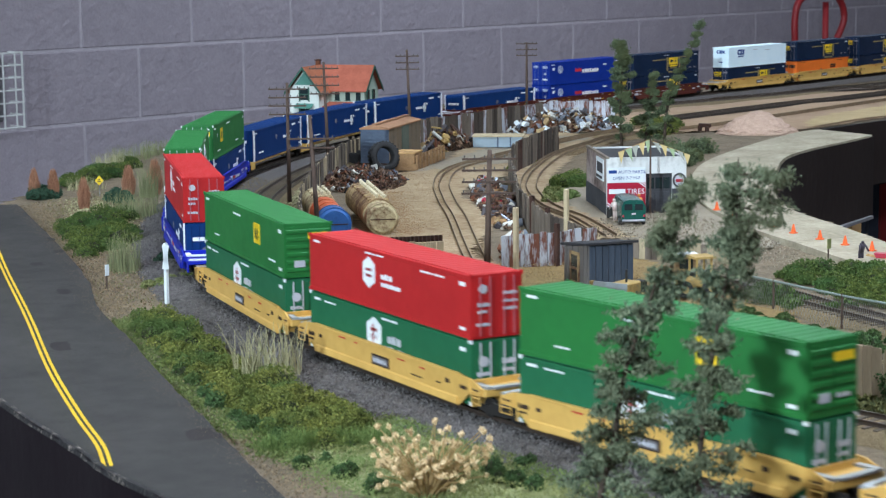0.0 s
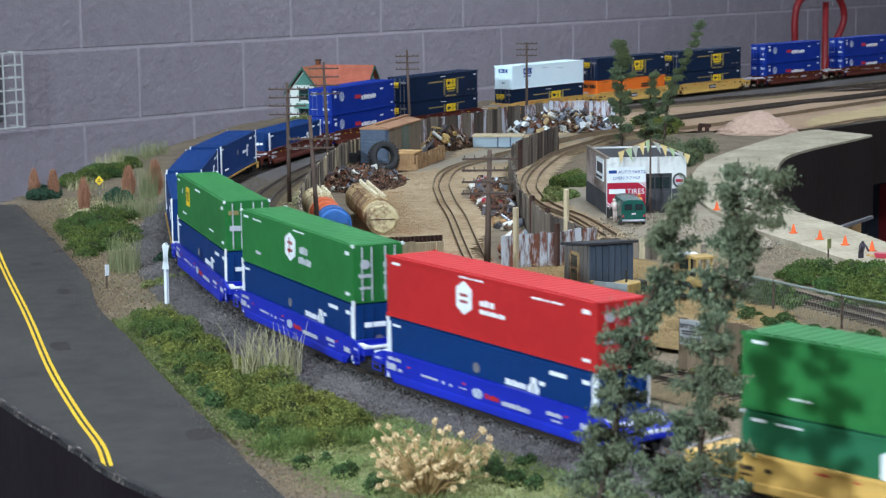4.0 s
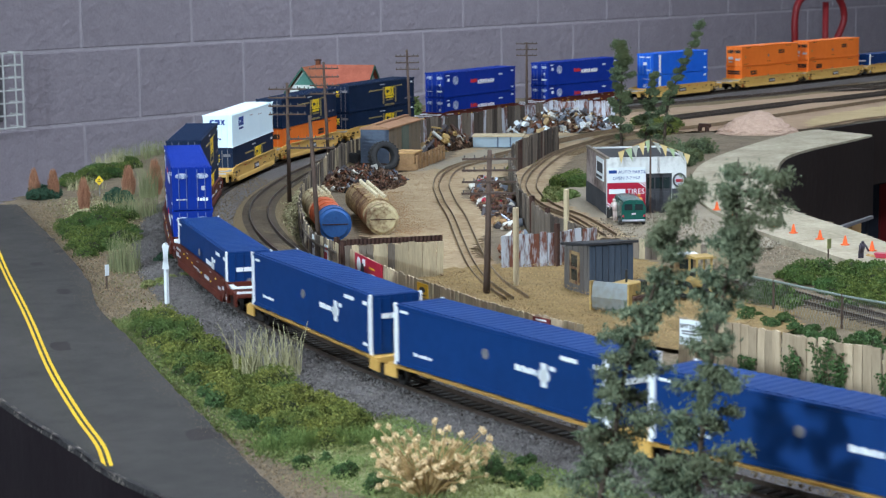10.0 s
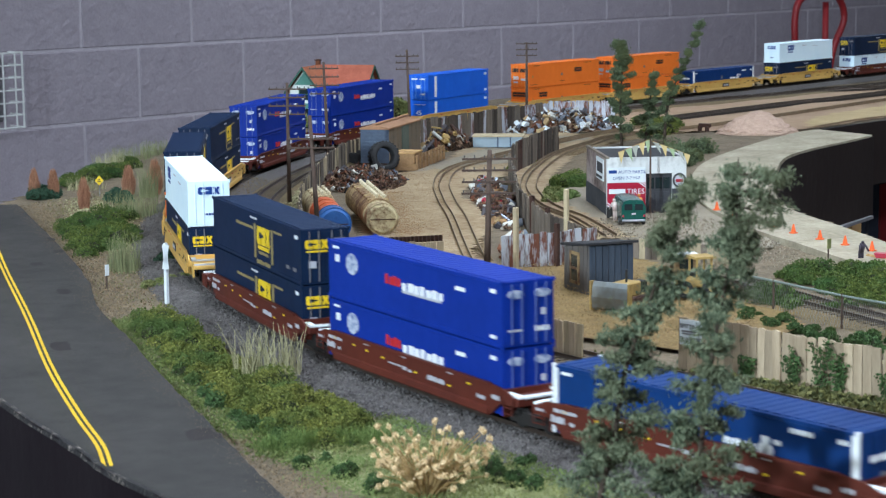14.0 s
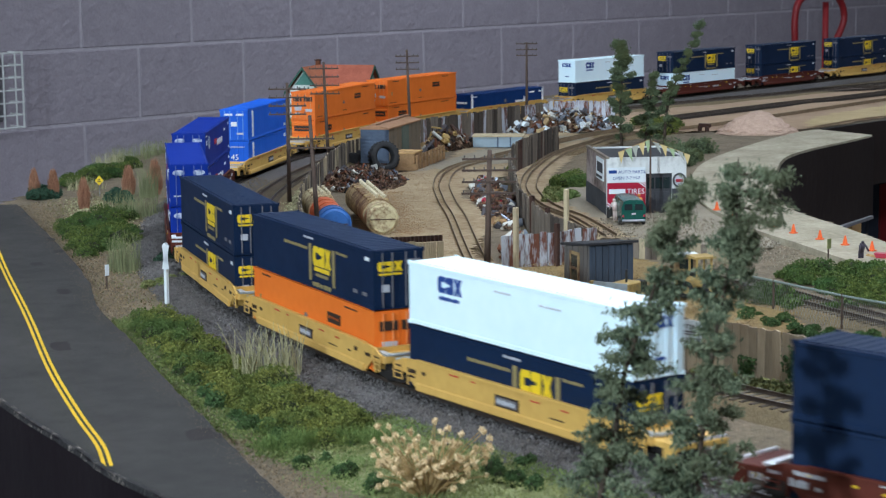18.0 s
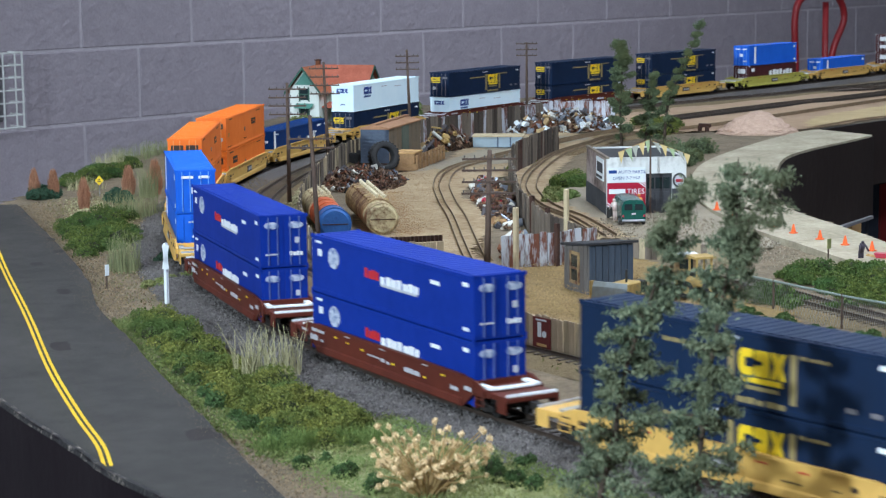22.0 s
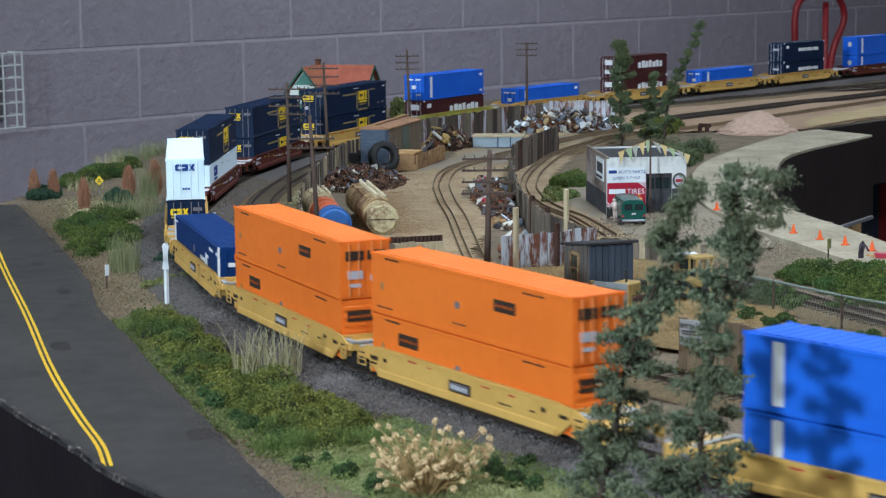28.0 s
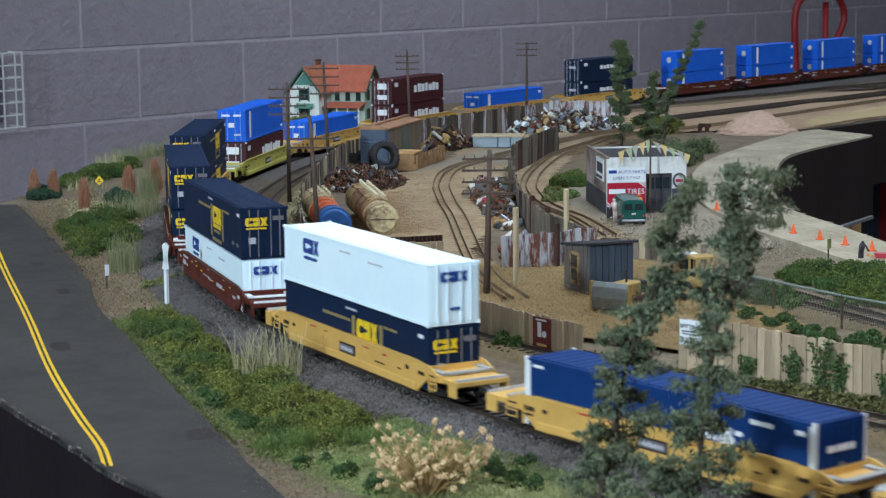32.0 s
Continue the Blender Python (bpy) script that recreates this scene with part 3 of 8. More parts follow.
def stones(name, line, lo, hi, n, size, z, material, label):
    """Loose stones strewn along a line, between two distances to its left."""
    g = np.random.RandomState(n)
    L = np.array(line)
    i = g.randint(0, len(L) - 1, n)
    t = g.uniform(0, 1, n)[:, None]
    p = L[i] * (1 - t) + L[i + 1] * t
    d = L[i + 1] - L[i]
    d /= np.linalg.norm(d, axis=1)[:, None]
    o = g.uniform(lo, hi, n)
    x, y = p[:, 0] - d[:, 1] * o, p[:, 1] + d[:, 0] * o
    edge = np.clip((np.abs(o) - 0.026) / 0.016, 0, 1)
    s = size * g.uniform(0.5, 1.4, n)
    c = np.stack([x, y, z - 0.0045 * edge + s * 0.15], 1)
    k = g.normal(size=(n, 4, 3))
    k /= np.linalg.norm(k, axis=2)[:, :, None]
    v = (c[:, None, :] + k * s[:, None, None] * 0.6).reshape(-1, 3)
    b = np.arange(n)[:, None] * 4
    f = np.concatenate([b + q for q in ([[0, 1, 2]], [[0, 3, 1]], [[0, 2, 3]], [[1, 3, 2]])], 0)
    me = bpy.data.meshes.new(name)
    me.from_pydata(v.tolist(), [], f.tolist())
    me.materials.append(material)
    return tagged(new(name, me), label, "ballast", kind="stuff")


def pebble(name, c, c2):
    m = paint(name, c, c2, 300, 0.95)
    t = m.node_tree
    g = t.nodes.new("ShaderNodeNewGeometry")
    rp = t.nodes.new("ShaderNodeValToRGB")
    rp.color_ramp.elements[0].color, rp.color_ramp.elements[1].color = lin(*c2), lin(*c)
    t.links.new(g.outputs["Random Per Island"], rp.inputs[0])
    t.links.new(rp.outputs[0], t.nodes["Principled BSDF"].inputs["Base Color"])
    return m


near_main = track_line(2.0, 3.5, 0.02)
stones("ballast_stones", near_main, -0.0200, -0.0094, 15000, 0.0013, RAIL - 0.0022, pebble("shoulder_stone", (118, 112, 110), (80, 75, 74)), "grey ballast stones packed over the sleeper ends")
stones("ballast_stones", near_main, -0.044, -0.012, 34000, 0.0011, RAIL - 0.0030, pebble("grey_stone", (122, 115, 113), (82, 77, 76)), "loose grey ballast stones on the shoulder")
stones("ballast_stones", near_main, 0.012, 0.042, 9000, 0.0013, RAIL - 0.0030, pebble("brown_stone", (144, 124, 94), (90, 76, 56)), "loose brown ballast stones inside the curve")


# ---- containers ----
CW, CH = 0.0298, 0.0332      # width and height of a container


def outline(shape, u0, v0, u1, v1):
    """The outline of a marking in its own rectangle."""
    if shape == "hex":
        c = (u0 + u1) / 2
        q = (v1 - v0) * 0.22
        return [(c, v0), (u1, v0 + q), (u1, v1 - q), (c, v1), (u0, v1 - q), (u0, v0 + q)]
    if shape == "disc":
        return [((u0 + u1) / 2 + (u1 - u0) / 2 * math.cos(a), (v0 + v1) / 2 + (v1 - v0) / 2 * math.sin(a)) for a in (2 * math.pi * i / 14 for i in range(14))]
    if shape in UNIT:
        return [(u0 + (u1 - u0) * u, v0 + (v1 - v0) * v) for u, v in UNIT[shape]]
    return [(u0, v0), (u1, v0), (u1, v1), (u0, v1)]


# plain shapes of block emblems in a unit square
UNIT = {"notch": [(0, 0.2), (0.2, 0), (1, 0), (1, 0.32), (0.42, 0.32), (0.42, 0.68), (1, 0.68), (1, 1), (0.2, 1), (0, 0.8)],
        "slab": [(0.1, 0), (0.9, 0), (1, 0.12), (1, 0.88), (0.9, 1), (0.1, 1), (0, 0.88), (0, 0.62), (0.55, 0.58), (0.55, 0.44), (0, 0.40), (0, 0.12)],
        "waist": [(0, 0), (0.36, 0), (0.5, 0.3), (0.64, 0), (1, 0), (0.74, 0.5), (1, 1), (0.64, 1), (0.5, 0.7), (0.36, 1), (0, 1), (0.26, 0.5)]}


def outlines(mark):
    """All the outlines of one printed marking: a shape, a row of bars, or three block shapes side by side."""
    shape, u0, v0, u1, v1 = mark[:5]
    w = u1 - u0
    if shape == "word":
        n, slant = mark[6], mark[7]
        out = []
        for i in range(n):
            k = (0.0, 0.16, 0.05, 0.22, 0.0, 0.1)[(i * 5 + n) % 6]
            a, b = u0 + i * w / n, u0 + (i + (0.80, 0.70, 0.86)[(i + n) % 3]) * w / n
            out.append(outline("bar", a, v0 + slant * i / n, b, v1 - k * (v1 - v0) + slant * i / n))
        return out
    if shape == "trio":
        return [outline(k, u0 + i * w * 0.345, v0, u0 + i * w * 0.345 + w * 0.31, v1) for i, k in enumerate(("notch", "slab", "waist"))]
    return [outline(shape, u0, v0, u1, v1)]


def container(length, colour, label, marks=(), ends=(), roof=None, rods=PALE, castings=WHITE, ribs="flat", posts=None):
    """A closed container on its base centre, its leading doors at +x. marks: (shape, u0, v0, u1, v1, material) on each long side,
    u along the side as one reads it and v up, both 0 to 1; ends: the same on the leading end."""
    top = holder("container", Matrix(), label, "container", "containers of the train")
    hl, hw = length / 2, CW / 2
    e = 0.0003                                            # rails stand a little proud along the sides
    half = [(hw - 0.0004, 0.0003), (hw + e, 0.0003), (hw + e, 0.0022), (hw, 0.0024), (hw, CH - 0.0024), (hw + e, CH - 0.0022), (hw + e, CH - 0.0007), (hw - 0.0006, CH - 0.0006)]
    part("body", P(half + [(-y, z) for y, z in reversed(half)], "x", -hl, hl), colour, top)
    n = int(length / 0.006)
    ridge = []
    for i in range(n):
        x = -hl + 0.0012 + i * (length - 0.0024) / n
        w = (length - 0.0024) / n
        ridge += [(x, CH - 0.0004), (x + w * 0.35, CH - 0.0004), (x + w * 0.45, CH), (x + w * 0.9, CH)]
    part("roof", P([(-hl + 0.0012, CH - 0.0008)] + ridge + [(hl - 0.0012, CH - 0.0004), (hl - 0.0012, CH - 0.0008)], "y", -hw + 0.0014, hw - 0.0014), roof or colour, top)
    for sx in (1, -1):                                    # doors, hinge bars
        for sy in (-1, 1):
            y0, y1 = sorted((sy * 0.0004, sy * (hw - 0.0014)))
            x0, x1 = sorted((sx * (hl - 0.0002), sx * (hl + 0.0004)))
            prof = [(x0, 0.0022), (x1, 0.0022), (x1, CH - 0.0022), (x0, CH - 0.0022)]
            if ribs == "level":
                o, q = sx * (hl - 0.0002), sx * (hl + 0.0003)
                prof = [(o, 0.0022)]
                for k in range(6):
                    z = 0.0036 + k * 0.0046
                    prof += [(q, z - 0.0012), (q, z), (q + sx * 0.0007, z + 0.0005), (q + sx * 0.0007, z + 0.0023), (q, z + 0.0028)]
                prof += [(q, CH - 0.0022), (o, CH - 0.0022)]
            bm = P(prof, "y", y0, y1)
            door = part("door", bm, colour, top)
            if ribs != "level":
                for f in (0.28, 0.72):
                    y = y0 + (y1 - y0) * f
                    part("locking_rod", R((sx * (hl + 0.0008), y, 0.0016), (sx * (hl + 0.0008), y, CH - 0.0016), 0.0004, n=6), rods, door)
    for sx in (-1, 1):
        for sy in (-1, 1):
            for z in (0, CH - 0.0018):
                xa, xb = sorted((sx * (hl - 0.0018), sx * (hl + 0.0005)))
                part("corner_casting", B(xa, sy * hw - 0.0006, z, xb, sy * hw + 0.0006, z + 0.0018), colour if castings is None else castings, top)
            if posts:
                x0, x1 = sorted((sx * (hl + 0.0003), sx * (hl - 0.0034)))
                part("corner_post", B(x0, sy * hw - 0.0005, 0.0018, x1, sy * hw + 0.0005, CH - 0.0018), posts, top, "white corner post")
    for side in (-1, 1):
        for mark in marks:
            bm = bmesh.new()
            y0, y1 = sorted((side * (hw - 0.0001), side * (hw + 0.00038)))
            for ring in outlines(mark):
                prism(bm, [(-side * (-hl + u * length) if side > 0 else -hl + u * length, v * CH) for u, v in ring], "y", y0, y1)
            part("marking", bm, mark[5], top)
    for mark in ends:
        bm = bmesh.new()
        for ring in outlines(mark):
            prism(bm, [(-hw + u * CW, v * CH) for u, v in ring], "x", hl + 0.0003, hl + 0.0011)
        part("marking", bm, mark[5], top)
    return top


L53, L45, L40 = 53 * 0.3048 * HO, 45 * 0.3048 * HO, 40 * 0.3048 * HO


def word(u0, v0, u1, v1, n, mt, slant=0.0):
    """Unreadable or branded lettering as a row of bars, one print."""
    return [("word", u0, v0, u1, v1, mt, n, slant)]


TYPES = {}
small = [("bar", 0.03, 0.86, 0.07, 0.90, WHITE), ("bar", 0.94, 0.80, 0.97, 0.86, WHITE), ("bar", 0.94, 0.12, 0.97, 0.17, WHITE)]
TYPES["green_a"] = container(L53, C_GREEN, "green container with a small yellow square emblem", small + [("bar", 0.652, 0.42, 0.722, 0.80, GOLD), ("bar", 0.667, 0.50, 0.707, 0.70, C_GREEN_DARK), ("bar", 0.682, 0.46, 0.698, 0.76, GOLD)] + word(0.40, 0.80, 0.49, 0.835, 4, WHITE) + word(0.82, 0.22, 0.90, 0.255, 4, WHITE) + word(0.14, 0.22, 0.20, 0.25, 3, WHITE), [("bar", 0.5, 0.70, 0.9, 0.82, GOLD), ("bar", 0.2, 0.2, 0.42, 0.32, PALE)] + word(0.55, 0.24, 0.85, 0.30, 4, PALE), ribs="level", castings=None)
TYPES["green_b"] = container(L53, C_GREEN_DARK, "green container with a white hexagonal emblem", small + [("hex", 0.385, 0.36, 0.475, 0.88, WHITE), ("bar", 0.408, 0.52, 0.452, 0.58, RED_MARK), ("bar", 0.408, 0.64, 0.452, 0.70, RED_MARK), ("bar", 0.420, 0.46, 0.430, 0.76, RED_MARK)] + word(0.515, 0.52, 0.60, 0.66, 3, PALE) + word(0.505, 0.36, 0.63, 0.47, 5, PALE) + word(0.48, 0.88, 0.58, 0.915, 5, WHITE) + word(0.10, 0.86, 0.18, 0.89, 4, WHITE), [("disc", 0.14, 0.58, 0.32, 0.74, PALE)] + word(0.10, 0.44, 0.36, 0.50, 4, PALE) + word(0.60, 0.60, 0.88, 0.68, 4, PALE) + word(0.60, 0.48, 0.84, 0.53, 3, PALE) + word(0.60, 0.22, 0.86, 0.30, 4, PALE) + word(0.12, 0.24, 0.34, 0.29, 3, PALE))
TYPES["green_c"] = container(L53, C_GREEN, "green container with a yellow square emblem towards one end", small + [("bar", 0.215, 0.42, 0.285, 0.82, GOLD), ("bar", 0.228, 0.52, 0.272, 0.72, C_GREEN_DARK), ("bar", 0.245, 0.46, 0.262, 0.78, GOLD)] + word(0.42, 0.86, 0.52, 0.90, 5, WHITE) + word(0.13, 0.20, 0.21, 0.235, 4, WHITE) + word(0.70, 0.22, 0.78, 0.255, 4, WHITE) + [("disc", 0.12, 0.62, 0.135, 0.72, PALE)], [("bar", 0.58, 0.70, 0.9, 0.82, GOLD), ("bar", 0.08, 0.72, 0.3, 0.80, TAN_LINE), ("bar", 0.1, 0.40, 0.34, 0.50, PALE), ("bar", 0.6, 0.42, 0.86, 0.50, PALE), ("bar", 0.62, 0.18, 0.86, 0.25, PALE)], rods=PALE)
TYPES["green_d"] = container(L53, C_GREEN, "green container with a white hexagonal emblem amidships", small + [("hex", 0.425, 0.34, 0.515, 0.86, WHITE), ("bar", 0.448, 0.50, 0.492, 0.56, RED_MARK), ("bar", 0.448, 0.64, 0.492, 0.70, RED_MARK), ("bar", 0.460, 0.44, 0.470, 0.76, RED_MARK)] + word(0.555, 0.54, 0.625, 0.68, 3, PALE) + word(0.545, 0.36, 0.655, 0.48, 5, PALE) + word(0.50, 0.90, 0.60, 0.93, 5, WHITE) + word(0.12, 0.86, 0.20, 0.89, 4, WHITE) + word(0.14, 0.24, 0.19, 0.30, 2, PALE), [("disc", 0.14, 0.58, 0.32, 0.74, PALE)] + word(0.10, 0.44, 0.36, 0.50, 4, PALE) + word(0.60, 0.60, 0.88, 0.68, 4, PALE) + word(0.60, 0.48, 0.84, 0.53, 3, PALE) + word(0.60, 0.22, 0.86, 0.30, 4, PALE) + word(0.12, 0.24, 0.34, 0.29, 3, PALE))
TYPES["red"] = container(L53, C_RED, "red container with a white hexagonal emblem", small + [("hex", 0.365, 0.34, 0.440, 0.86, WHITE), ("bar", 0.383, 0.52, 0.422, 0.57, RED_MARK), ("bar", 0.383, 0.62, 0.422, 0.67, RED_MARK)] + word(0.48, 0.54, 0.55, 0.64, 3, WHITE) + word(0.48, 0.42, 0.60, 0.49, 8, WHITE) + word(0.38, 0.90, 0.50, 0.93, 5, WHITE) + word(0.72, 0.84, 0.86, 0.87, 5, WHITE), word(0.1, 0.2, 0.36, 0.25, 4, PALE) + [("disc", 0.14, 0.70, 0.30, 0.84, PALE)] + word(0.12, 0.50, 0.36, 0.56, 4, PALE) + word(0.12, 0.40, 0.30, 0.45, 3, PALE) + word(0.62, 0.66, 0.90, 0.71, 4, PALE) + word(0.62, 0.42, 0.90, 0.47, 4, PALE) + word(0.62, 0.54, 0.90, 0.58, 5, PALE), rods=paint("rod_rose", (176, 96, 104), (150, 70, 78), 90, 0.55), castings=None)
navy_marks = small + [("bar", 0.80, 0.80, 0.87, 0.86, WHITE), ("disc", 0.445, 0.50, 0.475, 0.66, DIM)] + word(0.60, 0.47, 0.695, 0.56, 6, WHITE) + [("disc", 0.702, 0.40, 0.752, 0.60, WHITE), ("bar", 0.716, 0.33, 0.740, 0.68, WHITE), ("bar", 0.752, 0.60, 0.775, 0.66, WHITE)] + word(0.10, 0.22, 0.20, 0.27, 4, WHITE)
TYPES["navy_posts"] = container(L53, C_NAVY, "navy blue container with white corner posts", navy_marks, [("bar", 0.2, 0.6, 0.75, 0.68, WHITE), ("disc", 0.42, 0.28, 0.58, 0.46, DIM)], posts=WHITE, rods=C_NAVY)
TYPES["navy"] = container(L53, C_NAVY, "navy blue container with a small white emblem", navy_marks, [("bar", 0.2, 0.6, 0.75, 0.68, WHITE)])
TYPES["royal"] = container(L53, C_ROYAL, "royal blue container with white disc emblem", small + [("disc", 0.115, 0.48, 0.190, 0.84, MOTTLED), ("bar", 0.045, 0.64, 0.056, 0.76, WHITE), ("bar", 0.060, 0.64, 0.071, 0.76, WHITE), ("bar", 0.76, 0.70, 0.81, 0.76, WHITE)] + word(0.36, 0.50, 0.455, 0.66, 4, RED_MARK) + word(0.46, 0.46, 0.70, 0.60, 7, WHITE) + [("bar", 0.46, 0.42, 0.68, 0.46, PALE)], [("disc", 0.08, 0.73, 0.40, 0.86, MOTTLED), ("disc", 0.60, 0.73, 0.92, 0.86, MOTTLED), ("bar", 0.74, 0.46, 0.84, 0.56, PALE)] + word(0.62, 0.22, 0.92, 0.30, 4, WHITE) + word(0.1, 0.24, 0.4, 0.27, 4, PALE), rods=ROD_BLUE, castings=C_ROYAL)
bracket = [("bar", 0.502, 0.14, 0.520, 0.78, TAN_LINE), ("bar", 0.690, 0.14, 0.708, 0.78, TAN_LINE)] + word(0.528, 0.05, 0.682, 0.13, 5, TAN_LINE)
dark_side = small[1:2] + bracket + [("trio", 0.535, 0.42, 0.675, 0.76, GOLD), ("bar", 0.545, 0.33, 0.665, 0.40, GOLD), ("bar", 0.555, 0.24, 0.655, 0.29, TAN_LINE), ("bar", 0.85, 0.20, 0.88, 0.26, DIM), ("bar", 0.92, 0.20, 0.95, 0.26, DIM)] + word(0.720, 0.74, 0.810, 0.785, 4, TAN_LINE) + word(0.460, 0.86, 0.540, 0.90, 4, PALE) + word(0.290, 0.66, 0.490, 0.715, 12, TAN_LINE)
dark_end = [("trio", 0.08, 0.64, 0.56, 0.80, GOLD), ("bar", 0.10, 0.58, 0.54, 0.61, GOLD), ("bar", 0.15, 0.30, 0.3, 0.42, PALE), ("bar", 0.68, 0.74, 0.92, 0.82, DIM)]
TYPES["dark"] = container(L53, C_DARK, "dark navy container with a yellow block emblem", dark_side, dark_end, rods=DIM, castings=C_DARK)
orange_side = [("disc", 0.45, 0.40, 0.475, 0.52, DIM), ("bar", 0.055, 0.40, 0.065, 0.52, TAN_LINE)] + word(0.08, 0.90, 0.16, 0.93, 4, DARK) + word(0.78, 0.88, 0.88, 0.905, 5, DARK) + word(0.44, 0.16, 0.51, 0.185, 4, RUST) + word(0.03, 0.10, 0.12, 0.125, 5, RUST)
vent_high = [("bar", 0.645, 0.52, 0.745, 0.70, DARK)] + word(0.652, 0.59, 0.738, 0.64, 6, C_ORANGE)
vent_low = [("bar", 0.150, 0.56, 0.255, 0.76, DARK)] + word(0.157, 0.64, 0.248, 0.69, 6, C_ORANGE)
TYPES["orange"] = container(L53, C_ORANGE, "orange container with a dark lettered panel", orange_side + vent_high, [("bar", 0.10, 0.66, 0.46, 0.82, DARK), ("bar", 0.54, 0.66, 0.90, 0.82, DARK), ("bar", 0.14, 0.34, 0.44, 0.48, PALE), ("bar", 0.60, 0.30, 0.88, 0.40, PALE), ("bar", 0.16, 0.20, 0.4, 0.26, PALE)], rods=paint("rod_orange", (236, 152, 92), (214, 128, 70), 90, 0.55), castings=None)
TYPES["orange_low"] = container(L53, C_ORANGE, "orange container with a dark lettered panel near one end", orange_side + vent_low, [("bar", 0.12, 0.62, 0.88, 0.80, DARK)] + word(0.16, 0.68, 0.84, 0.73, 8, C_ORANGE), rods=C_ORANGE, castings=None, ribs="level")
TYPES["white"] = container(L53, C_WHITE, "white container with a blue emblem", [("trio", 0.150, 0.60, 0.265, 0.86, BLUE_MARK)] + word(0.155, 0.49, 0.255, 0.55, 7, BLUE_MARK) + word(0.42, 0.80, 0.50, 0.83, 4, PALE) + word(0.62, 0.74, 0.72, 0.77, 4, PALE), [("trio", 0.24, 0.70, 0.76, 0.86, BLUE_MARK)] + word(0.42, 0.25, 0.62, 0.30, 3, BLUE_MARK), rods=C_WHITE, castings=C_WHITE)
ROD_BRIGHT = paint("rod_bright_blue", (110, 160, 224), (84, 136, 206), 90, 0.5)
TYPES["bright"] = container(L45, C_BRIGHT, "bright blue container with a white stripe", [("bar", 0.10, 0.10, 0.135, 0.92, WHITE), ("bar", 0.93, 0.76, 0.97, 0.86, WHITE), ("bar", 0.93, 0.12, 0.97, 0.20, WHITE)], [("bar", 0.15, 0.80, 0.45, 0.86, WHITE), ("bar", 0.58, 0.80, 0.85, 0.86, WHITE), ("bar", 0.40, 0.46, 0.6, 0.60, WHITE), ("bar", 0.6, 0.2, 0.85, 0.26, PALE)], castings=None, rods=ROD_BRIGHT)
TYPES["bright_low"] = container(L45, C_BRIGHT, "bright blue container with its length number on the end", [("bar", 0.10, 0.10, 0.135, 0.92, WHITE), ("bar", 0.93, 0.76, 0.97, 0.86, WHITE), ("bar", 0.93, 0.12, 0.97, 0.20, WHITE)], [("bar", 0.30, 0.80, 0.86, 0.83, PALE)], castings=None, rods=C_BRIGHT)
lettering("45", 0.0085, pose(L45 / 2 + 0.0013, 0.0005, 0.0135, 90, 0, 90), WHITE, TYPES["bright_low"])
TYPES["bright_short"] = container(L40, C_BRIGHT, "bright blue short container with a white stripe", [("bar", 0.11, 0.10, 0.15, 0.92, WHITE), ("bar", 0.93, 0.72, 0.97, 0.86, WHITE), ("bar", 0.93, 0.16, 0.97, 0.28, WHITE)], [("disc", 0.36, 0.46, 0.64, 0.74, PALE)], castings=None, rods=C_BRIGHT)
TYPES["maroon"] = container(L40, C_MAROON, "dark maroon container with white lettering bars", word(0.42, 0.40, 0.92, 0.72, 7, WHITE) + [("bar", 0.05, 0.70, 0.11, 0.86, WHITE)], [("bar", 0.3, 0.62, 0.75, 0.84, WHITE), ("bar", 0.3, 0.22, 0.75, 0.40, WHITE)])
TYPES["maroon_long"] = container(L45, C_MAROON, "dark maroon container with white lettering bars", word(0.42, 0.40, 0.92, 0.72, 7, WHITE) + [("bar", 0.05, 0.70, 0.11, 0.86, WHITE)], [("bar", 0.3, 0.62, 0.75, 0.84, WHITE), ("bar", 0.3, 0.22, 0.75, 0.40, WHITE)])
TYPES["navy_short"] = container(L40, C_DARK, "dark blue short container with white lettering bars", word(0.36, 0.52, 0.86, 0.70, 8, WHITE) + [("bar", 0.06, 0.70, 0.12, 0.84, WHITE)], [("bar", 0.3, 0.6, 0.7, 0.7, PALE)])


# ---- railway cars ----
def truck(parent, x, name="truck"):
    t = part(name, B(x - 0.003, -0.010, 0.0048, x + 0.003, 0.010, 0.0075), BLACK, parent)
    for y in (-0.0125, 0.0125):
        pts = [(x - 0.0145, 0.0040), (x - 0.0145, 0.0066), (x - 0.006, 0.0072), (x - 0.004, 0.0088), (x + 0.004, 0.0088), (x + 0.006, 0.0072), (x + 0.0145, 0.0066), (x + 0.0145, 0.0040), (x + 0.006, 0.0030), (x - 0.006, 0.0030)]
        part("side_frame", P(pts, "y", y - 0.0009, y + 0.0009), BLACK, t)
    for dx in (-0.0102, 0.0102):
        bm = rod(bmesh.new(), (x + dx, -0.0115, 0.0052), (x + dx, 0.0115, 0.0052), 0.0011, n=6)
        for y in (-0.0096, 0.0074):
            rod(bm, (x + dx, y, 0.0052), (x + dx, y + 0.0022, 0.0052), 0.0052, n=14)
        part("wheelset", bm, BLACK, t)
    return t


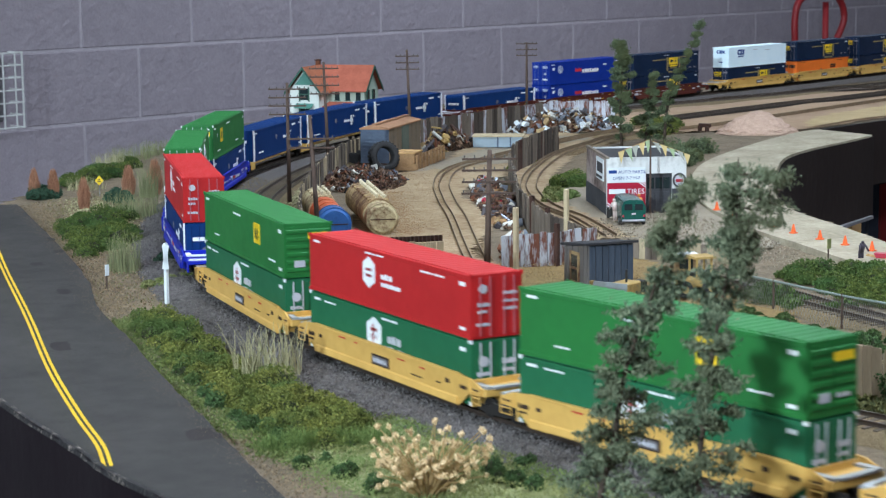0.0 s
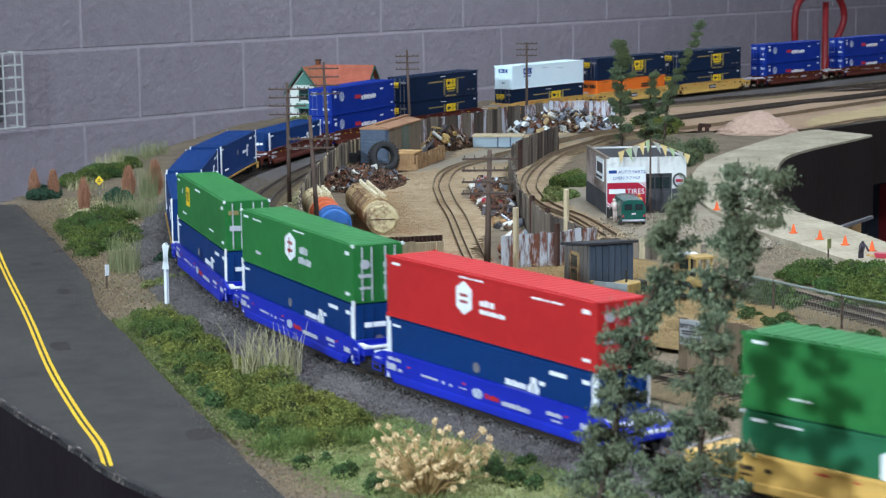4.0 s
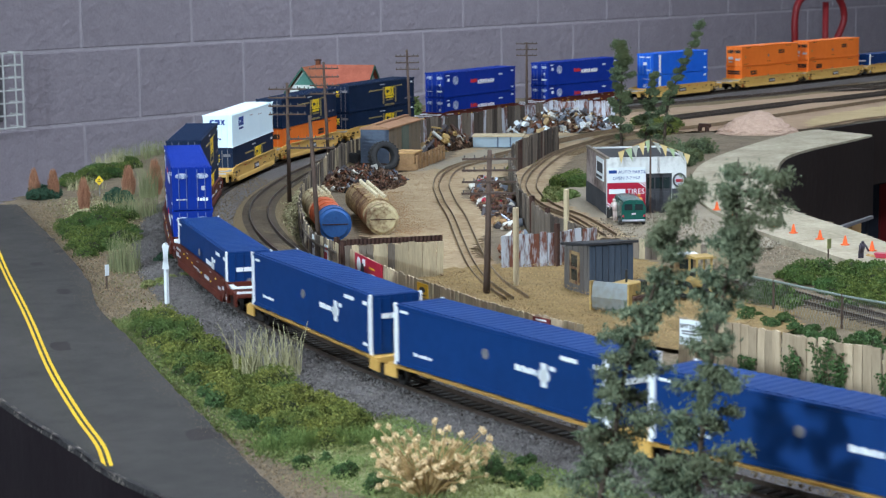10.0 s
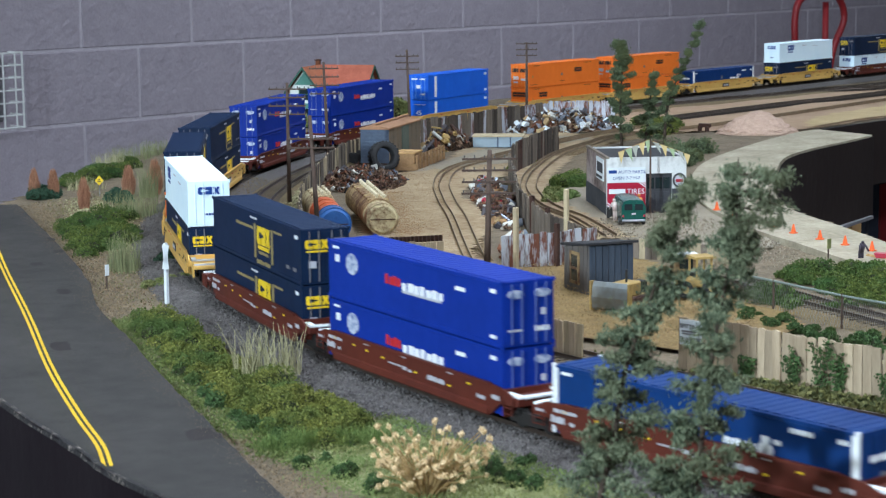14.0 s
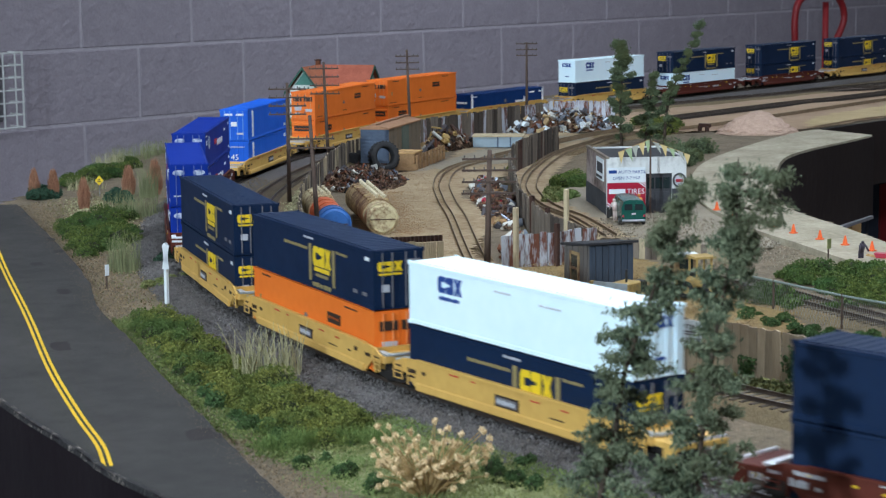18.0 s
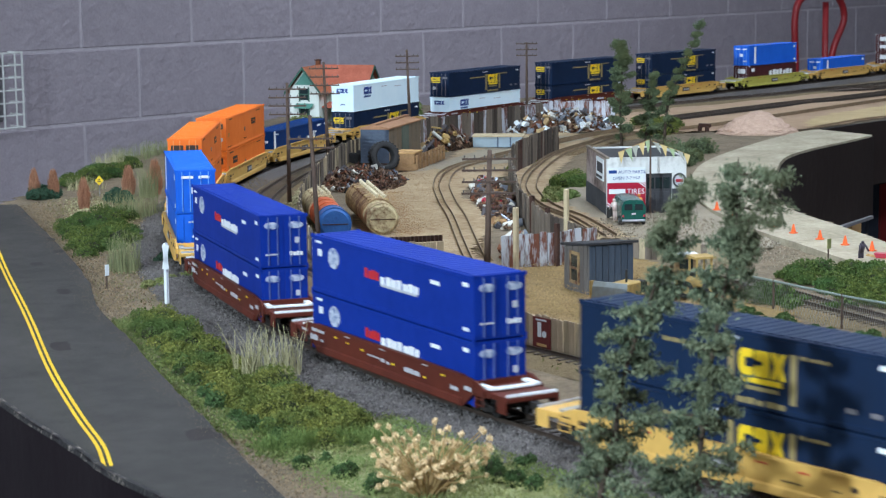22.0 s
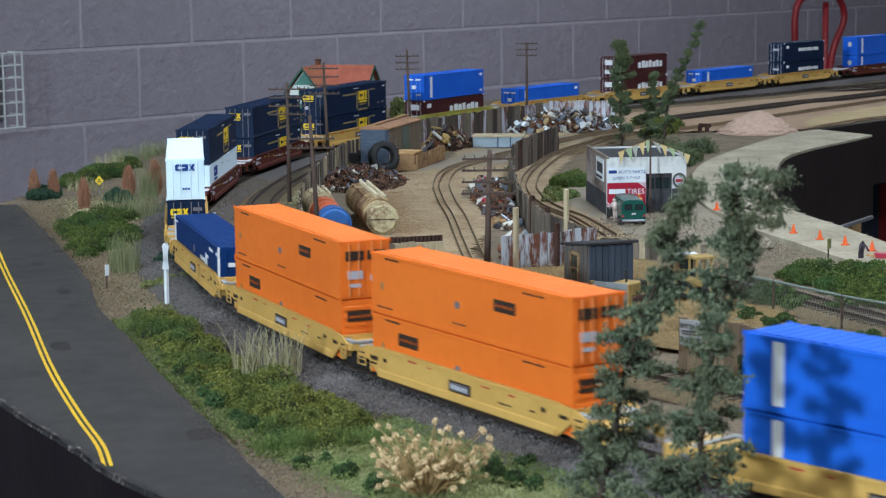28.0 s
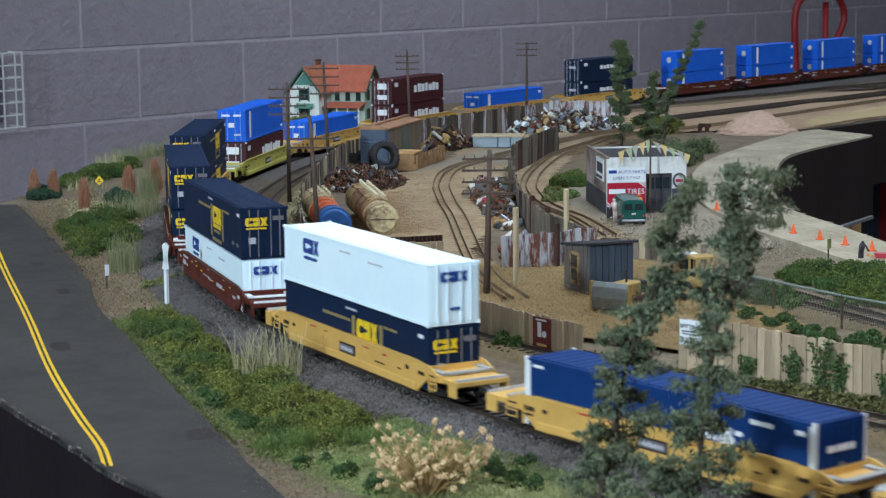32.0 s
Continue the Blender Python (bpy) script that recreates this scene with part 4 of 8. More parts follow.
# prints on the car sides, by the car's paint: material, rows of (x0, z0, x1, z1, bars; 0 for a disc)
STENCIL = [(-0.1035, 0.0128, -0.0965, 0.0142, 4), (-0.0915, 0.0116, -0.0835, 0.0140, 4), (-0.0915, 0.0092, -0.0850, 0.0104, 3), (-0.0780, 0.0120, -0.0745, 0.0140, 2), (0.0700, 0.0125, 0.0740, 0.0150, 2), (0.0850, 0.0122, 0.0920, 0.0142, 4), (0.0968, 0.0130, 0.1040, 0.0142, 4), (0.0330, 0.0098, 0.0450, 0.0105, 7), (0.0600, 0.0108, 0.0650, 0.0116, 3)]
YELLOW_PRINTS = [(DARK, STENCIL), (RED_MARK, [(-0.0520, 0.0162, -0.0440, 0.0170, 4), (-0.0330, 0.0160, -0.0290, 0.0166, 2), (0.0180, 0.0154, 0.0260, 0.0160, 4), (0.0420, 0.0150, 0.0480, 0.0158, 3)])]
CAR_PRINTS = {"car_yellow": YELLOW_PRINTS, "car_lime": YELLOW_PRINTS,
              "car_brown": [(PALE, [(-0.1030, 0.0130, -0.0960, 0.0146, 4), (-0.0900, 0.0146, -0.0740, 0.0164, 6), (-0.0920, 0.0096, -0.0820, 0.0130, 4), (-0.0790, 0.0096, -0.0755, 0.0112, 2), (-0.0200, 0.0118, -0.0060, 0.0126, 7), (-0.0045, 0.0108, 0.0000, 0.0128, 2), (0.0020, 0.0106, 0.0055, 0.0120, 2), (0.0220, 0.0102, 0.0400, 0.0128, 7), (0.0720, 0.0100, 0.0800, 0.0120, 4), (0.0860, 0.0120, 0.0930, 0.0144, 3), (-0.0480, 0.0172, -0.0400, 0.0178, 1), (-0.0060, 0.0172, 0.0020, 0.0178, 1), (0.0420, 0.0172, 0.0500, 0.0178, 1)]),
                            (GOLD, [(-0.0830, 0.0150, -0.0800, 0.0160, 1), (-0.0610, 0.0146, -0.0570, 0.0156, 1), (-0.0460, 0.0138, -0.0420, 0.0148, 1), (-0.0280, 0.0130, -0.0240, 0.0140, 1), (0.0080, 0.0112, 0.0120, 0.0122, 1), (0.0430, 0.0104, 0.0470, 0.0114, 1), (0.0620, 0.0150, 0.0670, 0.0160, 1)])],
              "car_blue": [(PALE, [(-0.1030, 0.0128, -0.0960, 0.0146, 3), (-0.0890, 0.0148, -0.0760, 0.0166, 5), (-0.0905, 0.0096, -0.0810, 0.0134, 4), (-0.0790, 0.0096, -0.0750, 0.0112, 2), (-0.0560, 0.0110, -0.0400, 0.0122, 8), (-0.0360, 0.0106, -0.0330, 0.0122, 1), (-0.0290, 0.0104, -0.0260, 0.0120, 1), (-0.0200, 0.0112, -0.0130, 0.0118, 4), (0.0180, 0.0092, 0.0420, 0.0116, 9), (0.0560, 0.0116, 0.0680, 0.0136, 5), (0.0600, 0.0092, 0.0680, 0.0102, 4), (0.0830, 0.0098, 0.0920, 0.0128, 4), (0.0960, 0.0130, 0.1030, 0.0144, 3)]),
                           (MOTTLED, [(-0.0080, 0.0086, 0.0010, 0.0138, 0)]), (RED_MARK, [(0.0035, 0.0100, 0.0160, 0.0126, 4), (-0.0170, 0.0136, -0.0130, 0.0146, 1), (0.0700, 0.0130, 0.0740, 0.0140, 1), (-0.0700, 0.0130, -0.0660, 0.0140, 1)])]}


def well_car(colour, label, sign=True, grate=WHITE):
    """A well car for stacked containers; rail top at z = 0."""
    top = holder("well_car", Matrix(), label, "railway car", "cars of the train")
    for s in (-1, 1):
        y0, y1 = sorted((s * 0.0158, s * 0.0170))
        pts = [(-0.1055, 0.0112), (-0.094, 0.0108), (-0.084, 0.0036), (0.084, 0.0036), (0.094, 0.0108), (0.1055, 0.0112), (0.1055, 0.0150), (0.097, 0.0182), (0.084, 0.0190), (-0.084, 0.0190), (-0.097, 0.0182), (-0.1055, 0.0150)]
        sill = part("side_sill", P(pts, "y", y0, y1), colour, top)
        bm = bmesh.new()
        ya, yb = sorted((s * 0.0156, s * 0.0178))
        box(bm, -0.084, ya, 0.0182, 0.084, yb, 0.0194)
        part("chord", bm, colour, sill)
        part("lower_flange", P([(s * 0.0158, 0.0030), (s * 0.0158, 0.0074), (s * 0.0171, 0.0074), (s * 0.0177, 0.0066), (s * 0.0180, 0.0036), (s * 0.0176, 0.0030)], "x", -0.083, 0.083), colour, sill)
        for e in (-1, 1):
            bm = bmesh.new()
            for z in (0.0070, 0.0100, 0.0130):
                rod(bm, (e * 0.0970, s * 0.0176, z), (e * 0.1050, s * 0.0176, z), 0.0003, n=4)
            for x in (0.0970, 0.1050):
                rod(bm, (e * x, s * 0.0174, 0.0066), (e * x, s * 0.0174, 0.0150), 0.0004, n=4)
            part("ladder", bm, colour, sill)
        for x in (-0.0945, 0.0945):
            ya, yb = sorted((s * 0.0170, s * 0.0174))
            part("rib", B(x - 0.0007, ya, 0.0115, x + 0.0007, yb, 0.0180), colour, sill)
        ya, yb = sorted((s * 0.0170, s * 0.01735))
        if sign:
            part("placard", B(-0.012, ya, 0.0080, 0.008, yb, 0.0138), DARK, sill, "dark framed pale placard")
            ya2, yb2 = sorted((s * 0.0170, s * 0.0177))
            part("placard_panel", B(-0.0105, ya2, 0.0090, 0.0065, yb2, 0.0128), DIM, sill)
            ya3, yb3 = sorted((s * 0.0177, s * 0.0179))
            bm = bmesh.new()
            for ring in outlines(("word", -0.0096, 0.0098, 0.0058, 0.0120, PALE, 6, 0.0)):
                prism(bm, ring, "y", ya3, yb3)
            part("marking", bm, PALE, sill)
        for mt, rows in CAR_PRINTS[colour.name]:
            for x0, z0, x1, z1, n in rows:
                bm = bmesh.new()
                for ring in outlines(("word", x0, z0, x1, z1, mt, n, 0.0) if n else ("disc", x0, z0, x1, z1)):
                    prism(bm, ring if s < 0 else [(-x, z) for x, z in ring], "y", ya, yb)
                part("marking", bm, mt, sill)
    for x in (-0.075, -0.045, -0.015, 0.015, 0.045, 0.075):
        part("floor_beam", B(x - 0.004, -0.0158, 0.0022, x + 0.004, 0.0158, 0.0040), colour, top)
    for s in (-1, 1):
        x0, x1 = sorted((s * 0.0945, s * 0.1075))
        part("end_platform", B(x0, -0.0158, 0.0108, x1, 0.0158, 0.0148, bevel=0.0005), colour, top)
        x0, x1 = sorted((s * 0.0935, s * 0.0950))
        part("bulkhead", B(x0, -0.0157, 0.0040, x1, 0.0157, 0.0176), colour, top)
        bm = bmesh.new()
        for y in (-0.0148, 0.0112):
            box(bm, s * 0.101 - 0.0065, y, 0.0150, s * 0.101 + 0.0065, y + 0.0036, 0.0162)
        box(bm, s * 0.101 - 0.002 + s * 0.0055, -0.0112, 0.0150, s * 0.101 + 0.002 + s * 0.0055, 0.0112, 0.0160)
        part("walkway", bm, grate, top, "pale end walkway")
        x0, x1 = sorted((s * 0.1075, s * 0.1126))
        part("coupler", B(x0, -0.0022, 0.0072, x1, 0.0022, 0.0105, bevel=0.0004), BLACK, top)
    return top


def spine_car(label):
    """A spine car with saddles under one container."""
    top = holder("spine_car", Matrix(), label, "railway car", "cars of the train")
    part("spine", B(-0.104, -0.0045, 0.0072, 0.104, 0.0045, 0.0122, bevel=0.0006), YELLOW, top)
    for x in (-0.094, -0.062, -0.031, 0.0, 0.031, 0.062, 0.094):
        pts = [(-0.0155, 0.0124), (-0.0155, 0.0106), (-0.0045, 0.0074), (0.0045, 0.0074), (0.0155, 0.0106), (0.0155, 0.0124)]
        w = 0.006 if abs(x) > 0.09 else 0.0028
        part("saddle", P(pts, "x", x - w, x + w), YELLOW, top)
    for s in (-1, 1):
        for y in (-0.0157, 0.0147):
            part("side_step", B(s * 0.097 - 0.006, y, 0.0052, s * 0.097 + 0.006, y + 0.0010, 0.0112), YELLOW, top)
        for y in (-0.0166, 0.0156):
            part("edge_rail", B(-0.092, y, 0.0112, 0.092, y + 0.0010, 0.0124), YELLOW, top)
        x0, x1 = sorted((s * 0.104, s * 0.112))
        part("coupler", B(x0, -0.0022, 0.0072, x1, 0.0022, 0.0105), BLACK, top)
    return top


GRATE = paint("grey_grating", (166, 166, 162), (140, 140, 138), 200, 0.6)
CARS = {"yellow": well_car(YELLOW, "yellow well car of a stack train", grate=GRATE), "lime": well_car(LIME, "yellowish green well car of a stack train", grate=GRATE), "brown": well_car(BROWN, "reddish brown well car of a stack train", sign=False), "blue": well_car(CAR_BLUE, "royal blue well car with white lettering bars", sign=False), "spine": spine_car("yellow spine car under a single container")}

# the train from its head: place of each car's middle along the line at 0 s, car, containers from below
TRAIN = [(3.5290, "yellow", "green_b", "red"), (3.3028, "yellow", "green_b", "green_a"), (3.0771, "yellow", "green_b", "red"), (2.8516, "yellow", "green_b", "green_a"),
         (2.5775, "blue", "navy_posts", "red"), (2.3530, "blue", "navy_posts", "green_d"), (2.1277, "blue", "navy_posts", "green_c"),
         (1.8970, "spine", "navy_posts"), (1.6860, "spine", "navy_posts"), (1.4749, "spine", "navy_posts"),
         (1.2303, "brown", "navy_posts"), (1.0057, "brown", "royal", "royal"), (0.7805, "brown", "dark", "dark"),
         (0.5026, "yellow", "dark", "white"), (0.2790, "yellow", "orange", "dark"), (0.0509, "yellow", "dark", "dark"),
         (-0.2179, "brown", "royal", "royal"), (-0.4907, "brown", "royal", "royal"),
         (-0.7597, "yellow", "bright_low", "bright"), (-1.0381, "yellow", "orange_low", "orange"), (-1.2615, "yellow", "orange_low", "orange"), (-1.4895, "yellow", "navy_posts"), (-1.7607, "yellow", "dark", "white"),
         (-2.0294, "brown", "white", "dark"), (-2.2997, "brown", "dark", "dark"), (-2.5689, "yellow", "dark", "dark"),
         (-2.8464, "lime", "maroon_long", "bright"), (-3.0970, "yellow", "bright"), (-3.3476, "yellow", "maroon", "maroon"), (-3.6000, "yellow", "bright"), (-3.8515, "yellow", "navy_short", "navy_short"),
         (-4.1171, "brown", "bright_short", "bright_short"), (-4.3446, "brown", "bright_short", "bright_short"), (-4.5682, "brown", "bright_short", "bright_short"), (-4.7940, "brown", "bright_short", "bright_short")]
SPEED = 0.14991
moving = []                # thing, place along the line, height over the rail


def end_deck(car, s, kind, colour):
    """The longer outer end of a car that is not joined to its neighbour: deck, steps, brake stand, coupler."""
    if kind == "spine":
        return
    x0, x1 = sorted((s * 0.1075, s * 0.1235))
    part("end_deck", B(x0, -0.0150, 0.0112, x1, 0.0150, 0.0142, bevel=0.0005), colour, car)
    for y in (-0.0156, 0.0146):
        part("end_step", B(s * 0.119 - 0.004, y, 0.0058, s * 0.119 + 0.004, y + 0.0010, 0.0142), colour, car)
    x0, x1 = sorted((s * 0.1235, s * 0.1345))
    part("coupler", B(x0, -0.0020, 0.0076, x1, 0.0020, 0.0112, bevel=0.0004), BLACK, car)
    part("handrail", B(s * 0.1225 - 0.0006, -0.0145, 0.0142, s * 0.1225 + 0.0006, 0.0145, 0.0154), WHITE if colour is not YELLOW else PALE, car)


def build_train():
    for i, (s, kind, *load) in enumerate(TRAIN):
        car = copy_thing(CARS[kind], Matrix())
        ahead = TRAIN[i - 1][0] - s if i and TRAIN[i - 1][1] == kind else 1.0
        behind = s - TRAIN[i + 1][0] if i + 1 < len(TRAIN) and TRAIN[i + 1][1] == kind else 1.0
        body_colour = car.children[0].data.materials[0]
        if ahead > 0.245:
            truck(car, 0.094)
            end_deck(car, 1, kind, body_colour)
        truck(car, -0.5 * behind if behind <= 0.245 else -0.094)
        if behind > 0.245:
            end_deck(car, -1, kind, body_colour)
        moving.append((car, s, 0.0))
        z = 0.0126 if kind == "spine" else 0.0042
        for name in load:
            moving.append((copy_thing(TYPES[name], Matrix()), s, z))
            z += CH + 0.0001
    for ob in (*TYPES.values(), *CARS.values()):
        for o in (*ob.children_recursive, ob):
            bpy.data.objects.remove(o)


build_train()


def motions():
    """The train runs along the main line at one speed."""
    for thing, s, z in moving:
        rows = []
        for k in range(33):
            at = s + SPEED * k
            xa, ya = on_track(at + 0.09)
            xb, yb = on_track(at - 0.09)
            rows.append((float(k), Matrix.Translation(((xa + xb) / 2, (ya + yb) / 2, RAIL + z)) @ Matrix.Rotation(math.atan2(ya - yb, xa - xb), 4, "Z")))
        walk(thing, rows)


# ---- more materials for the scenery ----
LEAF_BUSH = leafy("bush_leaf", (58, 68, 30), (138, 138, 70), c3=(76, 94, 50), patch=26)
LEAF_DARK = leafy("dark_leaf", (56, 76, 42), (94, 114, 62))
LEAF_TREE = leafy("tree_leaf", (60, 76, 60), (132, 140, 112), c3=(100, 104, 80), patch=40)
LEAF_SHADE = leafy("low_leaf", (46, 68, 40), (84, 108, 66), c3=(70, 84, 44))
LEAF_FRESH = leafy("fresh_blade", (72, 92, 48), (116, 132, 74))
LEAF_BRUSH = leafy("brush_leaf", (58, 64, 38), (112, 108, 66))
OLIVE = leafy("olive_scatter", (92, 92, 58), (128, 122, 84))
LEAF_HEDGE = leafy("hedge_leaf", (54, 70, 34), (104, 114, 56), c3=(62, 86, 46))
LEAF_PINE = leafy("pine_leaf", (62, 76, 58), (116, 128, 96), c3=(92, 98, 66), patch=30)
LEAF_TEAL = leafy("teal_leaf", (40, 66, 52), (70, 96, 76))
LEAF_RUST = leafy("rust_leaf", (136, 92, 72), (196, 146, 116))
STRAW = leafy("straw_blade", (128, 122, 92), (184, 176, 138))
STRAW_GREEN = leafy("green_blade", (104, 110, 78), (146, 146, 108))
MOSS = leafy("moss", (98, 106, 64), (146, 146, 96), c3=(112, 130, 78))
CREAM = leafy("cream_floret", (196, 166, 122), (240, 214, 172))
STEM = paint("stem", (176, 146, 98), (140, 112, 74), 80, 0.9)
BARK = paint("bark", (84, 70, 58), (58, 48, 40), 80, 0.95, 0.5, 600)
# dark filler green: the shaded depth between leaves, put into the colour
CORE = paint("core_shade", (46, 50, 26), (36, 40, 20), 80, 1.0)
SIGN_WHITE = paint("sign_white", (226, 230, 232), (206, 212, 216), 50, 0.6)
SIGN_RED = paint("sign_red", (172, 26, 54), (152, 22, 46), 50, 0.5)
SIGN_YELLOW = paint("sign_yellow", (226, 176, 40), (206, 156, 34), 50, 0.6)
SHOP_WALL = paint("shop_whitewash", (214, 214, 212), (150, 148, 146), 38, 0.85, 0.3, 400, contrast=(0.45, 0.75))
SHOP_SIDE = paint("shop_side_wall", (168, 152, 146), (96, 80, 76), 30, 0.9, 0.3, 400, contrast=(0.4, 0.65))
SHOP_DARK = paint("shop_dark_base", (72, 72, 76), (52, 52, 56), 40, 0.85)
ROOF_TAR = paint("roof_tar", (40, 40, 44), (56, 54, 56), 40, 0.9)
VAN_GREEN = paint("van_green", (28, 84, 74), (22, 72, 64), 40, 0.25)
GLASS_DARK = paint("dark_glass", (30, 44, 46), (24, 36, 40), 40, 0.08, spec=0.6)
CHROME = paint("chrome", (150, 154, 158), (120, 124, 128), 40, 0.4, metal=0.3)
RUBBER = paint("rubber", (36, 36, 38), (50, 48, 48), 60, 0.85, 0.3, 500)
SHED_BLUE = paint("shed_blue_board", (70, 80, 94), (54, 62, 74), 40, 0.85, 0.4, 400, per=0.12, stretch=(3, 3, 0.4))
SHED_GREY = paint("shed_grey_board", (110, 104, 100), (80, 74, 72), 40, 0.9, 0.4, 400, per=0.12, stretch=(3, 3, 0.4))
MACHINE = paint("machine_yellow", (180, 150, 90), (130, 102, 62), 60, 0.75, 0.3, 300, contrast=(0.4, 0.7))
BLADE = paint("worn_blade", (138, 146, 152), (116, 112, 100), 40, 0.5, metal=0.4)
TAN_PAINT = paint("old_tan_metal", (164, 138, 98), (92, 60, 42), 48, 0.8, 0.5, 300, contrast=(0.40, 0.62), fine=0.5)
CREAM_METAL = paint("old_cream_metal", (186, 170, 132), (108, 72, 48), 44, 0.75, 0.5, 300, contrast=(0.44, 0.64), fine=0.5)
ORANGE_METAL = paint("orange_metal", (214, 102, 58), (168, 74, 42), 60, 0.65, 0.2, 300)
DRUM_BLUE = paint("drum_blue", (48, 98, 162), (36, 76, 132), 60, 0.55, 0.2, 300)
BOX_BLUE = paint("boxcar_blue_end", (88, 100, 118), (70, 80, 96), 40, 0.8, 0.2, 300)
BOX_SIDE = paint("boxcar_brown_side", (124, 104, 82), (96, 88, 76), 40, 0.85, 0.2, 300)
BOX_ROOF = paint("boxcar_roof", (172, 128, 96), (148, 108, 80), 40, 0.85, 0.2, 300)
PALE_BLUE = paint("pale_blue_board", (152, 166, 174), (134, 148, 158), 40, 0.7)
TIMBER = paint("new_timber", (196, 156, 104), (170, 130, 84), 60, 0.85, 0.3, 400)
HOUSE_WALL = paint("house_siding", (222, 226, 220), (204, 210, 204), 40, 0.75)
HOUSE_SIDE = paint("house_pale_green", (168, 182, 168), (150, 166, 152), 40, 0.75)
HOUSE_TRIM = paint("house_green_trim", (44, 84, 70), (36, 72, 60), 40, 0.6)
TEAL = paint("teal_awning", (84, 140, 126), (68, 120, 108), 40, 0.6)
ROOF_RED = paint("roof_red", (184, 102, 80), (150, 80, 62), 60, 0.85, 0.3, 500)
ROOF_TAN = paint("roof_rust_tan", (190, 116, 82), (150, 86, 58), 60, 0.85, 0.3, 500)
CONE = paint("cone_orange", (240, 104, 48), (226, 92, 40), 60, 0.5)
PILE = paint("pink_gravel", (206, 176, 156), (166, 136, 120), 220, 0.95, 1.0, 700, fine=0.6)
RED_TUBE = paint("red_tube", (150, 40, 44), (126, 32, 36), 14, 0.4)
CAGE = paint("white_wire", (226, 226, 224), (206, 206, 204), 20, 0.5)
SCRAP = [paint("scrap_white", (206, 202, 192), (170, 166, 158), 90, 0.6), paint("scrap_silver", (176, 184, 196), (120, 126, 138), 90, 0.35, metal=0.6), paint("scrap_dark", (62, 58, 62), (84, 78, 80), 90, 0.7), paint("scrap_tan", (190, 164, 120), (150, 120, 84), 90, 0.8)]
rng = random.Random(7)


def rnd(a, b):
    return rng.uniform(a, b)


# ---- plants ----
def leaf_mesh(name, spots, size, material, flat=0.0, long=1.0):
    """Small bent leaves at the given spots."""
    g = np.random.RandomState(len(spots))
    c = np.array(spots, float).reshape(-1, 3)
    n = len(c)
    a = g.normal(size=(n, 3))
    a[:, 2] *= 1 - flat
    a /= np.linalg.norm(a, axis=1)[:, None]
    b = np.cross(a, g.normal(size=(n, 3)))
    b /= np.linalg.norm(b, axis=1)[:, None]
    k = np.cross(a, b)
    s = (size * g.uniform(0.6, 1.35, n))[:, None]
    verts = np.stack([c - a * s * long * 0.5, c + b * s * 0.42 + k * s * 0.18, c + a * s * long * 0.5, c - b * s * 0.42 + k * s * 0.18], 1).reshape(-1, 3)
    faces = np.arange(4 * n).reshape(n, 4)
    me = bpy.data.meshes.new(name)
    me.from_pydata(verts.tolist(), [], faces.tolist())
    me.materials.append(material)
    return me


def blob_spots(blobs, per):
    """Spots on the shells of ellipsoids (x, y, z, rx, rz)."""
    out = []
    for x, y, z, rx, rz in blobs:
        for _ in range(per):
            u, a = rnd(-0.25, 1), rnd(0, 6.2832)
            q = math.sqrt(max(0, 1 - u * u))
            f = rnd(0.70, 1.10)
            out.append((x + rx * q * math.cos(a) * f, y + rx * q * math.sin(a) * f, z + rz * u * f))
    return out


# solid dark blobs added inside the leaves, so bushes cannot be seen through
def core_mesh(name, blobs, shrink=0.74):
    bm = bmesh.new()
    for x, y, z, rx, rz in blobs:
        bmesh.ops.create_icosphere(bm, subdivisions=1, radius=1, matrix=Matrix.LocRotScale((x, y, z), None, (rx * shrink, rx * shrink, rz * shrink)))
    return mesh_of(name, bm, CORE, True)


def bush(poly, n, r, h, per, size, material, label, group="bushes by the tracks", z=None):
    """A low spreading bush of many clumps inside a polygon."""
    z = GZ if z is None else z
    xs, ys = [p[0] for p in poly], [p[1] for p in poly]
    mid = Vector((sum(xs) / len(xs), sum(ys) / len(ys), z))
    top = holder("bush", Matrix.Translation(mid), label, "bush", group)
    blobs = []
    while len(blobs) < n:
        x, y = rnd(min(xs), max(xs)), rnd(min(ys), max(ys))
        if inside(x, y, poly):
            swell = 1 + 0.55 * noise.noise((x * 38, y * 38, n * 0.1))
            k = rnd(0.55, 1.25) * swell
            blobs.append((x - mid.x, y - mid.y, rnd(0, h * 0.35) * swell, r * k, h * k * rnd(0.6, 1.0)))
    ob = new("foliage", leaf_mesh("foliage", blob_spots(blobs, int(per * 1.9)), size * 0.68, material, long=1.8))
    ob.parent = top
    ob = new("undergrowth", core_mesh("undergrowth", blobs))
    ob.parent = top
    return top


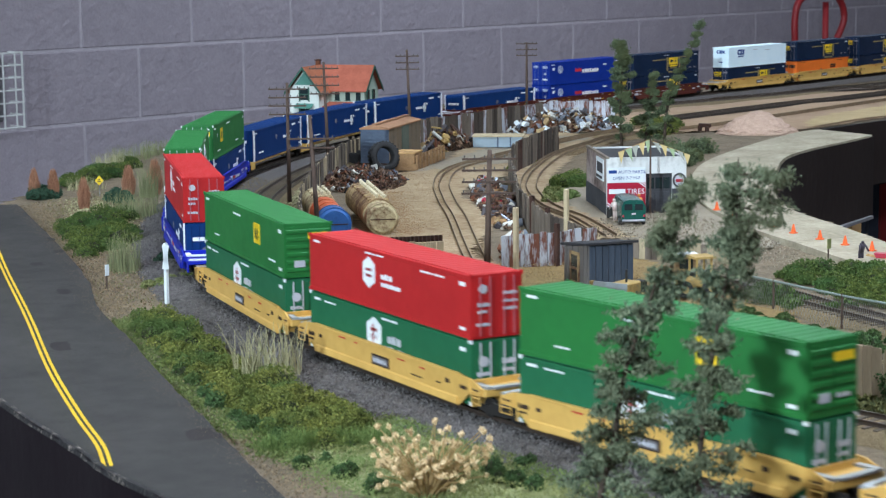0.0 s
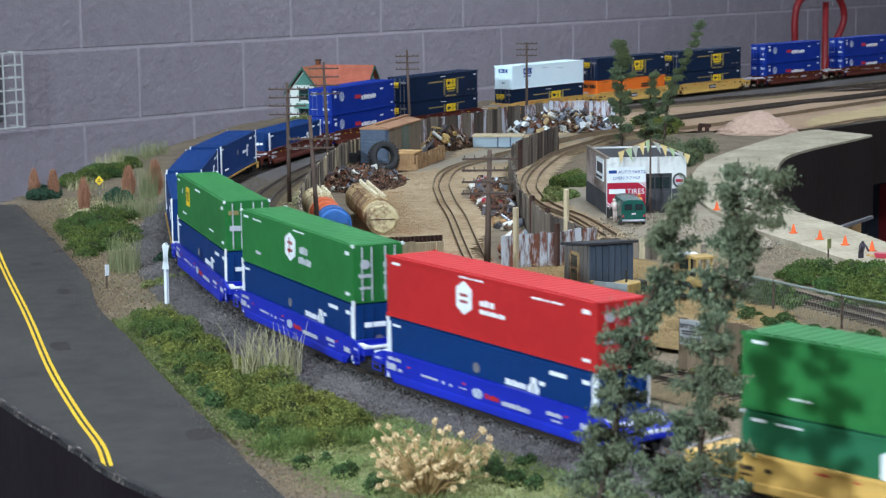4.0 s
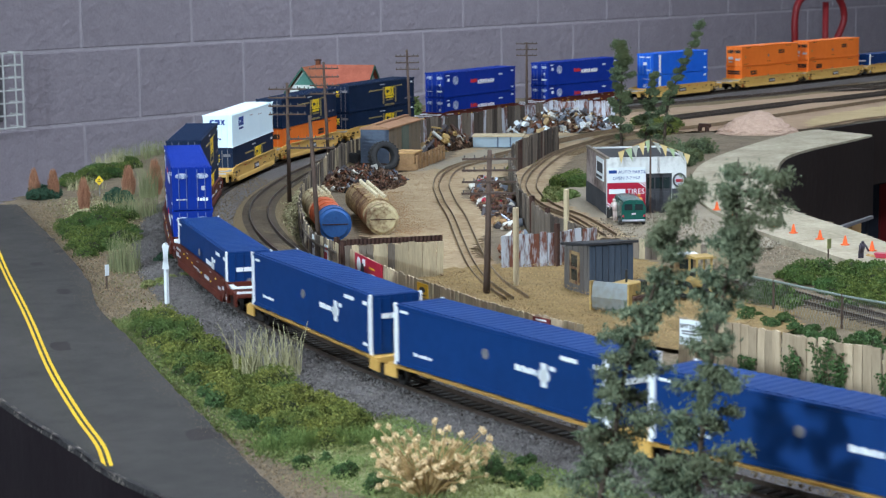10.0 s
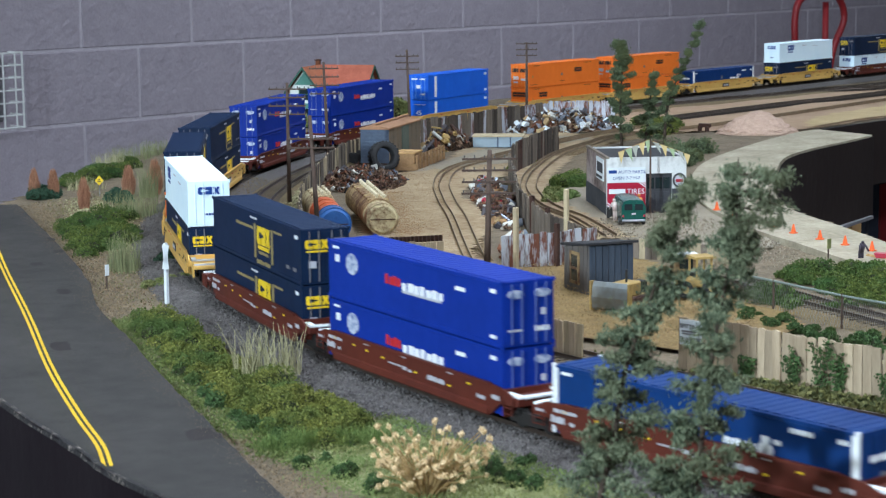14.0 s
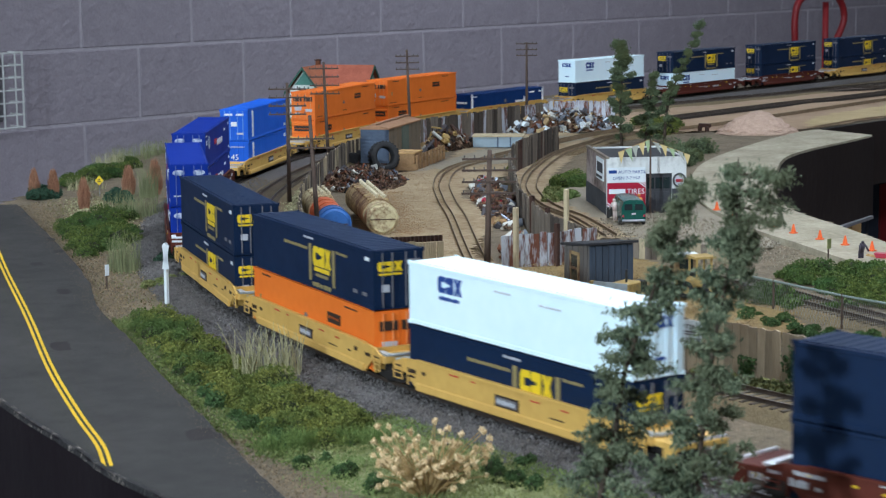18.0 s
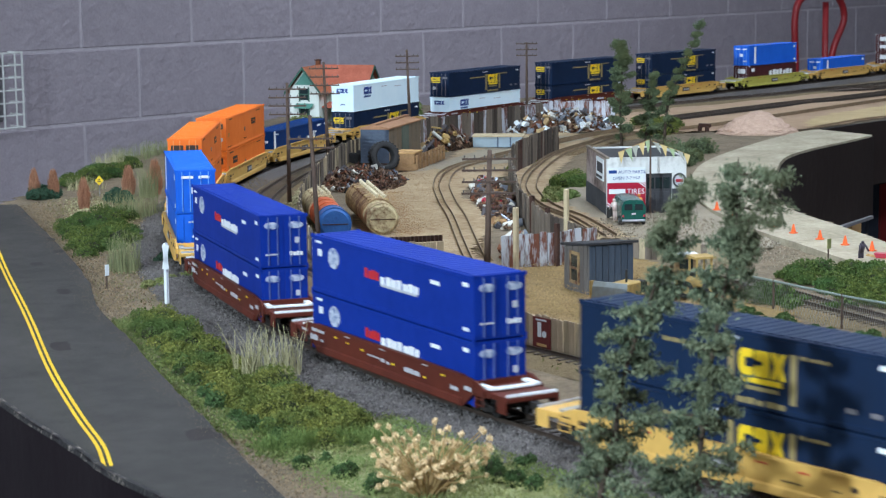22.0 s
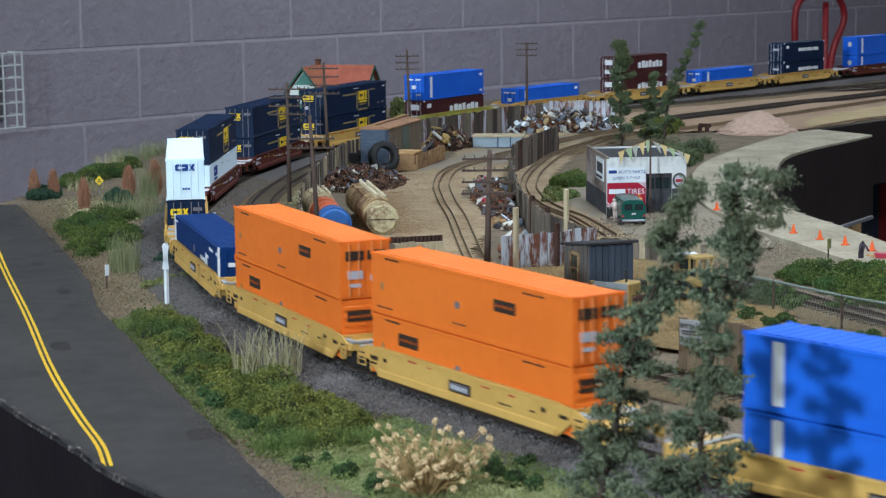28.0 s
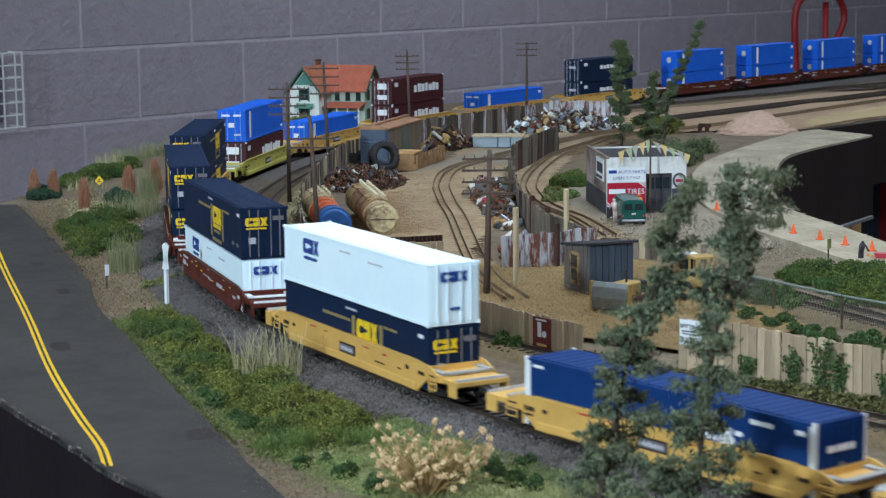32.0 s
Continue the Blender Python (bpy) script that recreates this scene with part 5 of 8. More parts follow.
def grass_tuft(x, y, n, spread, h, material, label, lean=0.35, group="tall grass tufts", ex=1.0, ang=0.0, name="grass_tuft", broad=1.0):
    """Tall bent blades from one patch."""
    verts, faces = [], []
    for _ in range(n * 2):
        a, d = rnd(0, 6.28), spread * math.sqrt(rnd(0, 1))
        dx, dy = d * math.cos(a) * ex, d * math.sin(a)
        bx, by = dx * math.cos(ang) - dy * math.sin(ang), dx * math.sin(ang) + dy * math.cos(ang)
        hh = h * rnd(0.35, 1.12)
        la, ll = rnd(0, 6.28), hh * rnd(0, lean * 1.5)
        w = rnd(0.00012, 0.00032) * broad
        wa = rnd(0, 3.14)
        wx, wy = w * math.cos(wa), w * math.sin(wa)
        i = len(verts)
        for t in (0.0, 0.55, 1.0):
            px, py = bx + ll * t * t * math.cos(la), by + ll * t * t * math.sin(la)
            k = 1 - 0.75 * t
            verts += [(px - wx * k, py - wy * k, hh * t), (px + wx * k, py + wy * k, hh * t)]
        faces += [(i, i + 1, i + 3, i + 2), (i + 2, i + 3, i + 5, i + 4)]
    me = bpy.data.meshes.new(name)
    me.from_pydata(verts, [], faces)
    me.materials.append(material)
    top = holder(name, pose(x, y, GZ - 0.001), label, "grass", group)
    me.name = "tuft"
    ob = new("tuft", me)
    ob.parent = top
    return top


def weed_cone(x, y, h, r, material, label):
    """A dry upright weed shaped like a teardrop."""
    top = holder("dry_weed", pose(x, y, GZ), label, "plant", "dry upright weeds")
    verts, faces = [], []
    for _ in range(2400):
        t, a = rnd(0.0, 0.8), rnd(0, 6.28)
        rr = r * min(1.0, 0.5 + 1.2 * t) * math.sqrt(rnd(0.02, 1)) * (1.2 - 1.1 * t)
        x0, y0, z0 = rr * 0.75 * math.cos(a), rr * 0.75 * math.sin(a), h * t
        l = h * rnd(0.12, 0.24)
        k = rr * rnd(-0.25, 0.35)
        w = rnd(0.0001, 0.00026)
        b = a + rnd(0, 3.14)
        i = len(verts)
        verts += [(x0 - w * math.cos(b), y0 - w * math.sin(b), z0), (x0 + w * math.cos(b), y0 + w * math.sin(b), z0), (x0 + k * math.cos(a), y0 + k * math.sin(a), z0 + l)]
        faces.append((i, i + 1, i + 2))
    me = bpy.data.meshes.new("seed_head")
    me.from_pydata(verts, [], faces)
    me.materials.append(material)
    ob = new("seed_head", me)
    ob.parent = top
    part("stalk", R((0, 0, 0), (0, 0, h * 0.9), 0.0007, 0.0003, n=5), STEM, top)
    return top


def tree(axis, clumps, per, r, size, material, label, group, trunk=0.0022, name="tree"):
    """A slender tree: a bent tapered trunk, limbs, and leaf clumps out along the limbs. axis: points of the trunk from the foot up."""
    foot = Vector(axis[0])
    top = holder(name, Matrix.Translation(foot), label, "tree", group)
    line = [Vector(p) - foot for p in smooth_line(axis, 5)]
    bm = bmesh.new()
    n = len(line) - 1
    for i in range(n):
        rod(bm, line[i], line[i + 1], trunk * (1 - 0.85 * i / n), trunk * (1 - 0.85 * (i + 1) / n), 7)
    part("trunk", bm, BARK, top, smooth=True)
    spots = []
    bm = bmesh.new()
    for t, reach, ang, lift in clumps:
        p = line[min(n, int(t * n))]
        q = p + Vector((math.cos(ang) * reach, math.sin(ang) * reach, lift))
        rod(bm, p, q, trunk * 0.3, trunk * 0.12, 5)
        ways = [(p, q)]
        for _ in range(2):
            a2 = ang + rnd(-1.2, 1.2)
            s = p.lerp(q, rnd(0.35, 0.9))
            e = s + Vector((math.cos(a2), math.sin(a2), rnd(-0.5, 0.5))) * reach * rnd(0.25, 0.5)
            rod(bm, s, e, trunk * 0.15, trunk * 0.07, 4)
            ways.append((s, e))
        for k, (s, e) in enumerate(ways):
            kk = rnd(0.7, 1.2) * (1.0 if k == 0 else 0.75)
            for _ in range(per):
                u = rnd(0.25, 1.05)
                d = Vector((rng.gauss(0, 1), rng.gauss(0, 1), rng.gauss(0, 0.7))) * r * kk * 0.36 * (0.45 + 0.75 * math.sin(min(u, 1.0) * 2.9))
                spots.append(tuple(s.lerp(e, u) + d))
    part("branchwork", bm, BARK, top)
    ob = new("crown", leaf_mesh("crown", spots, size, material, long=3.0))
    ob.parent = top
    return top


# ---- fences, poles ----
def fence(line, h, material, label, width=0.0052, mats=None, rail=True, category="fence", rough=0.0012, name="fence"):
    """Upright boards along a line, each a piece of its own."""
    x0, y0 = line[0]
    top = holder(name, pose(x0, y0, GZ), label, category, "fences of the yard")
    kinds = []
    for k in range(6):
        hh = h * (1 + 0.05 * noise.noise((k * 3.7, 1, 2)))
        w = width * (0.90 + 0.05 * (k % 3))
        c = 0.0004 * (k % 2)
        pts = [(-w / 2, -0.002), (w / 2, -0.002), (w / 2, hh - c), (0.1 * w * (k - 3) / 3, hh + c), (-w / 2, hh - c * 0.5)]
        kinds.append(mesh_of("board", P(pts, "y", -0.0006, 0.0006), (mats or [material])[k % len(mats or [1])]))
    acc, want, i = 0.0, width * 0.5, 0
    for (ax, ay), (bx, by) in zip(line, line[1:]):
        l = math.hypot(bx - ax, by - ay)
        ang = math.atan2(by - ay, bx - ax)
        while want <= acc + l and l > 0:
            t = (want - acc) / l
            m = pose(ax + (bx - ax) * t - x0, ay + (by - ay) * t - y0, rnd(-rough, rough * 0.4), rnd(-2, 2), rnd(-1.5, 1.5), math.degrees(ang))
            piece("board", kinds[rng.randrange(6)], top, m)
            want += width
            i += 1
        acc += l
        if rail and l > 0.004:
            nx, ny = -math.sin(ang) * 0.0012, math.cos(ang) * 0.0012
            bm = bmesh.new()
            for zz in (h * 0.25, h * 0.72):
                box(bm, 0, -0.0007, zz - 0.0009, l, 0.0007, zz + 0.0009)
            ob = part("rail", bm, material, top)
            ob.matrix_local = pose(ax - x0 + nx, ay - y0 + ny, 0, 0, 0, math.degrees(ang))
    return top


SIDEWAYS = Vector((0.651, -0.759, 0))      # across the view of the yard


def pole(x, y, h, arms, width, label, lean=0.0, r=0.0022):
    """A telegraph pole with crossarms and insulators. arms: heights from the top."""
    top = holder("telegraph_pole", pose(x, y, GZ), label, "telegraph pole", "telegraph poles along the line")
    tip = SIDEWAYS * lean + Vector((0, 0, h))
    part("shaft", R((0, 0, -0.002), tip, r, r * 0.62, n=9), POLE_WOOD, top, smooth=True)
    back = Vector((0.759, 0.651, 0)) * -0.0016
    for d in arms:
        c = tip * ((h - d) / h) + back
        a, b = c - SIDEWAYS * width / 2, c + SIDEWAYS * width / 2
        m = Matrix.Translation(c) @ Matrix.Rotation(math.atan2(SIDEWAYS.y, SIDEWAYS.x), 4, "Z")
        arm = part("crossarm", B(-width / 2, -0.0006, -0.0007, width / 2, 0.0006, 0.0007), POLE_WOOD, top)
        arm.matrix_local = m
        for k in range(6):
            u = (-0.46 + 0.92 * k / 5) * width
            part("insulator", R((u, 0, 0.0007), (u, 0, 0.0026), 0.0006, 0.0004, n=6), INSULATOR, arm)
    return top


pole(1.367, 1.370, 0.1164, (0.006, 0.014, 0.022, 0.030), 0.036, "brown wooden telegraph pole with four crossarms")
pole(1.122, 1.092, 0.1140, (0.018, 0.025), 0.036, "brown wooden telegraph pole with two crossarms", lean=-0.006)
pole(1.569, 1.511, 0.1229, (0.007, 0.016, 0.025, 0.034), 0.032, "brown wooden telegraph pole beside the curve", lean=-0.004)
pole(1.852, 1.643, 0.1211, (0.008, 0.016, 0.024), 0.029, "brown wooden telegraph pole behind the boxcar", lean=-0.004)
pole(2.169, 1.712, 0.1159, (0.002, 0.010, 0.018), 0.029, "brown wooden telegraph pole behind the plank fence")
pole(1.076, 0.886, 0.1020, (0.006, 0.014, 0.022, 0.030), 0.038, "brown wooden telegraph pole in the gravel yard", lean=0.003, r=0.0026)

fence(smooth_line([(1.058, 1.002), (1.011, 0.923), (0.983, 0.867), (0.956, 0.803), (0.933, 0.749), (0.918, 0.686)], 5), 0.026, PLANK, "weathered tan board fence along the tracks", mats=[PLANK_TAN, PLANK_TAN, PLANK], rough=0.0006)
fence(smooth_line([(0.956, 0.644), (0.957, 0.609), (0.950, 0.566), (0.945, 0.52), (0.940, 0.42)], 5), 0.029, PLANK, "weathered tan board fence overgrown at its foot", mats=[PLANK_TAN], rough=0.0006, width=0.0060)
fence(smooth_line([(1.066, 1.02), (1.116, 1.097), (1.225, 1.215), (1.347, 1.331), (1.458, 1.422), (1.59, 1.524), (1.687, 1.586), (1.80, 1.62)], 6), 0.027, PLANK_GREY, "grey brown board fence curving round the scrapyard", mats=[PLANK_GREY, PLANK_DARK, PLANK], width=0.0062)
fence(smooth_line([(1.84, 1.635), (1.885, 1.654), (1.986, 1.664), (2.10, 1.692), (2.19, 1.69)], 6), 0.034, PLANK_GREY, "rusty grey plank fence at the back of the scrapyard", mats=[PLANK_GREY, PLANK_DARK, IRON_SHEET], width=0.0075)
fence(smooth_line([(2.19, 1.69), (2.215, 1.66), (2.245, 1.62)], 6), 0.036, IRON_SHEET, "pale corrugated iron fence behind the scrap heap", mats=[IRON_SHEET], width=0.006)
fence([(1.685, 1.352), (1.79, 1.405), (1.905, 1.457)], 0.034, PLANK_GREY, "tall rusty plank fence between the spur tracks", mats=[PLANK_GREY, PLANK_DARK, RUST_DARK, PLANK_GREY], width=0.0065)
fence([(1.66, 1.335), (1.52, 1.215), (1.42, 1.131), (1.304, 1.014), (1.241, 0.924)], 0.027, PLANK_GREY, "brown board fence along the shop spur", mats=[PLANK_GREY, PLANK_DARK, PLANK_GREY], width=0.0058)
fence([(1.167, 0.946), (1.203, 0.926), (1.240, 0.912)], 0.028, IRON_SHEET, "rust-streaked corrugated iron fence panel", mats=[IRON_SHEET], width=0.0062)
fence([(1.262, 0.955), (1.282, 0.906), (1.290, 0.869), (1.296, 0.82)], 0.015, PLANK, "low grey board fence before the shop", mats=[PLANK, PLANK_GREY])
gate = fence([(1.052, 0.998), (1.112, 0.957)], 0.029, PLANK, "weathered board gate of the scrapyard, standing open", mats=[PLANK, PLANK_GREY, PLANK], category="gate", name="gate")
for x, y, h in ((1.113, 0.889, 0.058), (1.262, 0.957, 0.052)):
    single("fence_post", B(-0.0017, -0.0017, -0.003, 0.0017, 0.0017, h, bevel=0.0003), PLANK, pose(x, y, GZ), "tall square timber post, weathered tan", "post", "tall posts")
for x, y, h in ((1.204, 0.922, 0.034), (1.30, 1.005, 0.030), (1.352, 1.062, 0.031), (1.06, 1.008, 0.030), (1.072, 1.026, 0.030)):
    single("fence_post", B(-0.0016, -0.0016, -0.003, 0.0016, 0.0016, h), RUST_DARK, pose(x, y, GZ), "dark rusty fence post", "post", "rusty posts")
# the rusty strip on the gate's top
bm = bmesh.new()
wave = [[bm.verts.new((k * 0.00075, 0.0009 * math.sin(k * 1.57) + o, z)) for z in (0.0283, 0.0327)] for o in (0.0, 0.0004) for k in range(97)]
for k in range(96):
    for a, b in ((wave[k], wave[k + 1]), (wave[98 + k], wave[97 + k])):
        bm.faces.new((a[0], b[0], b[1], a[1]))
ob = part("iron_strip", bm, RUST_DARK, gate, "rusty corrugated strip")
ob.matrix_local = pose(0.001, 0.0, 0, 0, 0, math.degrees(math.atan2(-0.041, 0.060)))

# wire fence with a green top rail
wl = smooth_line([(1.150, 0.725), (1.138, 0.692), (1.115, 0.628), (1.105, 0.585), (1.10, 0.53)], 4)
wf = holder("wire_fence", pose(wl[0][0], wl[0][1], GZ), "chain-link fence with a pale green top rail", "fence")
o = Vector((wl[0][0], wl[0][1], 0))
V3 = [Vector((x, y, 0)) - o for x, y in wl]
part("top_rail", pipe(bmesh.new(), [v + Vector((0, 0, 0.021)) for v in V3], 0.0008, 6), paint("rail_green", (116, 126, 118), (92, 102, 96), 60, 0.5), wf)
for i in range(0, len(V3), 4):
    part("post", R(V3[i], V3[i] + Vector((0, 0, 0.022)), 0.0009, n=6), POLE_WOOD, wf)
bm = bmesh.new()
for a, b in zip(V3, V3[1:]):
    for k in range(6):
        p = a.lerp(b, k / 6)
        q = a.lerp(b, (k + 3) / 6)
        for s in ((p, q), (q, p)):
            rod(bm, s[0], s[1] + Vector((0, 0, 0.021)), 0.00012, n=3)
part("mesh", bm, STEEL, wf)


# ---- the parts shop ----
SHOP_TURN = math.degrees(math.atan2(-0.051, 0.052))
shop = holder("shop", pose(1.471, 1.070, GZ, 0, 0, SHOP_TURN), "small whitewashed car parts shop with a red sign", "building")
W, D, H = 0.073, 0.115, 0.053
bm = bmesh.new()
for b in ((0, 0, 0, 0.036, 0.002, H), (0.036, 0, 0.038, 0.060, 0.002, H), (0.060, 0, 0, W, 0.002, H)):
    box(bm, *b)
part("front_wall", bm, SHOP_WALL, shop)
part("side_wall", B(0, 0.002, 0, 0.002, D, H - 0.001), SHOP_SIDE, shop, "grimy side wall with faded lettering")
part("side_wall", B(W - 0.002, 0.002, 0, W, D, H - 0.001), SHOP_WALL, shop)
part("back_wall", B(0.002, D - 0.002, 0, W - 0.002, D, H - 0.001), SHOP_WALL, shop)
part("roof", B(0.002, 0.002, H - 0.005, W - 0.002, D - 0.002, H - 0.0025), ROOF_TAR, shop)
part("coping", B(-0.0006, -0.0004, H - 0.001, 0.0026, D, H + 0.0008), PLANK_GREY, shop)
part("base_band", B(-0.0005, 0.001, 0, 0.0, D, 0.020), SHOP_DARK, shop)
part("base_band", B(0.0, -0.0005, 0, 0.036, 0.0, 0.011), SHOP_DARK, shop)
part("base_band", B(0.060, -0.0005, 0, W, 0.0, 0.024), SHOP_DARK, shop)
door = part("garage_door", B(0.036, 0.003, 0, 0.060, 0.004, 0.038), SHOP_DARK, shop, "dark grey garage door")
for k in range(3):
    part("door_panel", B(0.038 + k * 0.0072, 0.0024, 0.024, 0.0440 + k * 0.0072, 0.003, 0.034), GLASS_DARK, door)
    part("door_panel", B(0.038 + k * 0.0072, 0.0024, 0.004, 0.0440 + k * 0.0072, 0.003, 0.021), SHOP_DARK, door)
sg = part("sign_board", B(0.0005, -0.0011, 0.0305, 0.0355, -0.0004, 0.044), SIGN_WHITE, shop, "white sign with blue lettering")
lettering("AUTO PARTS", 0.0042, pose(0.0228, -0.0012, 0.0385, 90), BLUE_MARK, sg)
part("name_bar", B(0.0018, -0.0013, 0.0388, 0.0092, -0.0011, 0.0416), BLUE_MARK, sg)
lettering("OPEN 7-7 M-F", 0.0042, pose(0.018, -0.0012, 0.0330, 90), BLUE_MARK, sg)
sg = part("sign_board", B(0.0005, -0.0011, 0.0085, 0.0355, -0.0004, 0.0300), SIGN_RED, shop, "red tyre sign with white lettering")
lettering("TIRES", 0.0068, pose(0.0265, -0.0012, 0.0200, 90), SIGN_WHITE, sg)
part("name_bar", B(0.0020, -0.0013, 0.0202, 0.0170, -0.0011, 0.0246), SIGN_WHITE, sg)
lettering("BATTERIES", 0.0040, pose(0.018, -0.0012, 0.0148, 90), SIGN_WHITE, sg)
lettering("ACCESSORIES", 0.0040, pose(0.018, -0.0012, 0.0106, 90), SIGN_WHITE, sg)
for k in range(2):
    part("stripe", P([(0.0292 + k * 0.0024, 0.0300), (0.0306 + k * 0.0024, 0.0300), (0.0355, 0.0266 + k * 0.0022), (0.0355, 0.0254 + k * 0.0022)], "y", -0.0013, -0.0011), SIGN_WHITE, sg)
    part("stripe", P([(0.0005, 0.0120 - k * 0.0022), (0.0005, 0.0132 - k * 0.0022), (0.0056 - k * 0.003, 0.0086), (0.0044 - k * 0.003, 0.0086)], "y", -0.0013, -0.0011), SIGN_WHITE, sg)
em = part("round_sign", P([(0.0665 + 0.0062 * math.cos(i * 0.3491), 0.0315 + 0.0068 * math.sin(i * 0.3491)) for i in range(18)], "y", -0.0012, -0.0004), SHOP_DARK, shop, "round dark emblem sign")
part("emblem", P([(0.0665 + 0.0046 * math.cos(i * 0.3491), 0.0315 + 0.0050 * math.sin(i * 0.3491)) for i in range(18)], "y", -0.0014, -0.0012), PALE, em)
part("emblem", B(0.0632, -0.0016, 0.0300, 0.0698, -0.0014, 0.0326), SIGN_RED, em)
sg = part("sign_board", B(-0.0010, 0.012, 0.030, -0.0003, 0.052, 0.050), SIGN_WHITE, shop, "faded white side sign")
for y0, y1, z0, z1 in ((0.016, 0.046, 0.037, 0.046), (0.020, 0.050, 0.0315, 0.034)):
    part("name_bar", B(-0.0013, y0, z0, -0.0010, y1, z1), SHOP_DARK, sg)
part("name_bar", B(-0.0012, 0.060, 0.022, -0.0005, 0.105, 0.030), SHOP_SIDE, shop)
flag = holder("flag_pole", pose(1.491, 1.036, GZ), "thin grey flag pole before the shop", "pole")
part("shaft", R((0, 0, -0.002), (0, 0, 0.071), 0.0010, 0.0008, n=8), POLE_WOOD, flag)
bunting = holder("pennant_string", pose(1.471, 1.070, GZ, 0, 0, SHOP_TURN), "string of tan, green and grey pennants over the shop", "bunting")
pen = [paint("pennant_tan", (206, 182, 128), (190, 164, 110), 60, 0.8), paint("pennant_green", (156, 172, 134), (140, 158, 120), 60, 0.8), paint("pennant_grey", (164, 164, 152), (146, 148, 138), 60, 0.8)]
ends = [Vector((0.010, -0.003, 0.0580)), Vector((0.0375, -0.004, 0.0690)), Vector((0.070, -0.003, 0.0565))]
part("cord", pipe(bmesh.new(), ends, 0.0002, 4), TIMBER, bunting)
for i in range(10):
    t = i / 9
    a = ends[0].lerp(ends[1], t * 2) if t < 0.5 else ends[1].lerp(ends[2], t * 2 - 1)
    d = Vector((0.0060, 0, 0.0016 if t < 0.5 else -0.0022))
    drop = Vector((rnd(-0.001, 0.005), -0.001, -rnd(0.009, 0.012)))
    bm = bmesh.new()
    q = [a, a + d, a + d * 0.5 + drop]
    vs = [bm.verts.new(v) for v in q] + [bm.verts.new(v + Vector((0, 0.0002, 0))) for v in q]
    bm.faces.new(vs[:3])
    bm.faces.new(vs[3:][::-1])
    for k in range(3):
        bm.faces.new((vs[k], vs[3 + k], vs[3 + (k + 1) % 3], vs[(k + 1) % 3]))
    part("pennant", bm, pen[i % 3], bunting)

# green van, seen from behind
van = holder("van", pose(1.4255, 1.008, GZ + 0.001, 0, 0, 44), "dark green panel van parked at the shop", "van")
prof = [(-0.0105, 0.005), (-0.0105, 0.0165), (-0.0085, 0.0215), (-0.004, 0.0228), (0.004, 0.0228), (0.0085, 0.0215), (0.0105, 0.0165), (0.0105, 0.005), (0.008, 0.0035), (-0.008, 0.0035)]
part("body", P(prof, "x", 0, 0.050), VAN_GREEN, van)
part("bonnet", B(0.050, -0.0095, 0.0035, 0.058, 0.0095, 0.0125, bevel=0.0015), VAN_GREEN, van)
for s in (-1, 1):
    y0, y1 = sorted((s * 0.0012, s * 0.0080))
    part("rear_door", B(-0.0006, y0 - 0.0004, 0.0052, 0.0002, y1 + 0.0004, 0.0205), VAN_GREEN, van)
    part("rear_window", B(-0.0010, y0, 0.0140, -0.0004, y1, 0.0192), GLASS_DARK, van)
    part("tail_light", B(-0.0012, s * 0.0092 - 0.0006, 0.008, -0.0002, s * 0.0092 + 0.0006, 0.0098), SIGN_RED, van)
    for x in (0.010, 0.042):
        w = part("wheel", R((x, s * 0.0102 - 0.0012, 0.0040), (x, s * 0.0102 + 0.0012, 0.0040), 0.0042, n=14), RUBBER, van)
        part("hub", R((x, s * 0.0112 - 0.0004, 0.0040), (x, s * 0.0112 + 0.0004, 0.0040), 0.0018, n=10), CHROME, w)
part("bumper", B(-0.0024, -0.0102, 0.0038, -0.0010, 0.0102, 0.0058, bevel=0.0005), CHROME, van, "chrome rear bumper")
part("plate", B(-0.0012, -0.0018, 0.0100, -0.0005, 0.0018, 0.0114), PALE, van)


def figurine(x, y, h, tilt, mt, label):
    """A painted model figure as one plain shape."""
    bm = bmesh.new()
    rod(bm, (-0.0012, 0, 0), (-0.0009, 0, h * 0.46), 0.0009, 0.0013, 7)
    rod(bm, (0.0012, 0, 0), (0.0009, 0, h * 0.46), 0.0009, 0.0013, 7)
    rod(bm, (0, 0, h * 0.44), (0, tilt, h * 0.83), 0.0022, 0.0024, 8)
    bmesh.ops.create_icosphere(bm, subdivisions=1, radius=h * 0.085, matrix=Matrix.Translation((0, tilt * 1.1, h * 0.92)))
    for s in (-1, 1):
        rod(bm, (s * 0.0022, tilt, h * 0.78), (s * 0.0036, tilt * 2.2, h * 0.52), 0.0008, 0.0007, 6)
    return single("figurine", bm, mt, pose(x, y, GZ + 0.002, 0, 0, -40), label, "figurine", "painted figurines", smooth=True)


figurine(1.481, 1.041, 0.0195, 0.001, paint("figure_orange", (206, 132, 62), (180, 108, 50), 90, 0.7), "painted orange model figurine beside the van")
figurine(1.437, 1.036, 0.0195, 0.003, paint("figure_white", (196, 186, 178), (160, 120, 112), 90, 0.7), "painted pale model figurine beside the van")
figurine(1.359, 0.750, 0.0160, -0.003, paint("figure_dark", (62, 54, 64), (48, 42, 50), 90, 0.7), "painted dark model figurine stooping over a barrow")
wb = holder("wheelbarrow", pose(1.366, 0.735, GZ, 0, 0, -75), "small red wheelbarrow on the gravel", "wheelbarrow")
part("tray", P([(-0.0045, 0.0050), (0.0065, 0.0050), (0.0085, 0.0085), (-0.0065, 0.0085)], "y", -0.0038, 0.0038), SIGN_RED, wb)
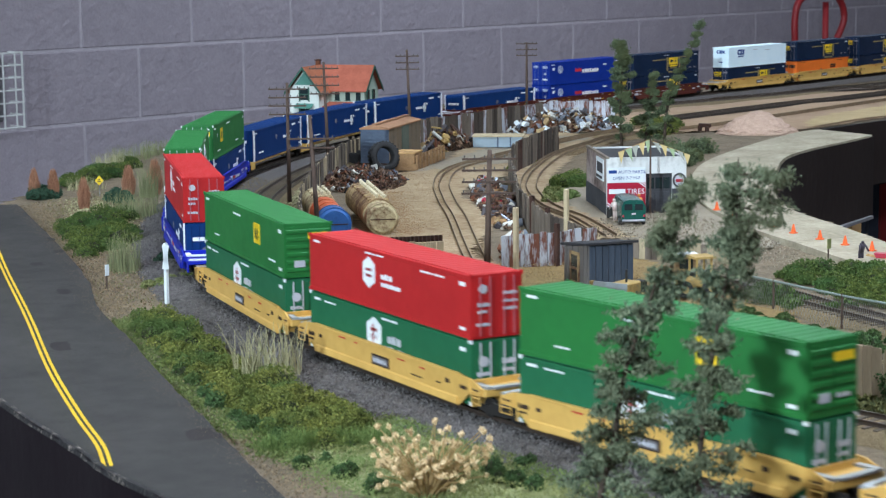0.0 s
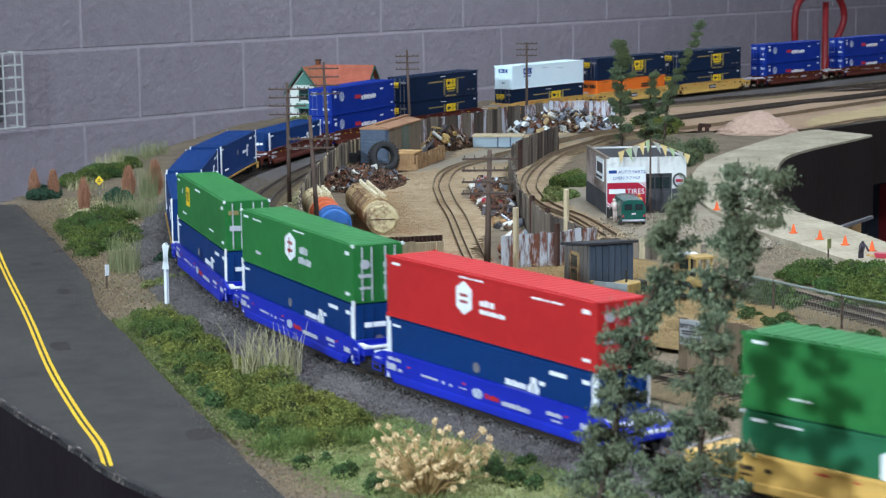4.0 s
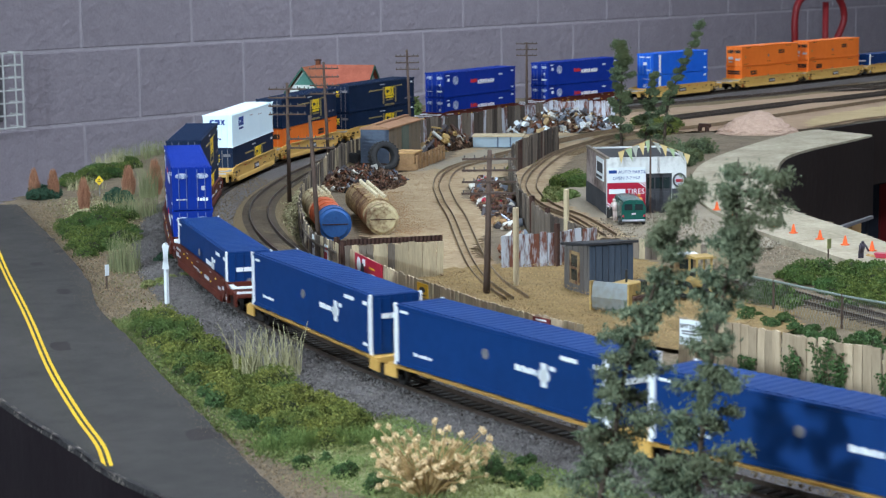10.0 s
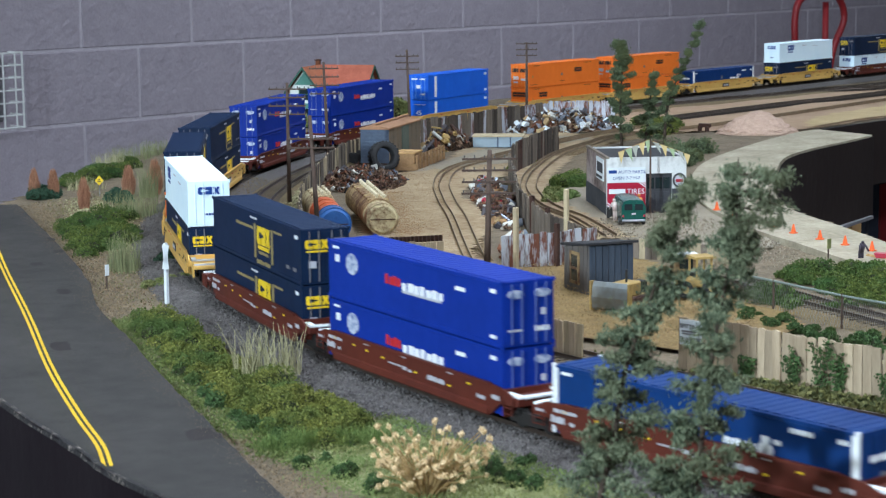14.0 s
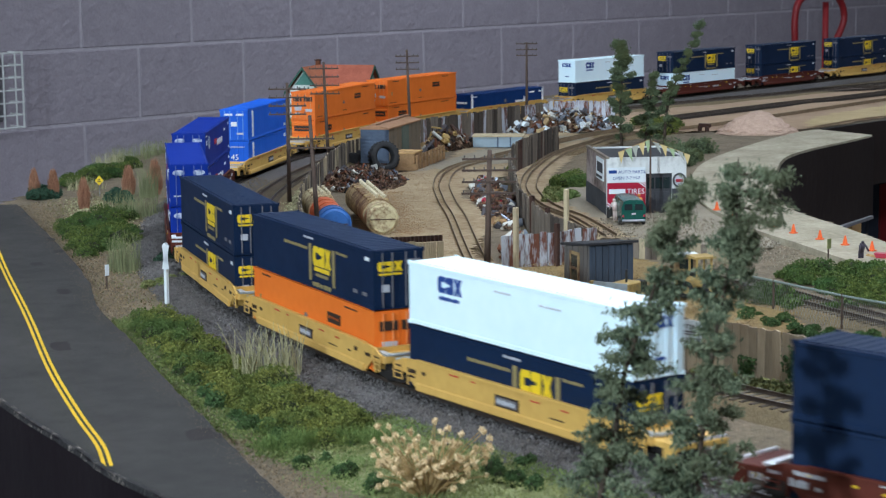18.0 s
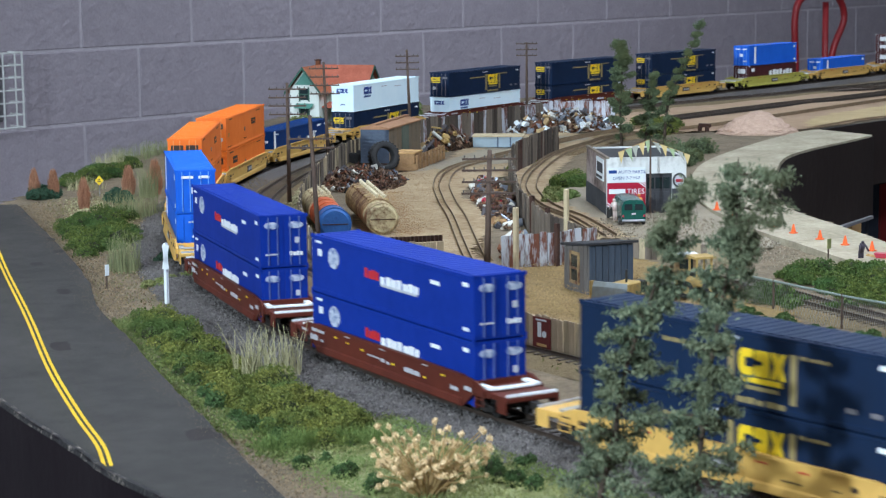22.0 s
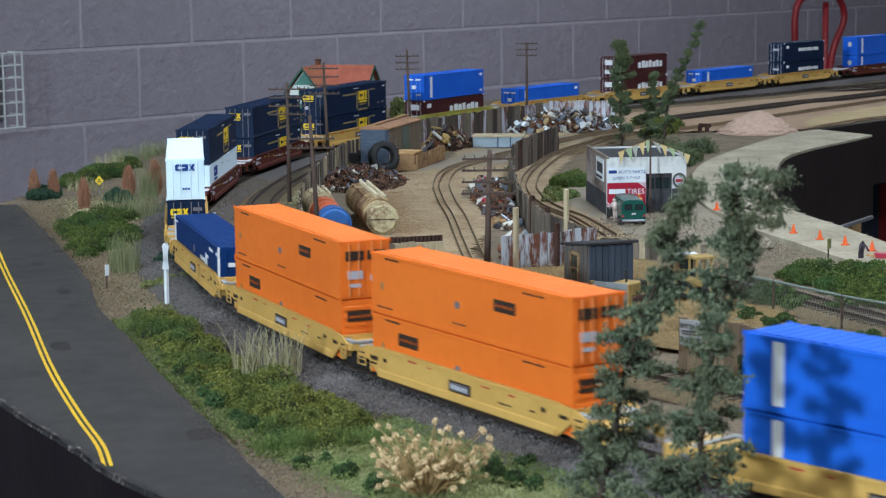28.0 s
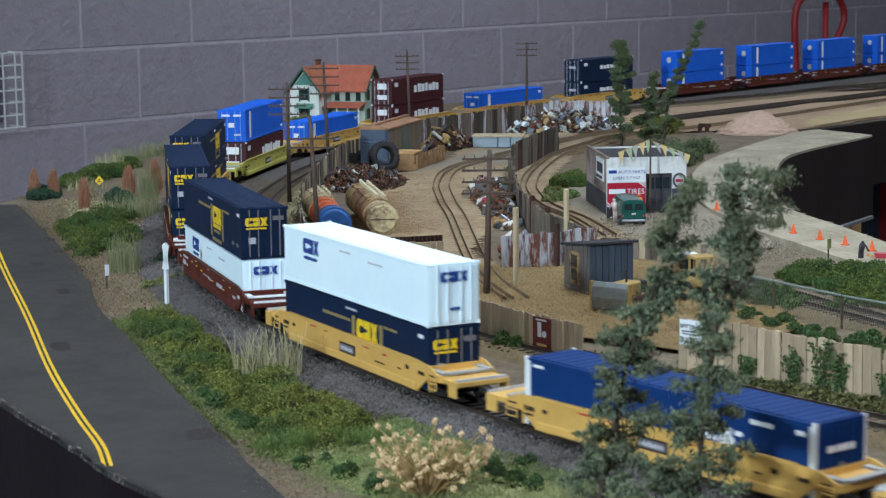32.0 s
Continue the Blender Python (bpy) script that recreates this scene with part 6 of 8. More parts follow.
part("wheel", R((0.0085, -0.0006, 0.0030), (0.0085, 0.0006, 0.0030), 0.0026, n=12), RUBBER, wb)
for y in (-0.0026, 0.0026):
    part("handle", R((0.008, y * 0.4, 0.0034), (-0.0125, y, 0.0066), 0.0005, n=5), TIMBER, wb)
    part("foot", R((-0.004, y, 0.0052), (-0.005, y, 0.0006), 0.0005, n=5), STEEL, wb)
single("barrel", R((0, 0, 0), (0, 0, 0.0095), 0.0034, 0.0034, n=14), BLACK, pose(1.452, 1.052, GZ + 0.002), "short black oil drum by the shop wall", "drum")
for i, (x, y) in enumerate(((1.537, 0.995), (1.513, 0.961), (1.469, 0.895), (1.446, 0.861), (1.427, 0.825), (1.411, 0.793), (1.396, 0.761))):
    cn = holder("traffic_cone", pose(x, y, GZ + 0.0044), "small orange traffic cone on the concrete road", "traffic cone", "traffic cones on the road")
    part("cone", R((0, 0, 0.0008), (0, 0, 0.0076), 0.0022, 0.0006, n=10), CONE, cn)
    part("base", B(-0.0026, -0.0026, 0, 0.0026, 0.0026, 0.0009), CONE, cn)

# ---- yard shed and machines ----
shed = holder("shed", pose(1.112, 0.824, GZ, 0, 0, -29) @ Matrix.Diagonal((1, 1, 1.14, 1)), "weathered blue-grey board shed with a tar roof", "shed")
sw, sdp = 0.034, 0.040
bm_f = [mesh_of("board", P([(0.0003, 0), (0.0045, 0), (0.0045, 0.0315), (0.0003, 0.0315)], "y", -0.0008, 0.0), SHED_BLUE), mesh_of("board", P([(0.0003, 0), (0.0046, 0), (0.0046, 0.0315), (0.0003, 0.0315)], "y", -0.0011, 0.0), SHED_BLUE)]
fw = part("front_wall", B(0, 0, 0, sw, 0.0012, 0.0315), SHED_GREY, shed)
for k in range(7):
    piece("board", bm_f[k % 2], fw, pose(0.0002 + k * 0.0048, 0, 0))
lw = part("side_wall", P([(0.0012, 0), (sdp, 0), (sdp, 0.0275), (0.0012, 0.0315)], "x", 0, 0.0012), SHED_GREY, shed)
for k in range(8):
    y = 0.0014 + k * 0.0048
    part("board", P([(y, 0), (y + 0.0043, 0), (y + 0.0043, 0.031 - 0.0001 * k * 4.8), (y, 0.0312 - 0.0001 * k * 4.8)], "x", -0.0008 - 0.0003 * (k % 2), 0), SHED_GREY, lw)
wn = part("window", B(-0.0016, 0.014, 0.007, -0.0010, 0.027, 0.025), GLASS_DARK, lw)
for b in ((-0.0021, 0.013, 0.006, -0.0010, 0.0150, 0.026), (-0.0021, 0.026, 0.006, -0.0010, 0.0280, 0.026), (-0.0021, 0.015, 0.024, -0.0010, 0.026, 0.026), (-0.0021, 0.015, 0.006, -0.0010, 0.026, 0.008), (-0.0021, 0.015, 0.0150, -0.0010, 0.026, 0.0165)):
    part("frame", B(*b), TAN_PAINT, wn)
part("side_wall", P([(0.0012, 0), (sdp, 0), (sdp, 0.0275), (0.0012, 0.0315)], "x", sw - 0.0012, sw), SHED_BLUE, shed)
part("back_wall", B(0.0012, sdp, 0, sw - 0.0012, sdp + 0.0012, 0.0275), SHED_BLUE, shed)
part("roof", P([(-0.003, 0.0322), (sdp + 0.003, 0.0276), (sdp + 0.003, 0.0290), (-0.003, 0.0336)], "x", -0.0025, sw + 0.0025), ROOF_TAR, shed)

dz = holder("bulldozer", pose(1.093, 0.773, GZ + 0.0025, 0, 0, 184), "worn yellow bulldozer in the gravel yard", "bulldozer")
part("hood", B(0.0, -0.0065, 0.008, 0.020, 0.0065, 0.0175, bevel=0.001), MACHINE, dz)
part("frame", B(-0.018, -0.0062, 0.004, 0.018, 0.0062, 0.008), MACHINE, dz)
part("seat", B(-0.012, -0.004, 0.008, -0.006, 0.004, 0.016, bevel=0.0008), BLACK, dz)
part("stack", R((0.012, 0.002, 0.0175), (0.012, 0.002, 0.026), 0.0008, n=8), BLACK, dz)
for s in (-1, 1):
    pts = [(-0.017, 0.0), (0.017, 0.0), (0.021, 0.0036), (0.018, 0.0082), (-0.018, 0.0082), (-0.021, 0.0036)]
    y0, y1 = sorted((s * 0.0072, s * 0.0122))
    tr = part("track", P(pts, "y", y0, y1), RUST_DARK, dz, "rusty crawler track")
    for k in range(5):
        part("roller", R((-0.014 + k * 0.007, s * 0.0122 - 0.0003, 0.0034), (-0.014 + k * 0.007, s * 0.0122 + 0.0006, 0.0034), 0.0022, n=10), MACHINE, tr)
    part("push_arm", B(-0.004, s * 0.0138 - 0.0009, 0.0028, 0.028, s * 0.0138 + 0.0009, 0.0050), MACHINE, dz)
blade_pts = [(0.0275, 0.0), (0.0292, 0.002), (0.0300, 0.009), (0.0288, 0.016), (0.0270, 0.0190), (0.0258, 0.0190), (0.0278, 0.014), (0.0284, 0.008), (0.0275, 0.003)]
part("blade", P(blade_pts, "y", -0.0140, 0.0140), BLADE, dz, "scraped steel blade")
for y in (-0.0152, 0.0140):
    part("blade_edge", B(0.0262, y, 0.0, 0.0306, y + 0.0012, 0.0195), MACHINE, dz)

ld = holder("loader", pose(1.146, 0.7615, GZ + 0.0035, 0, 0, 150), "yellow wheel loader with an open cab", "loader")
part("body", B(-0.016, -0.007, 0.006, 0.016, 0.007, 0.013, bevel=0.001), MACHINE, ld)
for x in (-0.0125, -0.0015):
    for y in (-0.0062, 0.0050):
        part("cab_post", B(x, y, 0.013, x + 0.0012, y + 0.0012, 0.0255), MACHINE, ld)
part("cab_roof", B(-0.0145, -0.0078, 0.0255, 0.001, 0.0078, 0.0270), MACHINE, ld)
part("cab_floor", B(-0.0135, -0.0055, 0.013, 0.0, 0.0055, 0.016), BLACK, ld)
for x in (-0.010, 0.010):
    for s in (-1, 1):
        w = part("wheel", R((x, s * 0.0085 - 0.0022, 0.0058), (x, s * 0.0085 + 0.0022, 0.0058), 0.0058, n=16), RUBBER, ld)
        part("hub", R((x, s * 0.0108 - 0.0004, 0.0058), (x, s * 0.0108 + 0.0004, 0.0058), 0.0026, n=10), MACHINE, w)
part("bucket", P([(0.018, 0.001), (0.027, 0.001), (0.0265, 0.003), (0.0195, 0.004), (0.0195, 0.011), (0.018, 0.012)], "y", -0.010, 0.010), BLADE, ld)
hut = holder("machine_cab", pose(1.215, 0.823, GZ + 0.002, 0, 0, -42), "white-roofed tan operator cab standing behind the machines", "cab")
part("body", B(0, 0, 0, 0.018, 0.012, 0.014), TAN_PAINT, hut)
part("roof", B(-0.001, -0.001, 0.014, 0.019, 0.013, 0.0156, bevel=0.0004), SIGN_WHITE, hut)
part("window", B(0.004, -0.0006, 0.005, 0.014, 0.0, 0.012), GLASS_DARK, hut)

# ---- scrapyard ----
bx = holder("boxcar", pose(1.682, 1.526, GZ, 0, 0, 25.5), "old boxcar body with a blue ribbed end and brown sides", "boxcar")
part("side", B(0.0012, 0, 0.003, 0.130, 0.0012, 0.041), BOX_SIDE, bx)
part("side", B(0.0012, 0.032, 0.003, 0.130, 0.0332, 0.041), BOX_SIDE, bx)
en = part("end", B(0, 0, 0.003, 0.0012, 0.0332, 0.042), BOX_BLUE, bx, "faded blue ribbed end")
for k in range(9):
    part("rib", P([(0.0012, 0.006 + k * 0.004), (0.032, 0.006 + k * 0.004), (0.032, 0.0076 + k * 0.004), (0.0012, 0.0076 + k * 0.004)], "x", -0.0009, 0), BOX_BLUE, en)
part("end", B(0.130, 0, 0.003, 0.1312, 0.0332, 0.042), BOX_SIDE, bx)
part("sliding_door", B(0.052, -0.0012, 0.005, 0.078, 0, 0.040), paint("door_green_grey", (96, 104, 92), (80, 88, 78), 40, 0.85), bx)
for x in (0.020, 0.036, 0.094, 0.112):
    part("rib", B(x, -0.0006, 0.004, x + 0.0012, 0, 0.040), BOX_SIDE, bx)
rf = part("roof", P([(-0.001, 0.041), (-0.001, 0.0425), (0.0166, 0.0462), (0.0342, 0.0425), (0.0342, 0.041)], "x", -0.001, 0.1325), BOX_ROOF, bx)
part("roof_walk", B(-0.001, 0.0140, 0.0466, 0.1325, 0.0192, 0.0476), BOX_ROOF, rf)
part("sill", B(0, 0.004, 0, 0.131, 0.029, 0.003), RUST_DARK, bx)


def tyre(x, y, z, m, ro, ri, w, label):
    top = holder("tyre", Matrix.Translation((x, y, z)) @ m, label, "tyre", "giant tyres in the scrapyard")
    bm = bmesh.new()
    prof = [(ri, -w * 0.38), (ri + 0.2 * (ro - ri), -w * 0.5), (ro * 0.95, -w * 0.48), (ro, -w * 0.36), (ro, w * 0.36), (ro * 0.95, w * 0.48), (ri + 0.2 * (ro - ri), w * 0.5), (ri, w * 0.38), (ri + 0.25 * (ro - ri), 0)]
    n = 36
    rings = [[bm.verts.new((r * math.cos(i * 2 * math.pi / n), r * math.sin(i * 2 * math.pi / n), zz)) for r, zz in prof] for i in range(n)]
    for i in range(n):
        a, b = rings[i], rings[(i + 1) % n]
        for k in range(len(prof)):
            bm.faces.new((a[k], a[(k + 1) % len(prof)], b[(k + 1) % len(prof)], b[k]))
    part("casing", bm, RUBBER, top, smooth=True)
    lug = mesh_of("tread_lug", B(-0.0011, -0.0006, -w * 0.46, 0.0011, 0.0010, -0.0004), RUBBER)
    for i in range(26):
        for s in (0, 1):
            a = (i + 0.5 * s) * 2 * math.pi / 26
            piece("tread_lug", lug, top, Matrix.Rotation(a, 4, "Z") @ Matrix.Translation((0, -ro, 0)) @ Matrix.Rotation(math.pi * s, 4, "Y") @ Matrix.Rotation(0.3, 4, "Y"))
    return top


FACE = math.degrees(math.atan2(-0.645, -0.750))
tyre(1.634, 1.490, GZ + 0.0168, Matrix.Rotation(radians(FACE + 24), 4, "Z") @ Matrix.Rotation(radians(80), 4, "Y"), 0.0164, 0.0098, 0.0120, "giant black earthmover tyre leaning upright")
tyre(1.688, 1.583, GZ + 0.0068, Matrix.Rotation(0.05, 4, "X"), 0.0160, 0.0098, 0.0120, "giant black earthmover tyre lying flat")
cr = holder("stake_wagon", pose(1.655, 1.462, GZ + 0.001, 0, 0, 27), "tan timber stake wagon body on the ground", "wagon")
OLD_TIMBER = paint("old_timber", (164, 128, 90), (120, 90, 62), 60, 0.9, 0.4, 400)
part("deck", B(0, 0, 0, 0.135, 0.026, 0.007), OLD_TIMBER, cr)
for k in range(9):
    x = 0.002 + k * 0.0158
    part("stake", B(x, -0.0016, 0.0, x + 0.0022, 0.0002, 0.0165), OLD_TIMBER, cr)
for z in (0.0095, 0.0135):
    part("side_board", B(0.0, 0.0003, z, 0.131, 0.0012, z + 0.0026), OLD_TIMBER, cr)
part("end_box", B(0.0, 0.0014, 0.007, 0.034, 0.024, 0.0185, bevel=0.0006), OLD_TIMBER, cr)
part("box_lid", B(-0.0008, 0.0006, 0.0185, 0.0348, 0.0248, 0.0200), TIMBER, cr)


CHIPS = leafy("rust_chip", (44, 36, 34), (132, 104, 84))
CHIPS_BRIGHT = leafy("tin_chip", (84, 80, 82), (214, 210, 202), 0.5)


def scrap_heap(name, cx, cy, rx, ry, h, n, size, mats, label, ang=0.0):
    """A heap of loose bent sheets, pipes and blocks."""
    top = holder(name, pose(cx, cy, GZ, 0, 0, ang), label, "scrap heap", "scrap heaps")
    for i in range(n):
        a, d = rnd(0, 6.28), math.sqrt(rnd(0, 1))
        x, y = rx * d * math.cos(a), ry * d * math.sin(a)
        z = h * max(0.0, 1 - d * d) * rnd(0.35, 1.0)
        s = size * rnd(0.5, 1.5)
        bm = bmesh.new()
        k = i % 4
        if k == 0:
            pts = [(-s, -s * 0.5), (s * 0.7, -s * 0.7), (s, s * 0.4), (0, s * 0.8)]
            prism(bm, pts, "z", -s * 0.12, s * 0.12)
            for v in bm.verts:
                v.co.z += 0.35 * s * math.sin(v.co.x / s * 2)
        elif k == 1:
            rod(bm, (-s * 1.3, 0, 0), (s * 1.3, 0, 0), s * 0.22, s * 0.2, 7)
        elif k == 2:
            box(bm, -s * 0.7, -s * 0.5, -s * 0.4, s * 0.7, s * 0.5, s * 0.4)
            for v in bm.verts:
                v.co += Vector((rnd(-1, 1), rnd(-1, 1), rnd(-1, 1))) * s * 0.25
        else:
            bmesh.ops.create_icosphere(bm, subdivisions=1, radius=s * 0.6)
            for v in bm.verts:
                v.co *= rnd(0.6, 1.2)
        ob = part("scrap_piece", bm, mats[rng.randrange(len(mats))], top)
        ob.matrix_local = pose(x, y, max(z, s * 0.3), rnd(0, 360), rnd(-60, 60), rnd(0, 360))
    bm = bmesh.new()
    bmesh.ops.create_icosphere(bm, subdivisions=3, radius=1)
    for v in bm.verts:
        v.co = Vector((v.co.x * rx * 0.8, v.co.y * ry * 0.8, max(0, v.co.z) * h * 0.5)) * (1 + 0.45 * noise.noise(v.co * 9))
    part("debris", bm, RUST, top)
    spots = []
    for _ in range(int(rx * ry * 600000)):
        a, d = rnd(0, 6.28), math.sqrt(rnd(0, 1))
        spots.append((rx * d * math.cos(a), ry * d * math.sin(a), 0.001 + h * max(0.0, 1 - d * d) * rnd(0.3, 0.95)))
    ob = new("rubble", leaf_mesh("rubble", spots, size * 0.75, CHIPS_BRIGHT if SCRAP[0] in mats[1:2] else CHIPS, long=1.7))
    ob["kind"] = "stuff"
    ob.parent = top
    return top


scrap_heap("scrap_heap", 1.548, 1.442, 0.104, 0.046, 0.015, 300, 0.0036, [RUST_DARK, SCRAP[2], RUST, SCRAP[2], RUST_DARK, RUST, SCRAP[1], SCRAP[2], RUST_DARK, SCRAP[0], RUST_DARK, BOX_BLUE, RUST], "heap of rusty brown scrap with bits of bright metal", 45)
scrap_heap("scrap_heap", 1.487, 1.214, 0.190, 0.018, 0.016, 240, 0.0046, [RUST, SCRAP[2], SCRAP[0], RUST_DARK, SCRAP[2], SCRAP[1], TAN_PAINT, RUST_DARK, SCRAP[0], BOX_BLUE, RUST, SCRAP[2], RUST_DARK, OLD_TIMBER, RUST_DARK, SIGN_RED, RUST, SCRAP[2], SCRAP[1]], "row of rusty car bodies and red engine scrap", 43)
scrap_heap("scrap_heap", 1.236, 0.984, 0.052, 0.013, 0.020, 70, 0.0050, [SCRAP[1], SCRAP[0], SCRAP[1], TAN_PAINT, RUST], "small heap of silver sheet metal scraps", 40)
scrap_heap("scrap_heap", 2.155, 1.635, 0.080, 0.032, 0.030, 290, 0.0050, [SCRAP[0], SCRAP[1], SCRAP[2], SCRAP[0], SIGN_WHITE, SCRAP[3], SCRAP[1]], "heap of crumpled white and silver scrap bales", -40)
scrap_heap("scrap_heap", 1.872, 1.600, 0.040, 0.024, 0.026, 60, 0.0078, [MACHINE, RUST, SCRAP[0], SCRAP[2], RUST_DARK, SCRAP[3], SCRAP[2]], "wrecked yellow machine parts in a heap", 0)
wk = holder("wrecked_loader", pose(1.868, 1.612, GZ + 0.010, 8, 6, 20), "wrecked yellow loader without wheels", "wreck")
part("body", B(-0.014, -0.008, 0, 0.014, 0.008, 0.010, bevel=0.001), MACHINE, wk)
part("cab_roof", B(-0.012, -0.008, 0.0145, 0.006, 0.008, 0.0160), MACHINE, wk)
for x in (-0.011, 0.004):
    for y in (-0.007, 0.006):
        part("cab_post", B(x, y, 0.010, x + 0.001, y + 0.001, 0.0145), RUST_DARK, wk)


def old_tank(x, y, ang, secs, label):
    """An old boiler lying on its side. secs: (length, radius, material, rows of knobs, ribs)."""
    top = holder("old_tank", pose(x, y, GZ + 0.001, 0, 0, ang), label, "tank", "old tanks in the scrapyard")
    u, r0 = 0.0, secs[0][1]
    face = part("end_plate", R((-0.0022, 0, r0), (0.0, 0, r0), r0 * 0.82, r0, n=28), secs[0][2], top)
    part("rim", R((-0.0006, 0, r0), (0.0014, 0, r0), r0 * 1.04, n=28), secs[0][2], face)
    part("seam", B(-0.0026, -r0 * 0.8, r0 * 0.96, -0.0021, r0 * 0.8, r0 * 1.02), RUST_DARK, face)
    for l, r, mt, studs, ribs in secs:
        sec = part("shell", R((u, 0, r), (u + l, 0, r), r, n=28), mt, top, smooth=False)
        part("band", R((u + l - 0.0006, 0, r), (u + l + 0.0008, 0, r), r * 1.03, n=28), mt, sec)
        for k in range(studs):
            c = u + (k + 0.5) * l / studs
            part("saddle", B(c - 0.0032, -r * 0.62, r * 1.62, c + 0.0032, r * 0.62, r * 1.96, bevel=0.0008), mt, sec)
            for a in (-0.36, 0.06):
                s, q = math.sin(a), math.cos(a)
                stud = R((c, r * s, r + r * q * 0.9), (c, r * s * 1.1, r + r * q * 1.14), 0.0011, 0.0010, n=7)
                bmesh.ops.create_icosphere(stud, subdivisions=1, radius=0.0018, matrix=Matrix.Translation((c, r * s * 1.1, r + r * q * 1.17)))
                part("stud", stud, KNOB, sec, "bright valve knob")
        for k in range(ribs):
            v0, v1 = u + (k + 0.06) * l / ribs, u + (k + 0.86) * l / ribs
            pts = [(-r * 0.86, r * 1.42), (-r * 0.62, r * 1.96), (-r * 0.2, r * 2.14), (r * 0.3, r * 2.14), (r * 0.68, r * 1.92), (r * 0.88, r * 1.42)]
            part("rib", P(pts, "x", v0, v1), mt, sec)
        u += l
    return top


KNOB = paint("bright_knob", (222, 212, 184), (176, 158, 124), 200, 0.45)
old_tank(1.208, 1.158, 50, [(0.018, 0.0136, DRUM_BLUE, 0, 0), (0.066, 0.0126, ORANGE_METAL, 0, 3), (0.066, 0.0138, CREAM_METAL, 4, 0)], "rusty boiler with a blue end and orange ribs")
old_tank(1.256, 1.148, 50, [(0.022, 0.0134, CREAM_METAL, 0, 0), (0.125, 0.0142, TAN_PAINT, 9, 0)], "tan boiler with two rows of bright valve knobs")
bs = holder("site_office", pose(1.889, 1.575, GZ + 0.002, 0, 0, -55), "low pale blue scale house with a flat tan roof", "shed")
part("body", B(0, 0, 0, 0.060, 0.028, 0.0125), PALE_BLUE, bs)
part("roof", B(-0.001, -0.001, 0.0125, 0.062, 0.034, 0.0142), PLANK, bs)
for x in (0.0295, 0.0450):
    part("batten", B(x, -0.0008, 0, x + 0.0016, 0, 0.0125), BOX_BLUE, bs)

# signs on the fences
def board_sign(x, y, ang, z, w, h, mt, label, bars=(), name="sign"):
    s = holder(name, pose(x, y, GZ + z, 0, 0, ang), label, "sign", "signs on the fences")
    part("panel", B(-w / 2, -0.0016, 0, w / 2, -0.0008, h), mt, s)
    for u0, v0, u1, v1, m2, shape in bars:
        part("marking", P(outline(shape, -w / 2 + u0 * w, v0 * h, -w / 2 + u1 * w, v1 * h), "y", -0.0019, -0.0016), m2, s)
    return s


board_sign(1.0275, 0.9515, -120.5, 0.0095, 0.064, 0.0165, SIGN_RED, "red advertising board with white script shapes", ((0.45, 0.15, 0.95, 0.42, SIGN_WHITE, "disc"), (0.08, 0.25, 0.22, 0.9, SIGN_WHITE, "disc"), (0.24, 0.1, 0.34, 0.7, SHOP_DARK, "bar"), (0.3, 0.62, 0.4, 0.9, SIGN_WHITE, "bar"), (0.55, 0.6, 0.75, 0.68, SIGN_YELLOW, "bar")))
board_sign(0.9795, 0.859, -113, 0.0150, 0.016, 0.0090, SIGN_YELLOW, "yellow poster nailed to the board fence", ((0.25, 0.3, 0.75, 0.75, SHOP_DARK, "disc"), (0.2, 0.12, 0.8, 0.2, SHOP_DARK, "bar")))
board_sign(0.9255, 0.719, -103.4, 0.005, 0.016, 0.0195, paint("sign_maroon", (112, 44, 42), (94, 36, 36), 60, 0.6), "maroon tin advertising sign with white figure", ((0.3, 0.4, 0.5, 0.85, SIGN_WHITE, "bar"), (0.55, 0.4, 0.8, 0.6, SIGN_WHITE, "disc"), (0.25, 0.12, 0.8, 0.2, TIMBER, "bar"), (0.2, 0.9, 0.8, 0.95, SIGN_WHITE, "bar")))
notice = board_sign(0.9545, 0.634, -92, 0.0135, 0.015, 0.0145, SIGN_WHITE, "white notice board with grey lettering bars", ((0.10, 0.52, 0.90, 0.58, DIM, "bar"), (0.14, 0.42, 0.86, 0.47, DIM, "bar"), (0.1, 0.08, 0.9, 0.13, PALE, "bar")))
lettering("SPITTING", 0.0034, pose(0, -0.0019, 0.0098, 90), DARK, notice)
lettering("PROHIBITED", 0.0026, pose(0, -0.0019, 0.0030, 90), DARK, notice)
board_sign(1.0795, 1.0425, -123, 0.004, 0.010, 0.018, SIGN_WHITE, "white and red poster on the scrapyard fence", ((0.1, 0.35, 0.9, 0.7, SIGN_RED, "bar"), (0.2, 0.8, 0.8, 0.9, SIGN_RED, "bar")))
board_sign(1.1035, 1.0790, -123, 0.008, 0.008, 0.016, SIGN_WHITE, "faded white poster on the scrapyard fence", ((0.1, 0.35, 0.9, 0.5, DIM, "bar"),))

